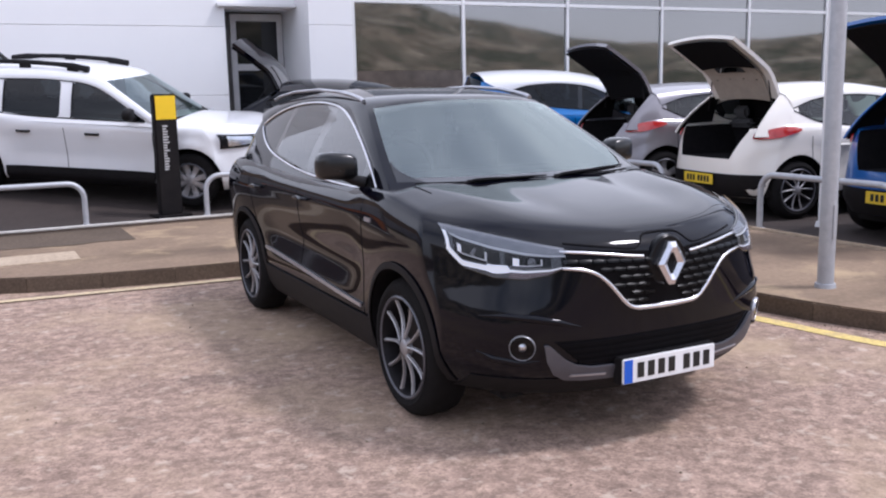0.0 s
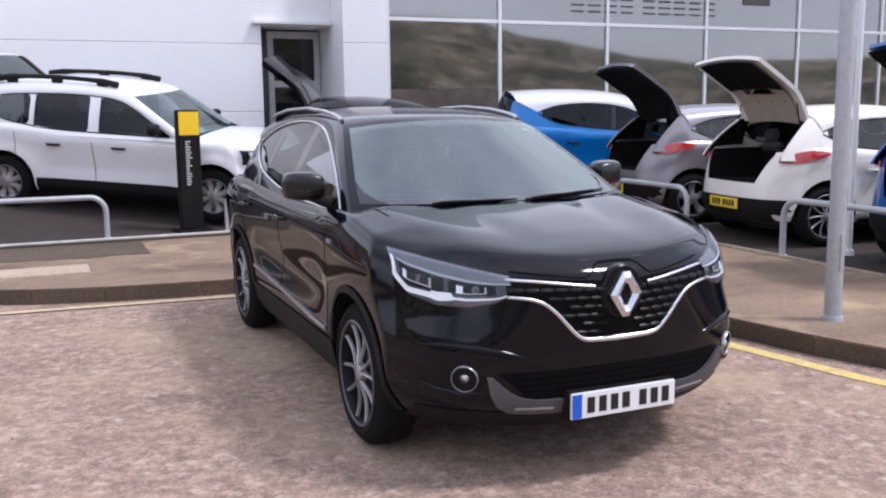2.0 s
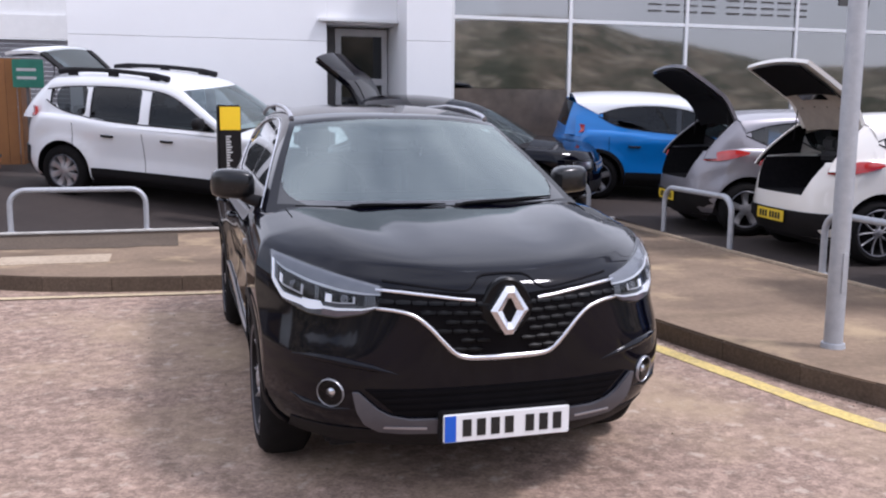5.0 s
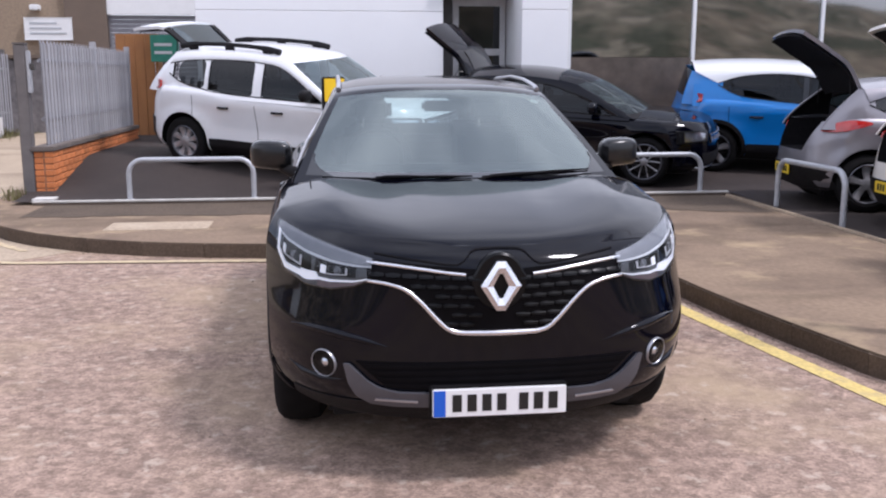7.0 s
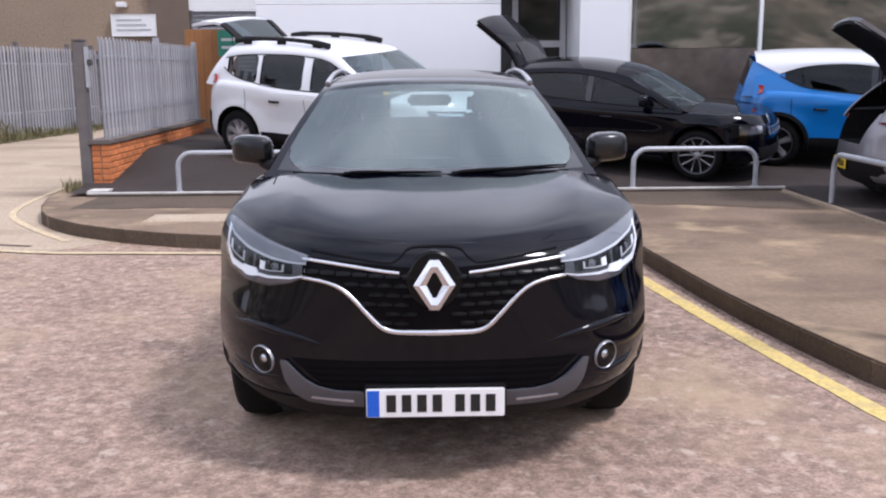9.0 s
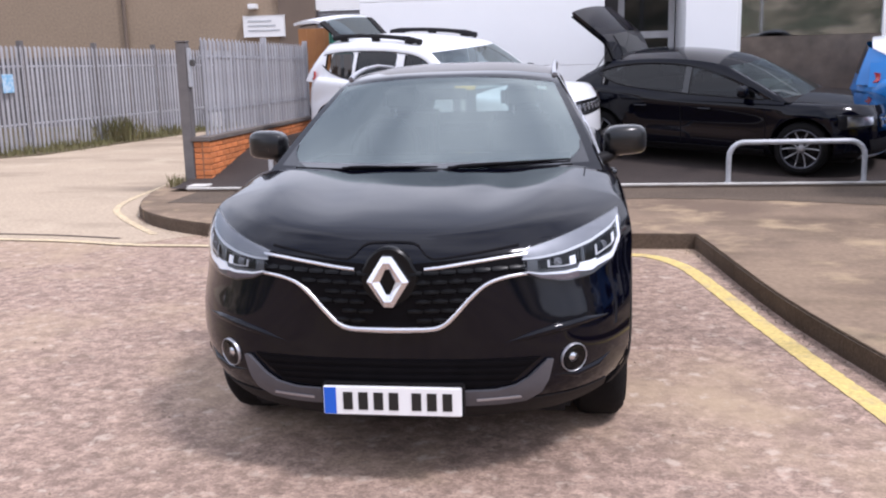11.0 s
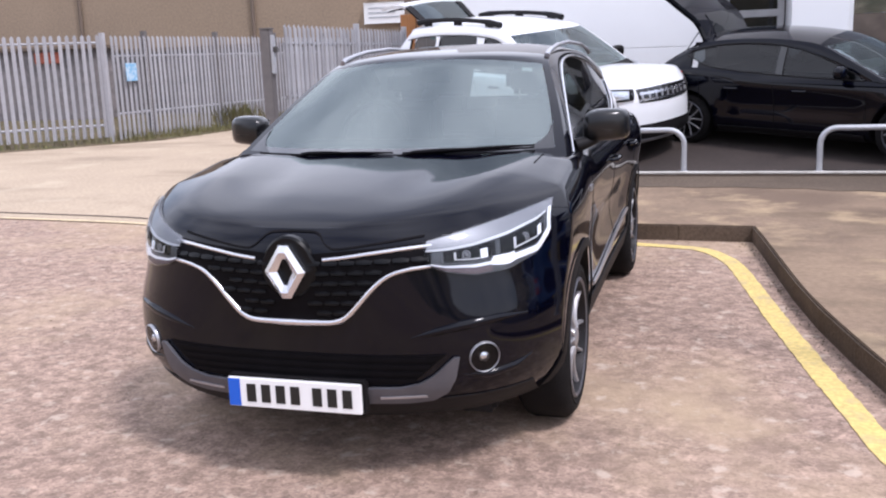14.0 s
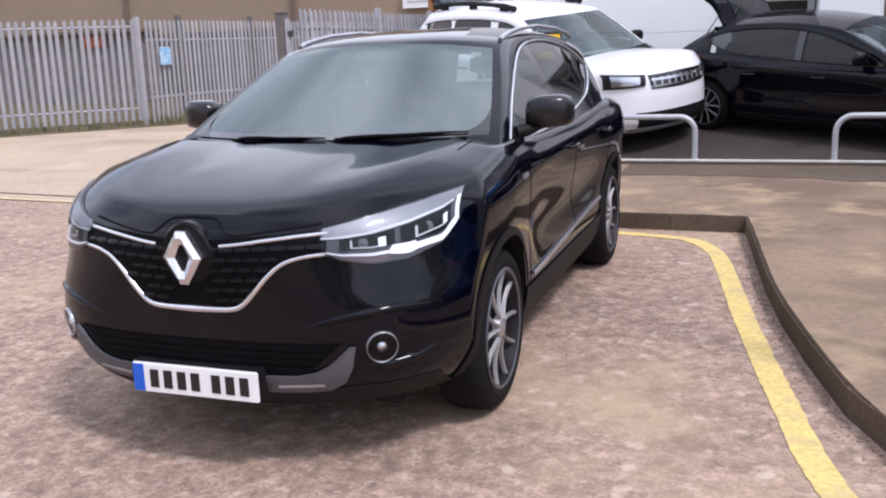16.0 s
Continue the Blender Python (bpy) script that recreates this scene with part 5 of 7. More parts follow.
def v_z(x):
    """Height of the grille's lower edge at x."""
    x = abs(x)
    for (x0, z0), (x1, z1) in zip(V, V[1:]):
        if x1 <= x <= x0:
            return z1 + (z0 - z1) * (x - x1) / (x0 - x1)
    return 0.83


grille_top = [(-0.50 + k * 0.1, 0.90 - 0.06 * (1 - abs(-0.50 + k * 0.1) / 0.5) * 0.6) for k in range(11)]
back = ribbon(between(F, [(a, b) for a, b in grille_top], [(a, v_z(a)) for a, b in grille_top], 40, 6), 0.001, 0.004)
grille = part("grille", back, "mesh_black", suv, "black honeycomb grille")
for r in range(6):
    z = 0.652 + 0.036 * r
    xm = next((x for x in [0.5 - 0.005 * k for k in range(100)] if v_z(x) < z - 0.008), 0.1)
    n = int(xm / 0.062)
    for k in range(-n, n + 1):
        x = k * 0.062 + (0.031 if r % 2 else 0)
        if abs(x) > xm - 0.01 or abs(x) < 0.07:
            continue
        zz = z + 0.03 * abs(x)
        rows = [[F(x + a * w, zz + h) - Vector((0, o - 0.004 * abs(a), 0)) for a in (-1, 0, 1)] for h, w, o in ((0.010, 0.029, 0.002), (0.002, 0.028, 0.012), (-0.003, 0.026, 0.013), (-0.009, 0.020, 0.002))]
        part("grille_bar", ribbon(rows, 0.0, 0.003), "grille_black", grille)
for s in (-1, 1):
    mid = [F(s * (U[0][0] + (U[4][0] - U[0][0]) * k / 12), 0.0) for k in range(13)]
    for k, p in enumerate(mid):
        a = abs(p.x)
        u = next((i for i in range(4) if U[i + 1][0] <= a <= U[i][0]), 3)
        z = U[u + 1][1] + (U[u][1] - U[u + 1][1]) * (a - U[u + 1][0]) / (U[u][0] - U[u + 1][0])
        mid[k] = F(p.x, z) + Vector((0, -0.004, 0))
    part("grille_strip", tube(bmesh.new(), mid, 0.0075, 10), "chrome", suv, "upper chrome grille strip")
v_fine = smooth_line(v_line, 4)
part("grille_surround", tube(bmesh.new(), [F(x, z) + Vector((0, -0.005, 0)) for x, z in v_fine], [0.008 + 0.006 * (1 - min(1, abs(x) / 0.4)) for x, z in v_fine], 12), "chrome", suv, "chrome V-shaped grille surround")

# diamond badge on a black plinth
bm = bmesh.new()
BC = (0.0, 0.812)


def badge_ring(w, h, y):
    """Six-cornered outline: a lozenge with blunt ends."""
    return [Vector((x, y, BC[1] + z)) for x, z in ((-0.22 * w, h), (0.22 * w, h), (w, 0), (0.22 * w, -h), (-0.22 * w, -h), (-w, 0))]


rings = [badge_ring(0.080, 0.097, 0.022), badge_ring(0.078, 0.095, -0.012), badge_ring(0.056, 0.072, -0.026), badge_ring(0.030, 0.047, -0.012), badge_ring(0.028, 0.045, 0.012)]
grid_faces(bm, rings, closed=True)
bmesh.ops.recalc_face_normals(bm, faces=bm.faces[:])
part("badge", bm, "chrome", suv, "chrome lozenge badge", smooth=False)
bm = bmesh.new()
outl = [Vector((0.108 * math.cos(a) * (1 if math.sin(a) < 0.2 else 0.92), 0.022, BC[1] + 0.008 + (0.116 if math.sin(a) > 0 else 0.108) * math.sin(a))) for a in [2 * math.pi * k / 32 for k in range(32)]]
grid_faces(bm, [[Vector((p.x, 0.05, p.z)) for p in outl], outl, [Vector((p.x * 0.93, 0.014, BC[1] + (p.z - BC[1]) * 0.93)) for p in outl], [Vector((p.x * 0.02, 0.012, BC[1])) for p in outl]], closed=True)
bmesh.ops.recalc_face_normals(bm, faces=bm.faces[:])
part("badge_plinth", bm, "grille_black", suv)

# bonnet edge
for s in (-1, 1):
    ed = [(0.47, 0.920), (0.38, 0.909), (0.28, 0.896), (0.2, 0.886), (0.16, 0.885), (0.135, 0.897), (0.105, 0.928), (0.08, 0.938), (0.0, 0.940)]
    part("bonnet_seam", ribbon(between(F, [(s * x, z + 0.003) for x, z in ed], [(s * x, z - 0.003) for x, z in ed], 20, 1), 0.001, 0.002), "boot", suv)


def headlight(s):
    ob = new("headlight")
    ob.parent = suv
    tagged(ob, "clear swept-back headlamp with white light guide")
    T = [(0.842, 0.988), (0.80, 0.978), (0.72, 0.957), (0.62, 0.933), (0.54, 0.914), (0.468, 0.898)]
    B = [(0.850, 0.885), (0.815, 0.815), (0.74, 0.782), (0.64, 0.777), (0.55, 0.796), (0.484, 0.826)]

    def at(u, v):
        """u: outer to inner, v: top to bottom."""
        k = min(int(u * 5), 4)
        f = u * 5 - k
        tx, tz = [a + (b - a) * f for a, b in zip(T[k], T[k + 1])]
        bx, bz = [a + (b - a) * f for a, b in zip(B[k], B[k + 1])]
        return tx + (bx - tx) * v, tz + (bz - tz) * v

    def region(u0, v0, u1, v1, nu=12, nv=3):
        rows = []
        for j in range(nv + 1):
            row = []
            for i in range(nu + 1):
                u = u0 + (u1 - u0) * i / nu
                a0 = v0(u) if callable(v0) else v0
                a1 = v1(u) if callable(v1) else v1
                x, z = at(u, a0 + (a1 - a0) * j / nv)
                row.append(F(s * x, z))
            rows.append(row)
        return rows

    out = (0.3 * s, -1, 0)
    part("housing", ribbon(region(0, 0, 1, 1, 24, 8), 0.001, 0.003, out), "lamp_grey", ob)
    part("upper_trim", ribbon(region(0.0, 0.02, 0.97, lambda u: 0.24 + 0.12 * u, 24, 3), 0.005, 0.004, out), "lamp_silver", ob, "silver upper reflector")
    part("upper_trim", ribbon(region(0.08, lambda u: 0.24 + 0.12 * u, 0.98, lambda u: 0.285 + 0.135 * u, 24, 2), 0.0095, 0.004, out), "lamp_bright", ob)
    part("light_guide", ribbon(region(0.008, 0.22, 0.045, 0.95, 4, 8), 0.006, 0.004, out), "drl", ob, "white light guide")
    low = lambda u: 0.98 - 0.13 * math.sin(math.pi * max(0.0, min(1.0, (u - 0.15) / 0.82)))
    part("light_guide", ribbon(region(0.03, lambda u: low(u) - 0.13 - 0.10 * gauss(u, 0.0, 0.12), 0.50, low, 20, 3), 0.006, 0.004, out), "drl", ob, "white light guide")
    part("light_guide", ribbon(region(0.36, lambda u: low(u) - 0.18, 0.49, lambda u: low(u) + 0.03 * math.sin(math.pi * (u - 0.36) / 0.13), 8, 3), 0.0065, 0.004, out), "drl", ob, "white light guide")
    part("light_guide", ribbon(region(0.49, lambda u: low(u) - 0.085, 0.95, lambda u: low(u) - 0.02, 18, 2), 0.007, 0.004, out), "drl", ob, "white light guide")
    part("indicator_strip", ribbon(region(0.50, lambda u: low(u) + 0.0, 0.93, 0.97, 12, 3), 0.005, 0.003, out), "lamp_rose", ob, "reddish grey indicator panel")
    for u0 in (0.14, 0.52):
        part("module", ribbon(region(u0 - 0.05, lambda u: 0.31 + 0.13 * u, u0 + 0.30, lambda u: low(u) - 0.17, 8, 4), 0.004, 0.0025, out), "grille_black", ob)
        part("light_guide", ribbon(region(u0, lambda u: 0.44 + 0.06 * u, u0 + 0.04, 0.66, 3, 4), 0.008, 0.004, out), "drl", ob)
        part("light_guide", ribbon(region(u0 + 0.02, 0.63, u0 + 0.22, 0.66, 6, 2), 0.008, 0.004, out), "lamp_bright", ob)
        part("light_guide", ribbon(region(u0 + 0.205, lambda u: 0.42 + 0.06 * u, u0 + 0.22, 0.66, 2, 3), 0.008, 0.004, out), "lamp_bright", ob)
        x, z = at(u0 + 0.13, 0.53)
        bm = bmesh.new()
        lathe(bm, [(0.0, 0.017), (0.004, 0.016), (0.005, 0.012), (0.001, 0.008), (0.004, 0.0005)], 20)
        bmesh.ops.rotate(bm, verts=bm.verts[:], matrix=Vector((1, 0, 0)).rotation_difference(Vector((0.45 * s, -1, 0.1))).to_matrix())
        bmesh.ops.translate(bm, verts=bm.verts[:], vec=F(s * x, z) + Vector((0.003 * s, -0.005, 0)))
        part("projector", bm, "lamp_silver", ob)
    part("lens", ribbon(region(0, 0, 1, 1, 24, 8), 0.018, 0.0, out), "lens", ob)
    rim = [F(s * at(k / 20, 0)[0], at(k / 20, 0)[1]) for k in range(21)] + [F(s * at(1 - k / 20, 1)[0], at(1 - k / 20, 1)[1]) for k in range(21)]
    part("gasket", tube(bmesh.new(), [p + Vector((0, -0.002, 0)) for p in rim], 0.0035, 5, closed=True), "gloss_black", ob)


headlight(1), headlight(-1)

# lower grille, skid plate and fog lamps
lowg = part("lower_grille", ribbon(between(F, [(-0.55, 0.51), (-0.3, 0.505), (0.3, 0.505), (0.55, 0.51)], [(-0.43, 0.405), (-0.3, 0.392), (0.3, 0.392), (0.43, 0.405)], 30, 4), 0.001, 0.003), "mesh_black", suv)
for k in range(4):
    z = 0.412 + 0.026 * k
    xm = 0.44 + 0.026 * k
    part("slat", ribbon(between(F, [(-xm, z + 0.008), (0, z + 0.008), (xm, z + 0.008)], [(-xm, z - 0.006), (0, z - 0.006), (xm, z - 0.006)], 20, 1), 0.002, 0.006), "mesh_black", lowg)
skid = part("skid_plate", ribbon(between(F, [(-0.44, 0.402), (-0.38, 0.388), (0, 0.382), (0.38, 0.388), (0.44, 0.402)], [(-0.49, 0.338), (-0.40, 0.328), (0, 0.322), (0.40, 0.328), (0.49, 0.338)], 30, 4), 0.003, 0.014), "skid", suv, "dark silver bumper skid plate")
for s in (-1, 1):
    part("skid_horn", ribbon(between(F, [(s * 0.592, 0.498), (s * 0.575, 0.42), (s * 0.545, 0.37), (s * 0.49, 0.338)], [(s * 0.572, 0.498), (s * 0.50, 0.43), (s * 0.455, 0.405), (s * 0.435, 0.40)], 14, 4), 0.003, 0.014), "skid", skid)
    part("skid_accent", ribbon(between(F, [(s * 0.31, 0.357), (s * 0.47, 0.366)], [(s * 0.31, 0.349), (s * 0.475, 0.358)], 6, 1), 0.017, 0.004), "satin", skid)
    tx = F(s * 0.672 + 0.04, 0.488) - F(s * 0.672 - 0.04, 0.488)
    tz = F(s * 0.672, 0.528) - F(s * 0.672, 0.448)
    nrm = tx.cross(tz).normalized()
    c = F(s * 0.672, 0.488) - nrm * 0.004
    rot = Vector((1, 0, 0)).rotation_difference(nrm).to_matrix()
    fog = new("fog_lamp")
    fog.parent = suv
    tagged(fog, "round fog lamp with a chrome ring")
    for nm, prof, mt in (("ring", [(0.0, 0.057), (0.010, 0.0565), (0.012, 0.0548), (0.010, 0.053), (0.0, 0.052)], "satin"), ("bowl", [(0.009, 0.0525), (0.004, 0.035), (0.003, 0.0005)], "mesh_black"), ("bulb_cover", [(0.004, 0.020), (0.010, 0.014), (0.012, 0.0005)], "chrome"), ("lens", [(0.010, 0.0525), (0.014, 0.03), (0.015, 0.0005)], "lens")):
        b2 = lathe(bmesh.new(), prof, 32)
        bmesh.ops.rotate(b2, verts=b2.verts[:], matrix=rot)
        bmesh.ops.translate(b2, verts=b2.verts[:], vec=c)
        part(nm, b2, mt, fog)
    cr = [F(s * x, z) + Vector((0, 0.004, 0)) for x, z in ((0.42, 0.565), (0.52, 0.592), (0.62, 0.612), (0.72, 0.622), (0.80, 0.618))]
    part("bumper_crease", tube(bmesh.new(), cr, [0.004, 0.014, 0.019, 0.014, 0.004], 10), "paint_black", suv)
    cr = [F(s * x, z) + Vector((0, 0.004, 0)) for x, z in ((0.60, 0.425), (0.68, 0.418), (0.76, 0.432), (0.81, 0.46))]
    part("bumper_crease", tube(bmesh.new(), cr, [0.004, 0.017, 0.016, 0.004], 10), "paint_black", suv)

part("lower_valance", ribbon(between(F, [(-0.80, 0.335), (-0.5, 0.336), (0, 0.32), (0.5, 0.336), (0.80, 0.335)], [(-0.79, 0.24), (-0.5, 0.236), (0, 0.234), (0.5, 0.236), (0.79, 0.24)], 40, 4), 0.001, 0.003), "black_plastic", suv, "matt black lower valance")

# number plate with plain bars
plate = new("number_plate")
plate.parent = suv
tagged(plate, "white front number plate with a blue end band")
PZ = 0.30
part("board", boxed((-0.262, -0.014, PZ), (0.262, 0.0, PZ + 0.112), 0.004), "plate_white", plate)
part("band", boxed((-0.258, -0.0165, PZ + 0.004), (-0.212, -0.0145, PZ + 0.108)), "plate_blue", plate, "blue band")
for k in range(7):
    x = -0.185 + 0.058 * k + (0.028 if k > 3 else 0)
    part("plate_bar", boxed((x, -0.0165, PZ + 0.022), (x + 0.036, -0.0145, PZ + 0.090)), "ink", plate)
part("plinth", boxed((-0.27, 0.0, PZ - 0.005), (0.27, 0.05, PZ + 0.117), 0.006), "black_plastic", suv)

# wipers lying across the foot of the windscreen
def ws(f, t, lift=0.02):
    """A place over the windscreen: f across (-1 to 1), t up it (0 to 1)."""
    k = screen_foot + t * (HEAD - screen_foot)
    k0 = max(0, min(int(k), HEAD - 1))
    p = roof_row(k0, [f])[0].lerp(roof_row(k0 + 1, [f])[0], k - k0)
    return p + Vector((0, -0.5, 0.87)) * lift


for q0, q1, t0, t1 in ((-0.52, 0.06, -0.012, 0.004), (0.12, 0.84, -0.008, 0.035)):
    line = [ws(q0 + (q1 - q0) * k / 12, t0 + (t1 - t0) * math.sin(math.pi / 2 * k / 12), 0.010) for k in range(13)]
    part("wiper", tube(bmesh.new(), line, [0.008] * 8 + [0.008, 0.007, 0.006, 0.005, 0.004], 6), "mesh_black", suv)
    part("wiper_arm", tube(bmesh.new(), [ws(q0 - 0.03, -0.03, 0.004)] + [p + Vector((0, -0.003, 0.002)) for p in line[1:7]], [0.009, 0.010, 0.011, 0.011, 0.010, 0.008, 0.005], 6), "mesh_black", suv)

part("screen_border", skin([[ws(f, t, 0.003) for f in spread(-0.90, 0.90, 36)] for t in (0.0, 0.02, 0.04, 0.055)], (0, -1, 1)), "frit", suv, "dark grey lower edge of the windscreen")

# mirrors
for s in (-1, 1):
    mir = new("door_mirror")
    mir.parent = suv
    # outlines from the door outwards: place across, half height, depth forwards, middle height
    secs = [(0.828, 0.036, 0.030, 1.172), (0.838, 0.060, 0.062, 1.176), (0.862, 0.074, 0.086, 1.181), (0.90, 0.079, 0.092, 1.184), (0.95, 0.078, 0.090, 1.187), (0.99, 0.076, 0.082, 1.188), (1.020, 0.070, 0.068, 1.187), (1.038, 0.057, 0.048, 1.185), (1.047, 0.030, 0.022, 1.182)]
    rows = []
    for x, hh, dp, zm in secs:
        ring = []
        for i in range(28):
            b = 2 * math.pi * i / 28
            cy, cz = math.cos(b), math.sin(b)
            sq = lambda v, e: math.copysign(abs(v) ** e, v)
            ring.append(Vector((s * x, 1.585 - dp * sq(cy, 0.62) * (1.0 if cy > 0 else 0.45) + 0.12 * (x - 0.87), zm + hh * sq(cz, 0.5) * (1.0 if cz > 0 else 0.95))))
        rows.append(ring)
    bm = bmesh.new()
    vs = grid_faces(bm, rows, closed=True)
    bm.faces.new(vs[0])
    bm.faces.new(vs[-1])
    bmesh.ops.recalc_face_normals(bm, faces=bm.faces[:])
    part("mirror_shell", bm, "mirror_paint", mir, "gloss black squared-off door mirror")
    part("mirror_glass", ribbon([[Vector((s * x, 1.632 + 0.12 * (x - 0.87), z)) for x in (0.85, 1.015)] for z in (1.122, 1.24)], 0, 0.002, (0, 1, 0)), "chrome", mir)
    part("mirror_foot", tube(bmesh.new(), [(s * 0.80, 1.50, 1.095), (s * 0.85, 1.53, 1.11), (s * 0.90, 1.565, 1.135)], [0.034, 0.030, 0.028], 10), "black_plastic", mir)
    part("indicator", ribbon([[Vector((s * (0.91 + 0.11 * k / 6), 1.497 + 0.006 + 0.05 * (k / 6) ** 3 + 0.004 * k / 6, z)) for k in range(7)] for z in (1.165, 1.172)], 0.001, 0.004, (0, -1, 0)), "lens", mir)

# sides: seams, handles, arch lips, sill strip, repeaters
for s in (-1, 1):
    S = lambda y, z: lo.side(y, z, s)
    for y0, y1 in ((1.38, 1.34), (2.42, 2.40), (3.20, 3.40)):
        zz = [0.36 + (1.03 - 0.36) * k / 12 for k in range(13)]
        if y0 > 3:
            ln = [(y0 - 0.12 * max(0, (0.75 - z) / 0.4) + (y1 - y0) * (z - 0.36) / 0.67, z) for z in zz]
        else:
            ln = [(y0 + (y1 - y0) * (z - 0.36) / 0.67, z) for z in zz]
        part("door_seam", ribbon([[S(y - 0.003, z) for y, z in ln], [S(y + 0.003, z) for y, z in ln]], 0.0008, 0.001, (s, 0, 0)), "boot", suv)
    part("door_seam", ribbon([[S(1.40 + 1.9 * k / 20, 0.358) for k in range(21)], [S(1.40 + 1.9 * k / 20, 0.352) for k in range(21)]], 0.0008, 0.001, (s, 0, 0)), "boot", suv)
    for y in (2.30, 3.22):
        p = S(y, 0.945)
        part("door_handle", tube(bmesh.new(), [p + Vector((s * 0.0, -0.09, 0)), p + Vector((s * 0.028, -0.07, 0.002)), p + Vector((s * 0.032, 0.0, 0.004)), p + Vector((s * 0.028, 0.07, 0.004)), p + Vector((0, 0.09, 0.002))], [0.01, 0.013, 0.014, 0.013, 0.01], 8), "paint_black", suv)
    part("sill_cladding", ribbon([[S(1.30 + 1.86 * k / 20, z) for k in range(21)] for z in (0.215, 0.25, 0.30, 0.36, 0.41)], 0.004, 0.008, (s, 0, 0)), "black_plastic", suv, "matt black sill cladding")
    strip_z = lambda y: 0.457 + 0.043 * (y - 1.41)
    part("sill_strip", ribbon([[S(y, strip_z(y) + dz) for y in spread(1.40, 3.12, 24)] for dz in (-0.009, 0.009)], 0.003, 0.010, (s, 0, 0)), "satin", suv, "bright strip along the foot of the doors")
    for yc in (AX_F, AX_R):
        rows = []
        for rr in (0.379, 0.386, 0.412):
            row = []
            for k in range(33):
                a = math.radians(-12 + 204 * k / 32)
                y, z = yc + rr * math.cos(a), WR + 0.012 + rr * math.sin(a)
                z = max(z, 0.24)
                p = S(y, z)
                if y < 0.62:
                    q = F(s * 0.5, z)
                row.append(p + Vector((s * (0.009 if rr < 0.40 else 0.003), 0, 0)))
            rows.append(row)
        part("arch_trim", ribbon(rows, 0.0, 0.006, (s, 0, 0)), "black_plastic", suv, "matt black wheel arch trim")
    part("wing_badge", ribbon([[S(y, z) for y in spread(1.20, 1.28, 4)] for z in (0.925, 0.945)], 0.001, 0.006, (s, 0, 0)), "satin", suv)
    for y in (AX_F, AX_R):
        wheel(suv, s * 0.785, y, WR, s, 0.252, 0.225)
    tl = [[lo.point(("r", q), t) for q in (0.72, 0.8, 0.87, 0.93)] for t in (0.78, 0.86, 0.95)]
    part("tail_lamp", ribbon([[Vector((s * p.x, p.y, p.z)) for p in row] for row in tl], 0.002, 0.008, (s * 0.4, 1, 0)), "red_lamp", suv)

# cabin
for s in (-1, 1):
    seat = new("front_seat")
    seat.parent = suv
    part("backrest", box(bmesh.new(), (s * 0.37 - 0.23, 2.42, 0.9), (s * 0.37 + 0.23, 2.56, 1.28), 0.06, 3), "seat", seat)
    part("headrest", box(bmesh.new(), (s * 0.37 - 0.13, 2.50, 1.30), (s * 0.37 + 0.13, 2.60, 1.47), 0.045, 3), "seat", seat)
    part("headrest_bar", tube(bmesh.new(), [(s * 0.37 - 0.05, 2.55, 1.25), (s * 0.37 - 0.05, 2.55, 1.34)], 0.007, 6), "satin", seat)
    rs = new("rear_headrest")
    rs.parent = suv
    part("cushion", box(bmesh.new(), (s * 0.36 - 0.12, 3.42, 1.14), (s * 0.36 + 0.12, 3.50, 1.28), 0.03, 3), "seat", rs)
part("rear_bench", box(bmesh.new(), (-0.62, 3.44, 0.85), (0.62, 3.56, 1.17), 0.05, 3), "seat", suv)
part("dashboard", box(bmesh.new(), (-0.70, 1.36, 1.0), (0.70, 1.78, 1.115), 0.04, 3), "cabin", suv)
bm = bmesh.new()
ringp = [Vector((-0.37 + 0.185 * math.cos(a), 1.93 + 0.06 * math.sin(a), 1.12 + 0.175 * math.sin(a))) for a in [2 * math.pi * k / 28 for k in range(28)]]
part("steering_wheel", tube(bm, ringp, 0.016, 8, closed=True), "cabin", suv)
part("inner_mirror", boxed((-0.12, 1.80, 1.40), (0.12, 1.83, 1.46), 0.015), "black_plastic", suv)
part("sticker", ribbon([[ws(0.78 + 0.08 * k / 2, t, -0.006) for k in range(3)] for t in (0.90, 0.94)], 0, 0.001, (0, -1, 1)), "white_ink", suv)
part("underbody", boxed((-0.66, 0.35, 0.19), (0.66, 4.2, 0.30), 0.02), "black_plastic", suv)
for y in (AX_F, AX_R):
    part("axle", tube(bmesh.new(), [(-0.72, y, WR), (0.72, y, WR)], 0.05, 8), "black_plastic", suv)


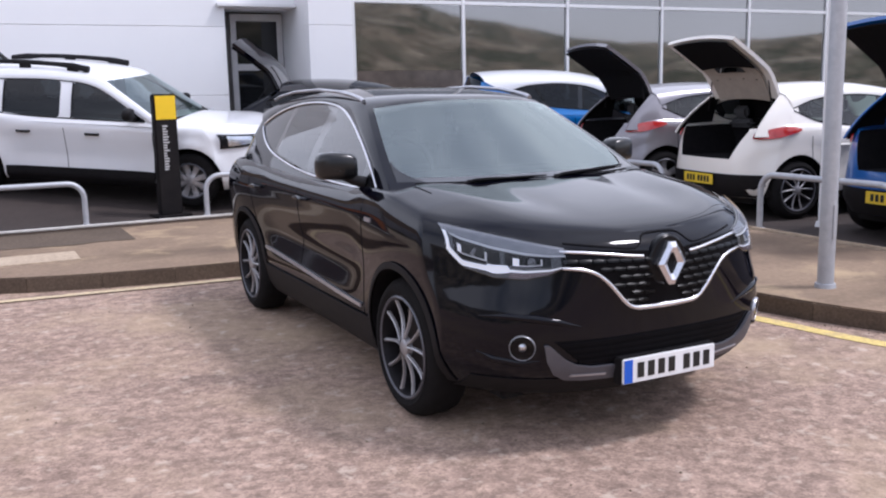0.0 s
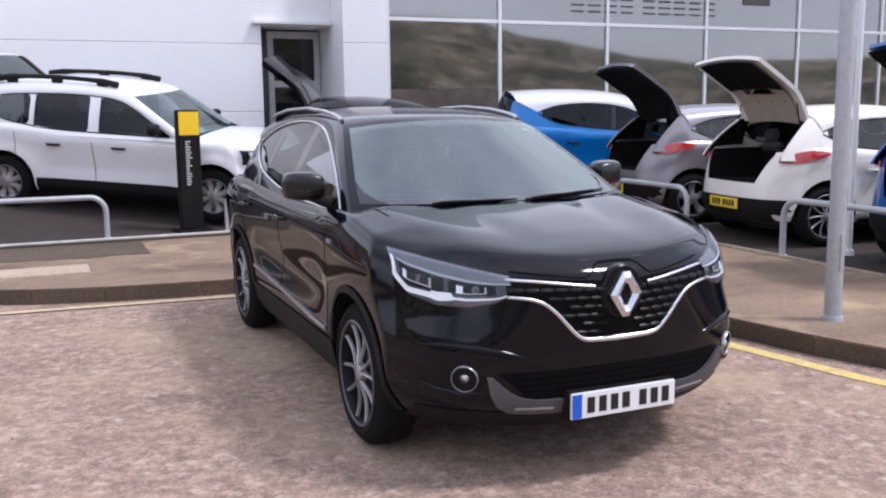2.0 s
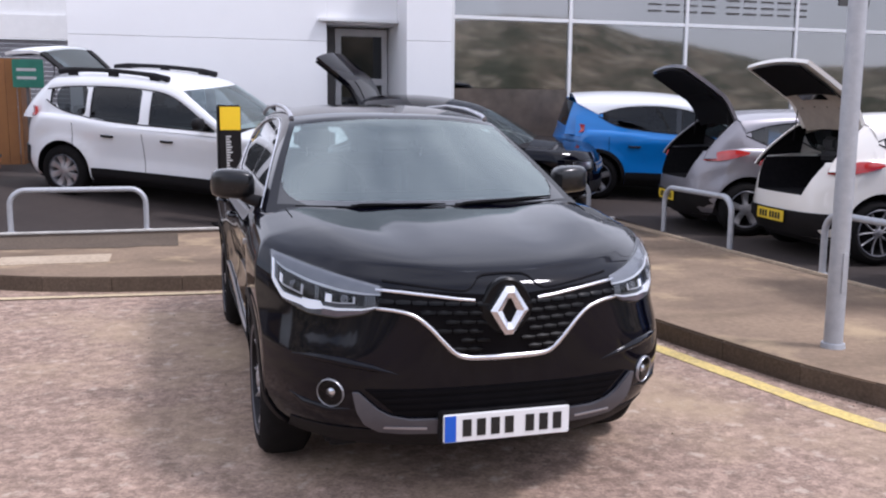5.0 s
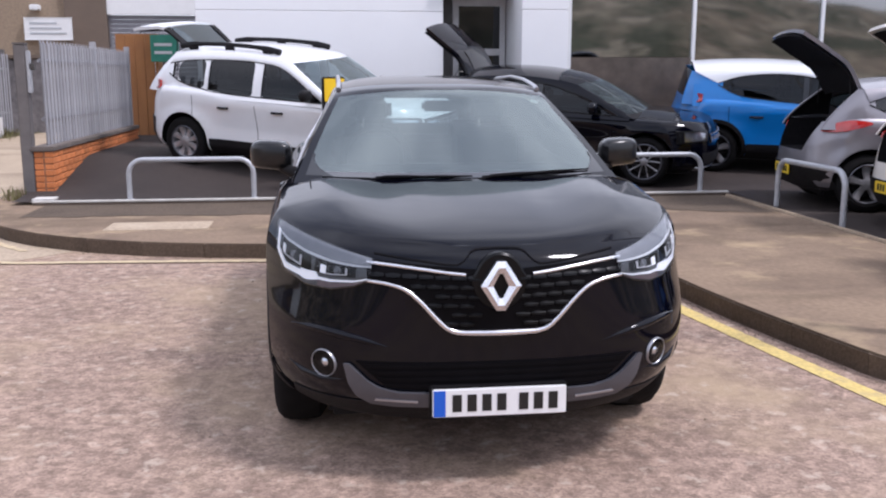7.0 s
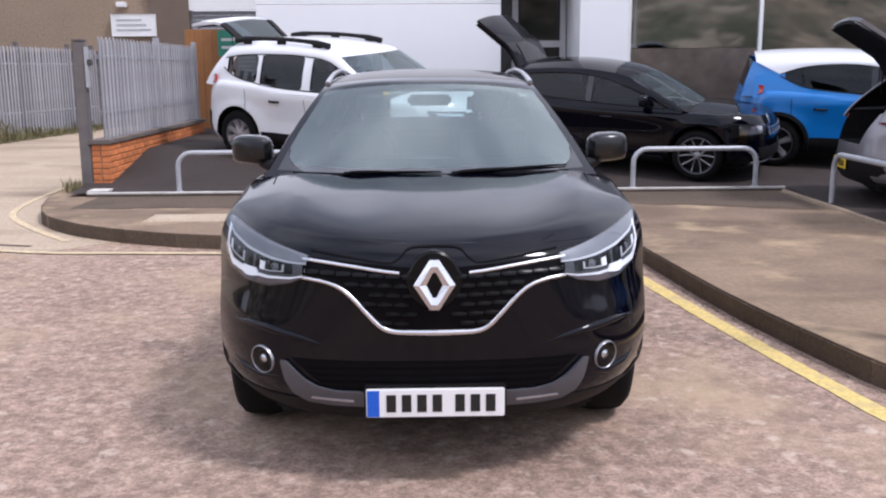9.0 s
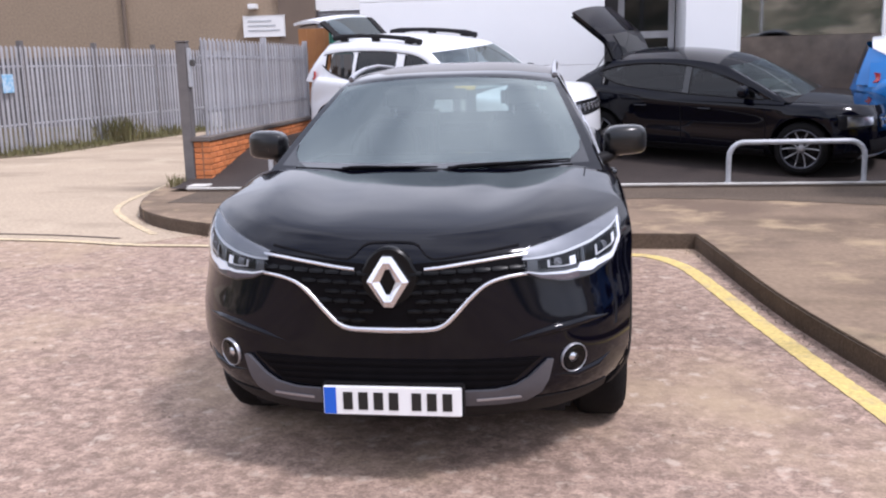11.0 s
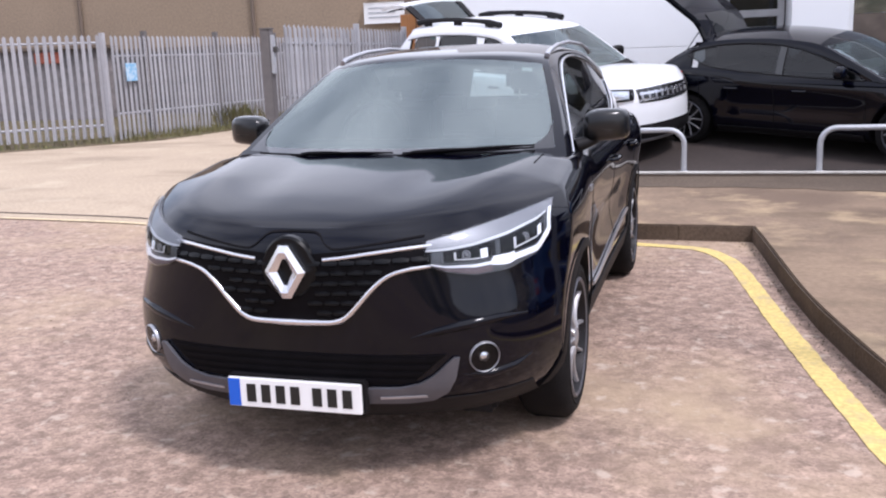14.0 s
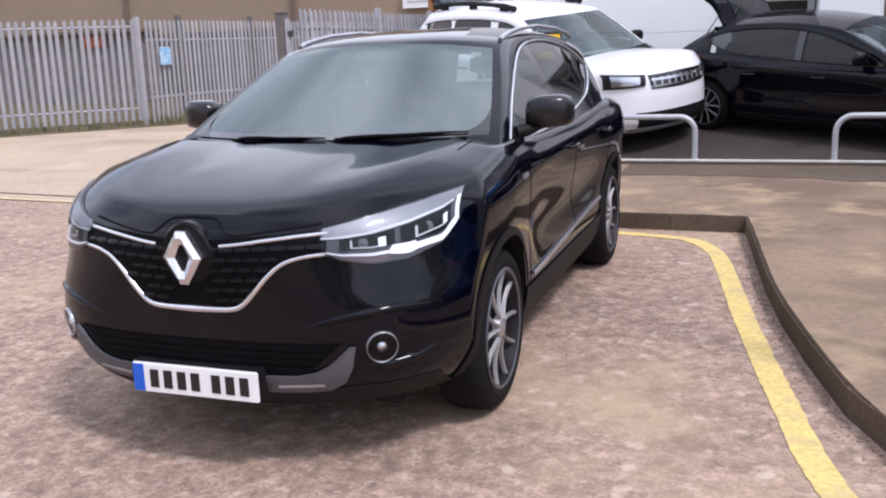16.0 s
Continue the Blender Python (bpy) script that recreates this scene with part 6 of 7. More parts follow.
# ---- parked cars ----
# cabin lines of two kinds of car, along and up: head of the side glass, its foot, the gutter and the ridge of the roof
TALL = dict(
    L=4.31, H=1.605, belt=1.04,
    top=[(1.36, 1.05), (1.5, 1.13), (1.65, 1.22), (1.8, 1.305), (1.95, 1.372), (2.1, 1.412), (2.3, 1.432), (2.6, 1.442), (2.9, 1.437), (3.2, 1.424), (3.5, 1.40), (3.78, 1.355)],
    foot=[(1.36, 1.04), (2.3, 1.045), (3.1, 1.065), (3.18, 1.085), (3.4, 1.11), (3.62, 1.16), (3.78, 1.24)],
    gutter=[(1.14, 1.02), (1.29, 1.10), (1.44, 1.19), (1.59, 1.28), (1.75, 1.37), (1.9, 1.452), (2.07, 1.50), (2.4, 1.525), (2.8, 1.535), (3.2, 1.53), (3.7, 1.512), (4.0, 1.49)],
    ridge=[(0.97, 1.02), (1.10, 1.10), (1.24, 1.19), (1.38, 1.28), (1.53, 1.37), (1.70, 1.475), (1.92, 1.548), (2.3, 1.59), (2.8, 1.605), (3.2, 1.602), (3.7, 1.585), (4.05, 1.56)],
    panes=[("front_window", 1.36, 2.26), ("back_window", 2.40, 3.10), ("quarter_window", 3.17, 3.62)],
)
LOW = dict(
    L=4.06, H=1.445, belt=0.915,
    top=[(1.28, 0.925), (1.42, 1.0), (1.58, 1.075), (1.74, 1.14), (1.9, 1.196), (2.05, 1.242), (2.25, 1.275), (2.5, 1.293), (2.75, 1.29), (3.0, 1.27), (3.2, 1.235), (3.42, 1.165)],
    foot=[(1.28, 0.915), (2.2, 0.945), (2.8, 0.985), (3.1, 1.02), (3.42, 1.145)],
    gutter=[(1.0, 0.89), (1.15, 0.965), (1.30, 1.045), (1.46, 1.125), (1.62, 1.203), (1.8, 1.285), (1.98, 1.325), (2.3, 1.355), (2.6, 1.36), (2.95, 1.352), (3.35, 1.33), (3.65, 1.305)],
    ridge=[(0.84, 0.89), (0.97, 0.965), (1.11, 1.045), (1.26, 1.125), (1.42, 1.208), (1.62, 1.30), (1.85, 1.375), (2.2, 1.425), (2.6, 1.445), (2.95, 1.442), (3.35, 1.425), (3.68, 1.395)],
    panes=[("front_window", 1.28, 2.20), ("back_window", 2.28, 3.42)],
)


def parked_cabin(ob, paint, roof, tall, L, hw, H, belt, glass, tail, open_gate, floating=False):
    """Windscreen, roof, pillars and side glass of a parked car; tail is where the roof ends."""
    kind = TALL if tall and not floating else LOW
    sy, sz = L / kind["L"], (H - belt) / (kind["H"] - kind["belt"])
    end = kind["ridge"][-1][0] * sy

    def fitted(pts, pull=False):
        out = []
        for y, z in pts:
            y = y * sy
            if pull and y > 2.4 * sy:
                y = 2.4 * sy + (y - 2.4 * sy) * (tail - 2.4 * sy) / (end - 2.4 * sy)
            out.append((y, belt + (z - kind["belt"]) * sz))
        return out

    top, foot, gut, rid = fitted(kind["top"]), table(fitted(kind["foot"])), smooth_line(fitted(kind["gutter"], True), 3), smooth_line(fitted(kind["ridge"], True), 3)
    top_z = table(top)
    top_f = smooth_line(top, 3)
    thin = table([(0.8 * sy, 0.985), (1.6 * sy, 1.0), (3.0 * sy, 1.0), (3.7 * sy, 0.96), (L, 0.91)])

    def wide(y, z):
        g = (z - belt) / (H - belt)
        return hw * (0.945 - (0.23 if tall else 0.27) * g + 0.03 * math.sin(math.pi * max(0.0, min(1.0, g)))) * thin(y)

    def on(y, z, s, out=0.0):
        return Vector((s * (wide(y, z) + out), y, z))

    def row(k, fs):
        (ye, ze), (yc, zc) = gut[k], rid[k]
        xe = wide(ye, ze)
        return [Vector((xe * f, yc + (ye - yc) * abs(f) ** 2.2, zc + (ze - zc) * abs(f) ** 2.6)) for f in fs]

    head, n = 15, len(rid)
    part("windscreen", skin([row(k, spread(-0.95, 0.95, 16)) for k in range(2, head + 1)], (0, -1, 1)), "parked_screen", ob)
    part("scuttle", skin([row(k, spread(-1, 1, 16)) for k in range(0, 3)], (0, -1, 1)), "black_plastic", ob)
    part("roof", skin([row(k, [-1.0] + spread(-0.97, 0.97, 16) + [1.0]) for k in range(head, n)], (0, 0, 1)), roof or paint, ob, "white roof panel" if roof else "")
    for s in (-1, 1):
        part("screen_pillar", skin([row(k, [s * f for f in spread(0.95, 1.0, 2)]) for k in range(2, head + 1)], (0, -1, 1)), "gloss_black" if roof else paint, ob)
        band = [[on(a[0] + (b[0] - a[0]) * f, a[1] + (b[1] - a[1]) * f, s, 0.012 * math.sin(math.pi * f)) for a, b in zip(top_f, gut)] for f in spread(0, 1, 5)]
        part("side_pillar", skin(band, (s, 0, 0.3)), roof or paint, ob)
        last = tail - 0.02 if open_gate else L - 0.30
        part("belt_panel", skin([[on(y, belt - 0.05 + (foot(y) - belt + 0.05) * f, s, 0.012 * (1 - f)) for y in spread(1.05 * sy, last, 30)] for f in spread(0, 1, 4)], (s, 0, 0)), paint, ob)
        spans = [(nm, y0 * sy, y1 * sy) for nm, y0, y1 in kind["panes"]]
        for (nm, y0, y1), nxt in zip(spans, spans[1:] + [None]):
            rim, big = 0.006, (0.075 if nm == "quarter_window" else 0.05) if tall and not floating else 0.012

            def bite(y):
                """How far the rounded corners of the pane stand off its straight head and foot."""
                d = min(y - y0, y1 - y) if y0 > top[0][0] + 0.1 else y1 - y
                d = max(0.0, min(big, d))
                return min(big - math.sqrt(max(0.0, big * big - (big - d) ** 2)), 0.42 * (top_z(y) - foot(y)))

            ys = [y0 + (y1 - y0) * f for f in (0, 0.01, 0.025, 0.05, 0.08, 0.12, 0.2, 0.35, 0.5, 0.65, 0.8, 0.88, 0.92, 0.95, 0.975, 0.99, 1.0)]
            part(nm, skin([[on(y, foot(y) + bite(y) + (top_z(y) - foot(y) - 2 * bite(y)) * f, s, -0.003) for y in ys] for f in spread(0, 1, 5)], (s, 0, 0)), glass, ob)
            edge = paint if tall and not floating else "gloss_black"
            part("window_corner", skin([[on(y, top_z(y) - bite(y) * f, s, -0.001) for y in ys] for f in (0, 1)], (s, 0, 0)), edge, ob)
            part("window_corner", skin([[on(y, foot(y) + bite(y) * f, s, -0.001) for y in ys] for f in (0, 1)], (s, 0, 0)), edge, ob)
            if nxt:
                part("door_pillar", skin([[on(y, foot(y) + (top_z(y) - foot(y)) * f, s, 0.0) for y in spread(y1, nxt[1], 3)] for f in spread(0, 1, 5)], (s, 0, 0)), paint if tall and not floating else "gloss_black", ob)
                part("window_seal", tube(bmesh.new(), [on(y1 - 0.004, foot(y1) + (top_z(y1) - foot(y1)) * f, s, 0.001) for f in spread(0, 1, 5)], 0.008, 5), "black_plastic", ob)
        part("window_seal", tube(bmesh.new(), [on(y, z + 0.002, s, 0.002) for y, z in top_f], 0.007, 5), "black_plastic", ob)
        part("window_seal", tube(bmesh.new(), [on(y, foot(y) - 0.002, s, 0.002) for y in spread(top[0][0], top[-1][0], 24)], 0.008, 5), "black_plastic", ob)
        # quarter behind the side glass, back to the tail opening
        y0 = top[-1][0] - 0.06
        rows = []
        for f in spread(0, 1, 8):
            zb, zt2 = belt - 0.03, gut[-1][1]
            line = []
            for g in spread(0, 1, 8):
                z = zb + (zt2 - zb) * f
                y_end = (L - 0.16) + (tail - L + 0.16) * f ** 1.3
                y = y0 + (y_end - y0) * g
                line.append(on(y, z, s, 0.001 - 0.05 * g**4))
            rows.append(line)
        part("rear_pillar", skin(rows, (s, 0, 0)), paint, ob)
        part("tail_edge", tube(bmesh.new(), [r[-1] - Vector((s * 0.008, 0, 0)) for r in rows], 0.012, 8), paint, ob)
        if open_gate:
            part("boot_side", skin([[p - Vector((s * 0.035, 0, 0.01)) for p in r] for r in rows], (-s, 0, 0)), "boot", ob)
    back = []
    for g in spread(0, 1, 8):
        y, z = (L - 0.16) + (tail - L + 0.16) * g**1.3, belt - 0.03 + (gut[-1][1] + 0.03 - belt) * g
        back.append([Vector(((wide(y, z) - 0.049) * f, y + 0.07 * (1 - f * f), z + 0.03 * g * (1 - f * f))) for f in spread(-1, 1, 12)])
    if not open_gate:
        part("rear_panel", skin(back[:3], (0, 1, 0.2)), paint, ob)
        part("rear_window", skin(back[2:], (0, 1, 0.2)), glass, ob)
    else:
        part("roof_edge", tube(bmesh.new(), [p - Vector((0, 0.01, 0.02)) for p in row(n - 1, spread(-0.97, 0.97, 12))], 0.014, 8), roof or paint, ob)


def parked_car(name, label, group, m, paint, L, W, H, wb, fo, r, roof=None, rails=False, open_gate=False, suv_like=False, rim="five", gate_trim="boot", plate=True, cladding=False, belt=None, glass="parked_glass", hinge_in=0.62):
    """A simpler car: front at y = 0, length L, wheels at fo and fo + wb. Its glass is dark."""
    ob = thing(name, label, "car", group, m)
    hw = W / 2
    bz = belt or 0.63 * H
    gc = 0.20 if suv_like else 0.17
    hood = 0.60 * H if not suv_like else 0.62 * H

    def wings(y, z):
        """Flared arches, a shoulder line and a hollow along the doors."""
        d = 0.0
        for yc in (fo, fo + wb):
            rad = math.hypot(y - yc, z - r)
            d += (0.040 if suv_like and not roof else 0.022) * gauss(rad, r + 0.07, 0.075)
        mid = 1 / (1 + math.exp(-(y - fo - 0.5) / 0.06)) / (1 + math.exp((y - fo - wb + 0.5) / 0.06))
        return d + mid * (0.010 * gauss(z, bz - 0.10, 0.05) - 0.020 * gauss(z, gc + 0.36, 0.11))

    sh = Shell(
        zb=table([(0, gc + 0.02), (L, gc + 0.06)]),
        zt=table([(0, hood - 0.06), (0.4, hood), (1.0, bz - 0.04), (0.5 * L, bz), (0.85 * L, bz + (0.05 if suv_like else 0.09)), (L, bz + 0.02)]),
        w=table([(0, hw * 0.87), (0.1, hw * 0.945), (0.35, hw * 0.96), (0.6, hw * 0.965), (0.8, hw * 0.985), (0.9, hw * 0.98), (0.96, hw * 0.965), (1, hw * 0.935)]),
        yf=table([(0, 0.14), (0.2, 0.0), (0.5, 0.0), (0.8, 0.03), (1, 0.12)]),
        yr=table([(0, L - 0.08), (0.25, L), (0.6, L - 0.02), (1, L - 0.10)]),
        fa=table([(0, 0.15), (1, 0.25)]),
        fb=table([(0, 0.3), (1, 0.32)]),
        ra=table([(0, 0.08), (1, 0.12)]),
        rb=table([(0, 0.22), (1, 0.26)]),
        wy=table([(0, 0.98), (fo, 1.0), (L * 0.5, 0.985), (fo + wb, 1.0), (L, 0.95)]),
        ys=[k / 44 for k in range(1, 44)],
        levels=[0, 0.06, 0.12, 0.18, 0.25, 0.32, 0.39, 0.46, 0.53, 0.6, 0.66, 0.72, 0.77, 0.82, 0.87, 0.91, 0.95, 0.98, 1.0],
        nf=14,
        push=wings,
    )
    hz = table([(0.1, hood - 0.05), (0.4, hood + 0.03), (1.0, bz + 0.03), (L, bz + 0.03)])
    cut = [disc(s * hw * 0.6, s * hw * 1.3, y, r + 0.01, r + 0.055, 32) for s in (-1, 1) for y in (fo, fo + wb)]
    if open_gate:
        op = bmesh.new()
        prism(op, [(-hw * 0.50, gc + 0.47), (hw * 0.50, gc + 0.47), (hw * 0.66, bz + 0.02), (hw * 0.66, H * 1.2), (-hw * 0.66, H * 1.2), (-hw * 0.66, bz + 0.02)], 0.0, 1.25)
        for v in op.verts:
            v.co = Vector((v.co.x, L - 0.85 + v.co.z, v.co.y))
        bmesh.ops.recalc_face_normals(op, faces=op.faces[:])
        cut.append(op)
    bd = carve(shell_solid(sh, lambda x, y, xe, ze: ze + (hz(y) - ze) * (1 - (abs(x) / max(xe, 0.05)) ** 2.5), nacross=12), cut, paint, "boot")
    bd.name, bd.parent = "body", ob
    ws0, ws1 = fo + 0.28 * 1.0, fo + 1.15
    parked_cabin(ob, paint, roof, suv_like, L, hw, H, bz, glass, L - hinge_in + 0.05 if open_gate else L - 0.28, open_gate, floating=bool(roof))
    part("cabin_lining", boxed((-hw * 0.78, ws0 + 0.25, bz - 0.05), (hw * 0.78, L - (0.95 if open_gate else 0.35), bz + 0.055), 0.03), "cabin", ob)
    if open_gate:
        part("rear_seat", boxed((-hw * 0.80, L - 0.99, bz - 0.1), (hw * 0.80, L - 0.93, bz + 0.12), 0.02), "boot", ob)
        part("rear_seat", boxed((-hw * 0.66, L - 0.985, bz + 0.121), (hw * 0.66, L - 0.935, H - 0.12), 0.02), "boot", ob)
    part("dashboard", boxed((-hw * 0.76, ws0 + 0.22, bz), (hw * 0.76, ws0 + 0.62, bz + 0.09), 0.03), "cabin", ob)
    for s in (-1, 1):
        for y, top in ((fo + 1.55, 0.35), (fo + 2.35, 0.27)):
            st = part("seat_back", boxed((s * 0.34 - 0.2, y, bz + 0.02), (s * 0.34 + 0.2, y + 0.12, bz + top - 0.15), 0.04), "seat", ob)
            part("headrest", boxed((s * 0.34 - 0.12, y + 0.03, bz + top - 0.14), (s * 0.34 + 0.12, y + 0.11, min(H - 0.12, bz + top)), 0.03), "seat", st)
    for s in (-1, 1):
        Sd = lambda y, z: sh.side(y, z, s)
        for y0 in (fo + 0.42, fo + 0.42 + 0.36 * wb + 0.12, fo + wb - 0.18):
            ln = [(y0 + 0.05 * (z - 0.4), z) for z in [gc + 0.12 + (bz - gc - 0.16) * k / 8 for k in range(9)]]
            part("door_seam", ribbon([[Sd(y - 0.004, z) for y, z in ln], [Sd(y + 0.004, z) for y, z in ln]], 0.001, 0.001, (s, 0, 0)), "boot", ob)
        for y in (fo + 1.18, fo + 2.02):
            p = Sd(y, bz - (0.17 if cladding else 0.14))
            part("door_handle", tube(bmesh.new(), [p + Vector((0, -0.08, 0)), p + Vector((s * 0.03, -0.06, 0)), p + Vector((s * 0.03, 0.06, 0)), p + Vector((0, 0.08, 0))], 0.016, 6), "black_plastic" if cladding else paint, ob)
        part("sill_cladding", ribbon([[Sd(fo + 0.42 + (wb - 0.84) * k / 10, z) for k in range(11)] for z in spread(gc + 0.03, gc + (0.22 if cladding else 0.11), 6)], 0.006, 0.010, (s, 0, 0)), "black_plastic", ob)
        if cladding and roof:
            for yc in (fo, fo + wb):
                rows = [[Sd(yc + rr * math.cos(a), max(gc + 0.04, r + 0.01 + rr * math.sin(a))) + Vector((s * 0.012, 0, 0)) for a in [math.radians(-14 + 208 * k / 24) for k in range(25)]] for rr in (r + 0.05, r + 0.10)]
                part("arch_trim", ribbon(rows, 0, 0.006, (s, 0, 0)), "black_plastic", ob)
        mz = bz + 0.10
        mir = new("door_mirror")
        mir.parent = ob
        bm = bmesh.new()
        bmesh.ops.create_uvsphere(bm, u_segments=16, v_segments=10, radius=1)
        for v in bm.verts:
            q = Vector([math.copysign(abs(c) ** 0.7, c) for c in v.co])
            v.co = Vector((s * (hw + 0.09) + 0.105 * q.x, fo + 0.68 + 0.06 * q.y, mz + 0.072 * q.z))
        part("mirror_shell", bm, "black_plastic" if cladding else paint, mir)
        part("mirror_foot", tube(bmesh.new(), [(s * (hw - 0.1), fo + 0.66, bz), (s * (hw + 0.05), fo + 0.68, mz)], 0.03, 6), "black_plastic", mir)
        for y in (fo, fo + wb):
            wheel(ob, s * (hw - 0.115), y, r, s, r - 0.085 if rim == "big" else r - 0.122 if rim == "steel" else r - 0.10, 0.2, "twin" if rim == "big" else "steel" if rim == "steel" else "five", 5 if rim != "steel" else 8)
        # lamps
        hl = new("headlight")
        hl.parent = ob
        part("housing", ribbon(between(lambda x, z: sh.front(x, z), [(s * hw * 0.93, hood - 0.10), (s * hw * 0.55, hood - 0.12)], [(s * hw * 0.93, hood - 0.27), (s * hw * 0.58, hood - 0.24)], 10, 4), 0.002, 0.006, (s * 0.4, -1, 0)), "alloy_dark", hl)
        part("reflector", ribbon(between(lambda x, z: sh.front(x, z), [(s * hw * 0.88, hood - 0.12), (s * hw * 0.62, hood - 0.14)], [(s * hw * 0.88, hood - 0.24), (s * hw * 0.64, hood - 0.22)], 8, 3), 0.008, 0.004, (s * 0.4, -1, 0)), "chrome", hl)
        part("lens", ribbon(between(lambda x, z: sh.front(x, z), [(s * hw * 0.93, hood - 0.10), (s * hw * 0.55, hood - 0.12)], [(s * hw * 0.93, hood - 0.27), (s * hw * 0.58, hood - 0.24)], 10, 4), 0.018, 0, (s * 0.4, -1, 0)), "lens", hl)
        z0 = bz - 0.17
        keys = [("r", 0.70), ("r", 0.78), ("r", 0.86), ("r", 0.93), ("r", 0.975), ("r", 1.0), ("s", 0.97), ("s", 0.94), ("s", 0.915)]
        tall = [0.5, 0.8, 1.0, 1.0, 0.95, 0.9, 0.75, 0.5, 0.15]
        if suv_like:
            keys, tall, z0 = keys[1:5], [0.7, 1.0, 1.0, 0.8], bz - 0.08
        else:
            keys, tall = keys[1:8], [0.5, 0.8, 1.0, 1.0, 0.9, 0.6, 0.15]
        lamp = []
        for f in (0, 0.33, 0.67, 1.0):
            row = []
            for key, h in zip(keys, tall):
                p = sh.point(key, (z0 + 0.085 + (0.05 if not suv_like else 0.07) * h * (2 * f - 1) + 0.01 * keys.index(key) * 0.5 - gc) / (bz - gc))
                row.append(Vector((s * p.x, p.y, p.z)))
            lamp.append(row)
        part("tail_lamp", ribbon(lamp, 0.012, 0.016, (s * 0.7, 1, 0)), "red_lamp", ob, "red tail lamp")
    # front grille and bumper
    part("grille", ribbon(between(lambda x, z: sh.front(x, z), [(-hw * 0.52, hood - 0.13), (0, hood - 0.12), (hw * 0.52, hood - 0.13)], [(-hw * 0.5, hood - 0.28), (0, hood - 0.29), (hw * 0.5, hood - 0.28)], 16, 3), 0.002, 0.006), "gloss_black", ob)
    for k in range(9):
        x = hw * 0.46 * (k - 4) / 4
        part("grille_tooth", ribbon(between(lambda x, z: sh.front(x, z), [(x - 0.02, hood - 0.16), (x + 0.02, hood - 0.16)], [(x - 0.012, hood - 0.25), (x + 0.012, hood - 0.25)], 2, 2), 0.008, 0.008), "satin", ob)
    for k in range(2):
        z = hood - 0.17 - 0.07 * k
        part("grille_bar", ribbon(between(lambda x, z: sh.front(x, z), [(-hw * 0.5, z), (0, z), (hw * 0.5, z)], [(-hw * 0.5, z - 0.025), (0, z - 0.025), (hw * 0.5, z - 0.025)], 16, 1), 0.008, 0.012), "chrome", ob)
    part("lower_grille", ribbon(between(lambda x, z: sh.front(x, z), [(-hw * 0.7, gc + 0.27), (0, gc + 0.27), (hw * 0.7, gc + 0.27)], [(-hw * 0.66, gc + 0.10), (0, gc + 0.09), (hw * 0.66, gc + 0.10)], 16, 3), 0.002, 0.006), "black_plastic", ob)
    part("bumper_lip", ribbon(between(lambda x, z: sh.front(x, z), [(-hw * 0.75, gc + 0.095), (0, gc + 0.085), (hw * 0.75, gc + 0.095)], [(-hw * 0.7, gc + 0.05), (0, gc + 0.04), (hw * 0.7, gc + 0.05)], 16, 2), 0.004, 0.01), "satin", ob)
    part("rear_bumper", ribbon([[sh.rear(hw * f, z) for f in [-0.9 + 1.8 * k / 16 for k in range(17)]] for z in (gc + 0.07, gc + 0.2, gc + (0.31 if not suv_like else 0.42))], 0.003, 0.012, (0, 1, 0)), "black_plastic", ob)
    if plate:
        pz = gc + 0.24
        y = sh.rear(0, pz).y
        pl = new("number_plate")
        pl.parent = ob
        part("board", boxed((-0.26, y + 0.018, pz - 0.055), (0.26, y + 0.028, pz + 0.056), 0.003), "plate_yellow", pl, "yellow rear number plate")
        for k in range(7):
            x = -0.2 + 0.056 * k + (0.03 if k > 3 else 0)
            part("plate_bar", boxed((x, y + 0.0285, pz - 0.032), (x + 0.036, y + 0.031, pz + 0.034)), "ink", pl)
    if rails:
        for s in (-1, 1):
            p0, p1 = ws1 + 0.15, L - 0.62
            pts = [Vector((s * hw * 0.66, p0 + (p1 - p0) * k / 8, H - 0.045 + 0.055 * math.sin(math.pi * k / 8) ** 0.5)) for k in range(9)]
            rl = part("roof_rail", tube(bmesh.new(), pts, [0.04, 0.036, 0.028, 0.028, 0.028, 0.028, 0.028, 0.036, 0.04], 8), "black_plastic", ob, "black roof rail")
            for k in (1, 4, 7):
                part("rail_foot", boxed((pts[k].x - 0.02, pts[k].y - 0.07, H - 0.09), (pts[k].x + 0.02, pts[k].y + 0.07, pts[k].z), 0.01), "black_plastic", rl)
    if open_gate:
        gate = new("tailgate")
        gate.parent = ob
        tagged(gate, "raised tailgate")
        hinge = Vector((0, L - hinge_in + (0.0 if suv_like else 0.05), H - (0.06 if suv_like else 0.10)))
        tilt = radians(open_gate)
        # the pane part rises steeply from the hinge, the lower panel juts out at its end
        prof = [(-0.05, 0.0), (0.10, -0.008), (0.22, -0.02), (0.31, -0.045), (0.38, -0.085), (0.51, -0.165), (0.66, -0.26), (0.79, -0.345)] if gate_trim != "paint_white" else [(0.0, 0.0), (0.16, -0.012), (0.33, -0.024), (0.42, -0.04), (0.50, -0.09), (0.61, -0.20), (0.74, -0.33), (0.79, -0.40)]
        rows = []
        for a, b in prof:
            y = a * math.cos(tilt) - b * math.sin(tilt)
            z = a * math.sin(tilt) + b * math.cos(tilt)
            wd = hw * ((0.64 if gate_trim != "paint_white" else 0.56) + 0.04 * min(1, a / 0.5))
            rows.append([hinge + Vector((wd * f, y, z - 0.04 * f * f)) for f in [-1 + 2 * k / 10 for k in range(11)]])
        clear = gate_trim == "paint_white"
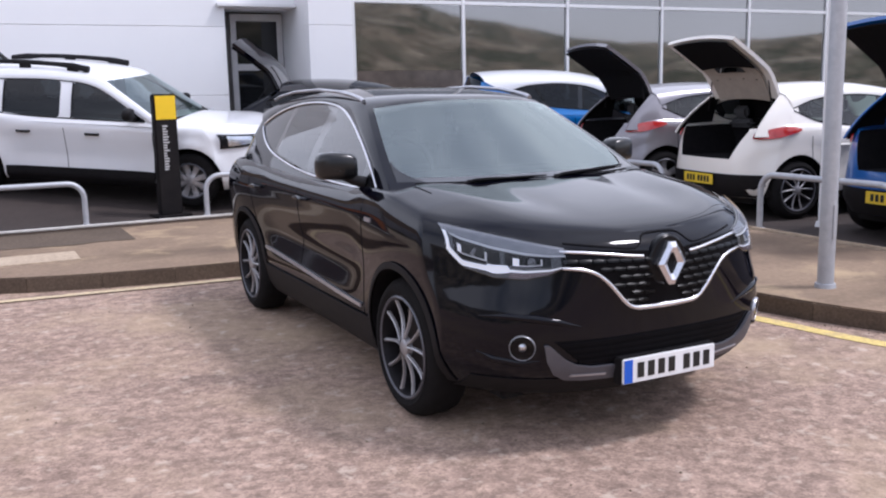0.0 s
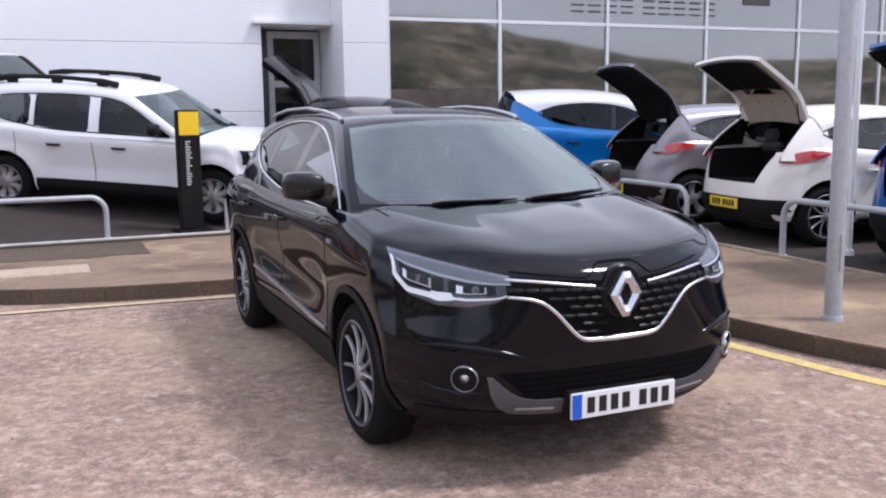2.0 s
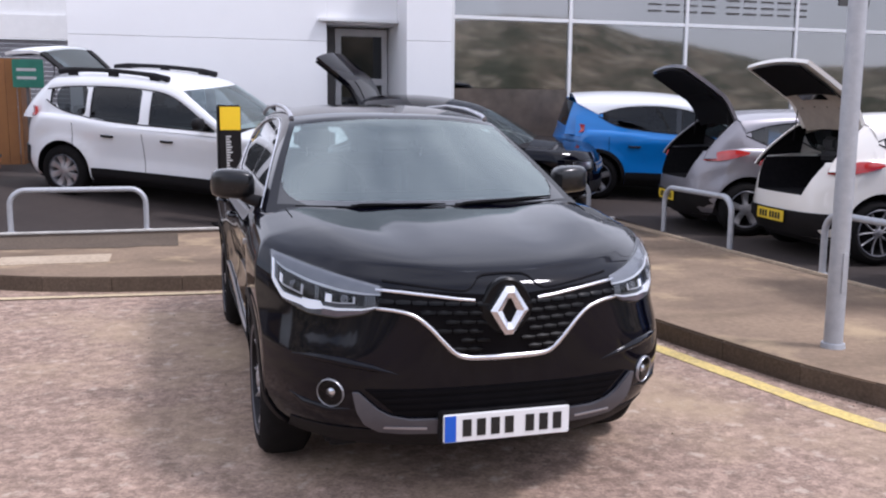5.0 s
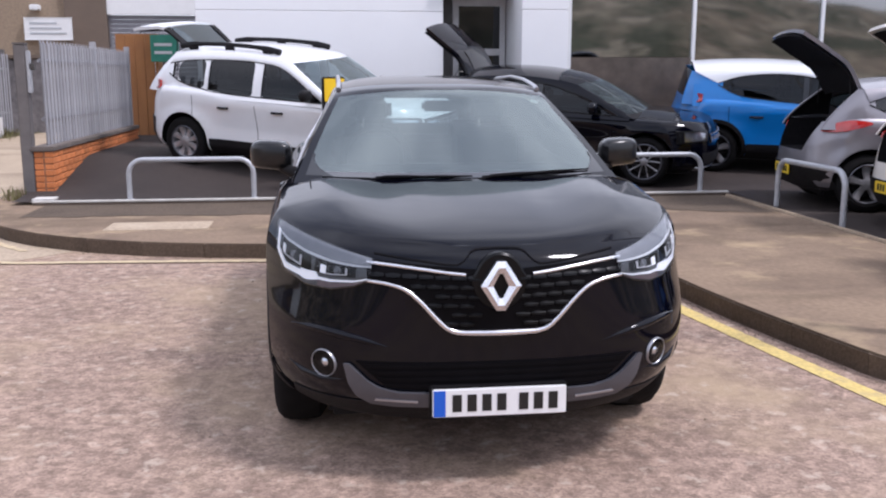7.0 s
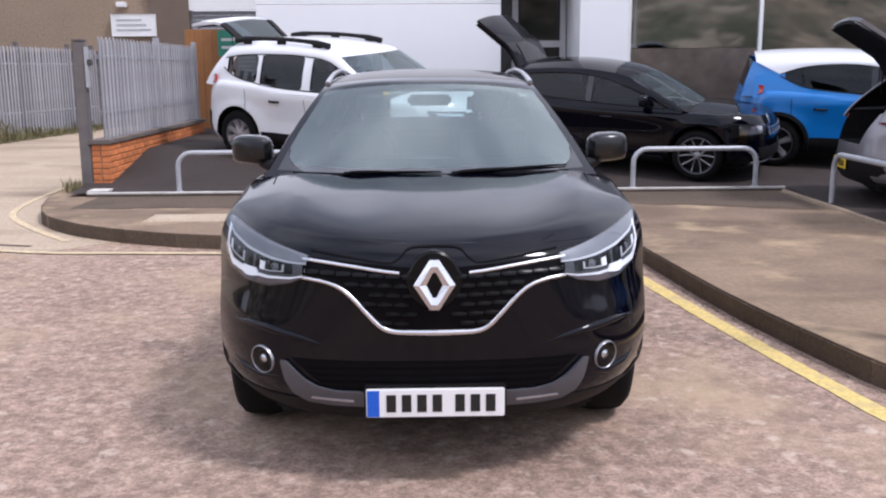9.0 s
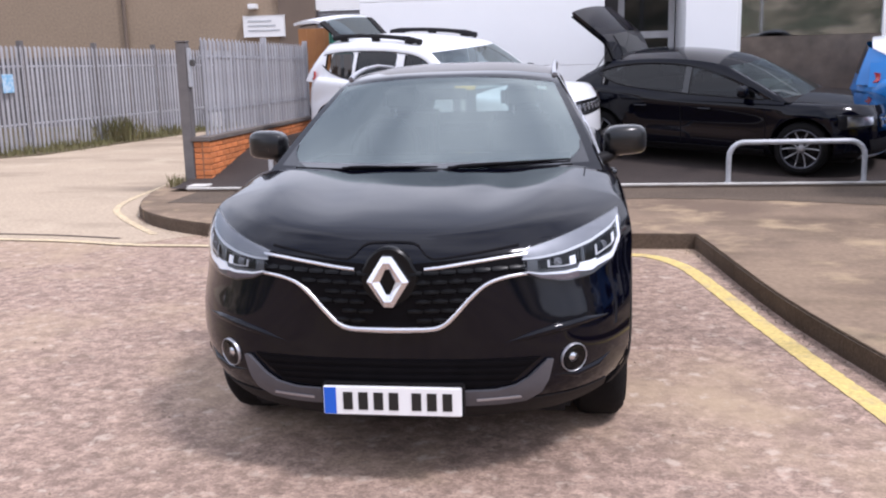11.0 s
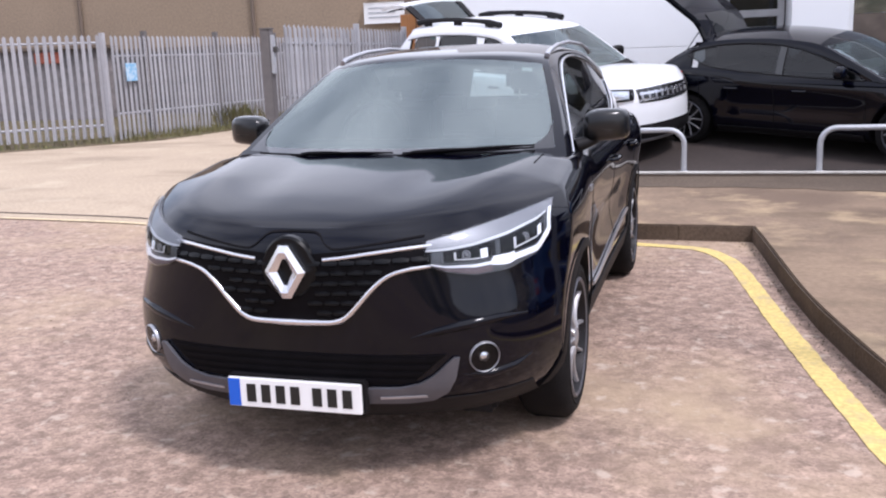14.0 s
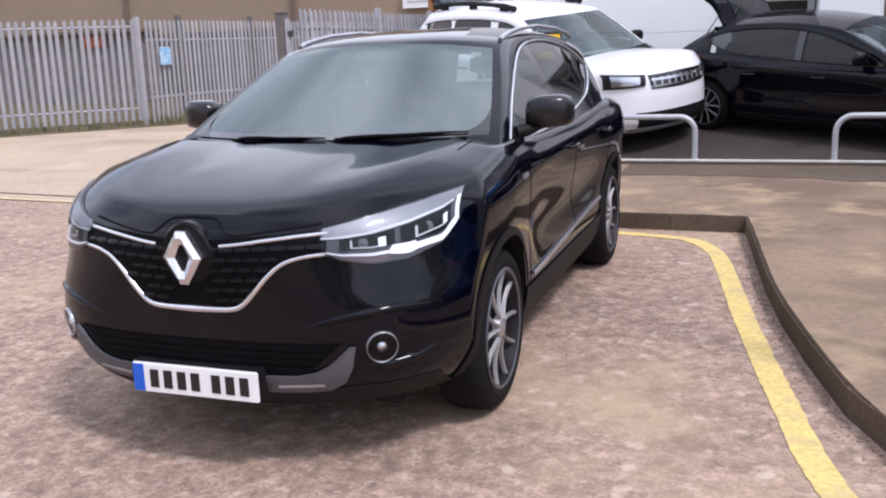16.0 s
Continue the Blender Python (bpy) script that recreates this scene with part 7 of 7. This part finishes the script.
        part("skin", ribbon(rows[3 if clear else 0:], 0.0, 0.04, (0, -0.4, 1)), paint, gate)
        if clear:
            part("pane", ribbon([row[1:-1] for row in rows[:4]], 0.012, 0.006, (0, -0.4, 1)), "parked_screen", gate, "tinted rear window in the raised tailgate")
            for cols in (slice(0, 2), slice(-2, None)):
                part("pane_frame", ribbon([row[cols] for row in rows[:4]], 0.0, 0.03, (0, -0.4, 1)), "black_plastic", gate)
            part("pane_frame", ribbon(rows[:2], -0.004, 0.012, (0, -0.4, 1)), "white_trim", gate)
        else:
            part("pane", ribbon([row[2:-2] for row in rows[:4]], 0.044, 0.004, (0, -0.4, 1)), "dark_glass", gate)
        inner = [[p + Vector((0, 0.004, -0.03)) for p in (row if gate_trim == "boot" else row[1:-1])] for row in rows]
        part("lining", ribbon(inner[4:], 0.0, 0.012, (0, 0.4, -1)), "boot", gate)
        if not clear:
            part("inner_frame", ribbon(inner[:5], 0.0, 0.010, (0, 0.4, -1)), gate_trim, gate)
        part("pane", ribbon([[p for p in row[2:-2]] for row in inner[3:5]], 0.016, 0.006, (0, 0.4, -1)), "boot" if gate_trim == "boot" else "dark_glass", gate)
        for k in range(4):
            p = inner[2][1 + 2 * k] + Vector((0, 0.0, -0.012))
            part("cap_hole", boxed(p - Vector((0.012, 0.02, 0.012)), p + Vector((0.012, 0.004, 0.012)), 0.003), "boot", gate)
        for s in (-1, 1):
            part("gas_strut", tube(bmesh.new(), [(s * hw * 0.64, L - 0.5, bz + 0.22), hinge + Vector((s * hw * 0.56, 0.2 * math.cos(tilt), 0.2 * math.sin(tilt) - 0.03))], 0.007, 6), "black_plastic", ob)
    part("underbody", boxed((-hw * 0.7, 0.3, gc - 0.02), (hw * 0.7, L - 0.25, gc + 0.12), 0.02), "black_plastic", ob)
    for y in (fo, fo + wb):
        part("axle", tube(bmesh.new(), [(-hw + 0.15, y, r), (hw - 0.15, y, r)], 0.045, 8), "black_plastic", ob)
    return ob


def stand(front, rear, W, wb, fo, side=-1):
    """The pose of a car on the sloping yard from the contact places of its two wheels on one side (side -1: its right, when looking from ahead it is -x)."""
    f, r = Vector((*front, yard_z(*front))), Vector((*rear, yard_z(*rear)))
    d = Vector((f.x - r.x, f.y - r.y, 0)).normalized()
    n = Vector((-d.y, d.x, 0))
    off = n * (W / 2 - 0.115)
    c = (f + r) / 2 + off
    fz = yard_z(*(f + off * 2).xy) / 2 + f.z / 2
    rz = yard_z(*(r + off * 2).xy) / 2 + r.z / 2
    lz = (yard_z(*(f + off * 2).xy) + yard_z(*(r + off * 2).xy)) / 2
    ahead = (Vector((d.x, d.y, (fz - rz) / wb))).normalized()
    left = Vector((n.x, n.y, (lz - (f.z + r.z) / 2) / (W - 0.23)))
    up_v = ahead.cross(left).normalized()
    left = up_v.cross(ahead).normalized()
    rot = Matrix((left * 1.0, -ahead, up_v)).transposed().to_4x4()
    mid = Vector((c.x, c.y, (fz + rz) / 2))
    origin = mid + ahead * (wb / 2 + fo)
    return Matrix.Translation(origin) @ rot


def angled(corner, phi, L, W, z):
    """The pose of a car parked nose away, from the ground place of its far rear corner; phi is its turn from square."""
    m = Matrix.Rotation(radians(90 - phi), 4, "Z")
    p = Vector((*corner, z)) - m @ Vector((W / 2, L, 0))
    return Matrix.Translation(p) @ m


parked_car("estate_suv", "white boxy off-road car with black roof rails, tailgate raised", "parked cars", stand((-0.26, 8.28), (-2.52, 9.64), 1.82, 2.673, 0.82), "paint_white", 4.31, 1.82, 1.62, 2.673, 0.82, 0.335, rails=True, open_gate=40, suv_like=True, cladding=True, gate_trim="paint_white", belt=1.01, glass="tinted", rim="steel")
parked_car("hatchback_car", "black hatchback with silver alloy wheels and its tailgate raised", "parked cars", stand((3.36, 8.30), (1.13, 9.42), 1.75, 2.60, 0.85), "paint_black", 4.15, 1.75, 1.39, 2.60, 0.85, 0.315, open_gate=68, hinge_in=0.84, rim="big", glass="tinted")
parked_car("compact_suv", "bright blue compact crossover with a white roof", "parked cars", stand((7.13, 8.38), (4.72, 9.20), 1.72, 2.546, 0.80), "paint_blue", 3.98, 1.72, 1.53, 2.546, 0.80, 0.32, roof="paint_white", suv_like=True, cladding=True, glass="tinted")
parked_car("hatchback_car", "silver hatchback with its tailgate raised", "parked cars", angled((4.76, 7.69), 11, 4.06, 1.73, 0.15), "paint_silver", 4.06, 1.73, 1.45, 2.589, 0.83, 0.31, open_gate=66)
parked_car("hatchback_car", "cream-white hatchback with its tailgate raised", "parked cars", angled((4.75, 5.69), 7, 4.06, 1.73, 0.13), "paint_cream", 4.06, 1.73, 1.45, 2.589, 0.83, 0.31, open_gate=66, gate_trim="tailgate_trim", rim="big")
parked_car("hatchback_car", "dark blue hatchback with its tailgate raised", "parked cars", angled((4.66, 3.23), 5, 4.06, 1.76, 0.12), "paint_darkblue", 4.06, 1.76, 1.5, 2.589, 0.83, 0.31, open_gate=66)
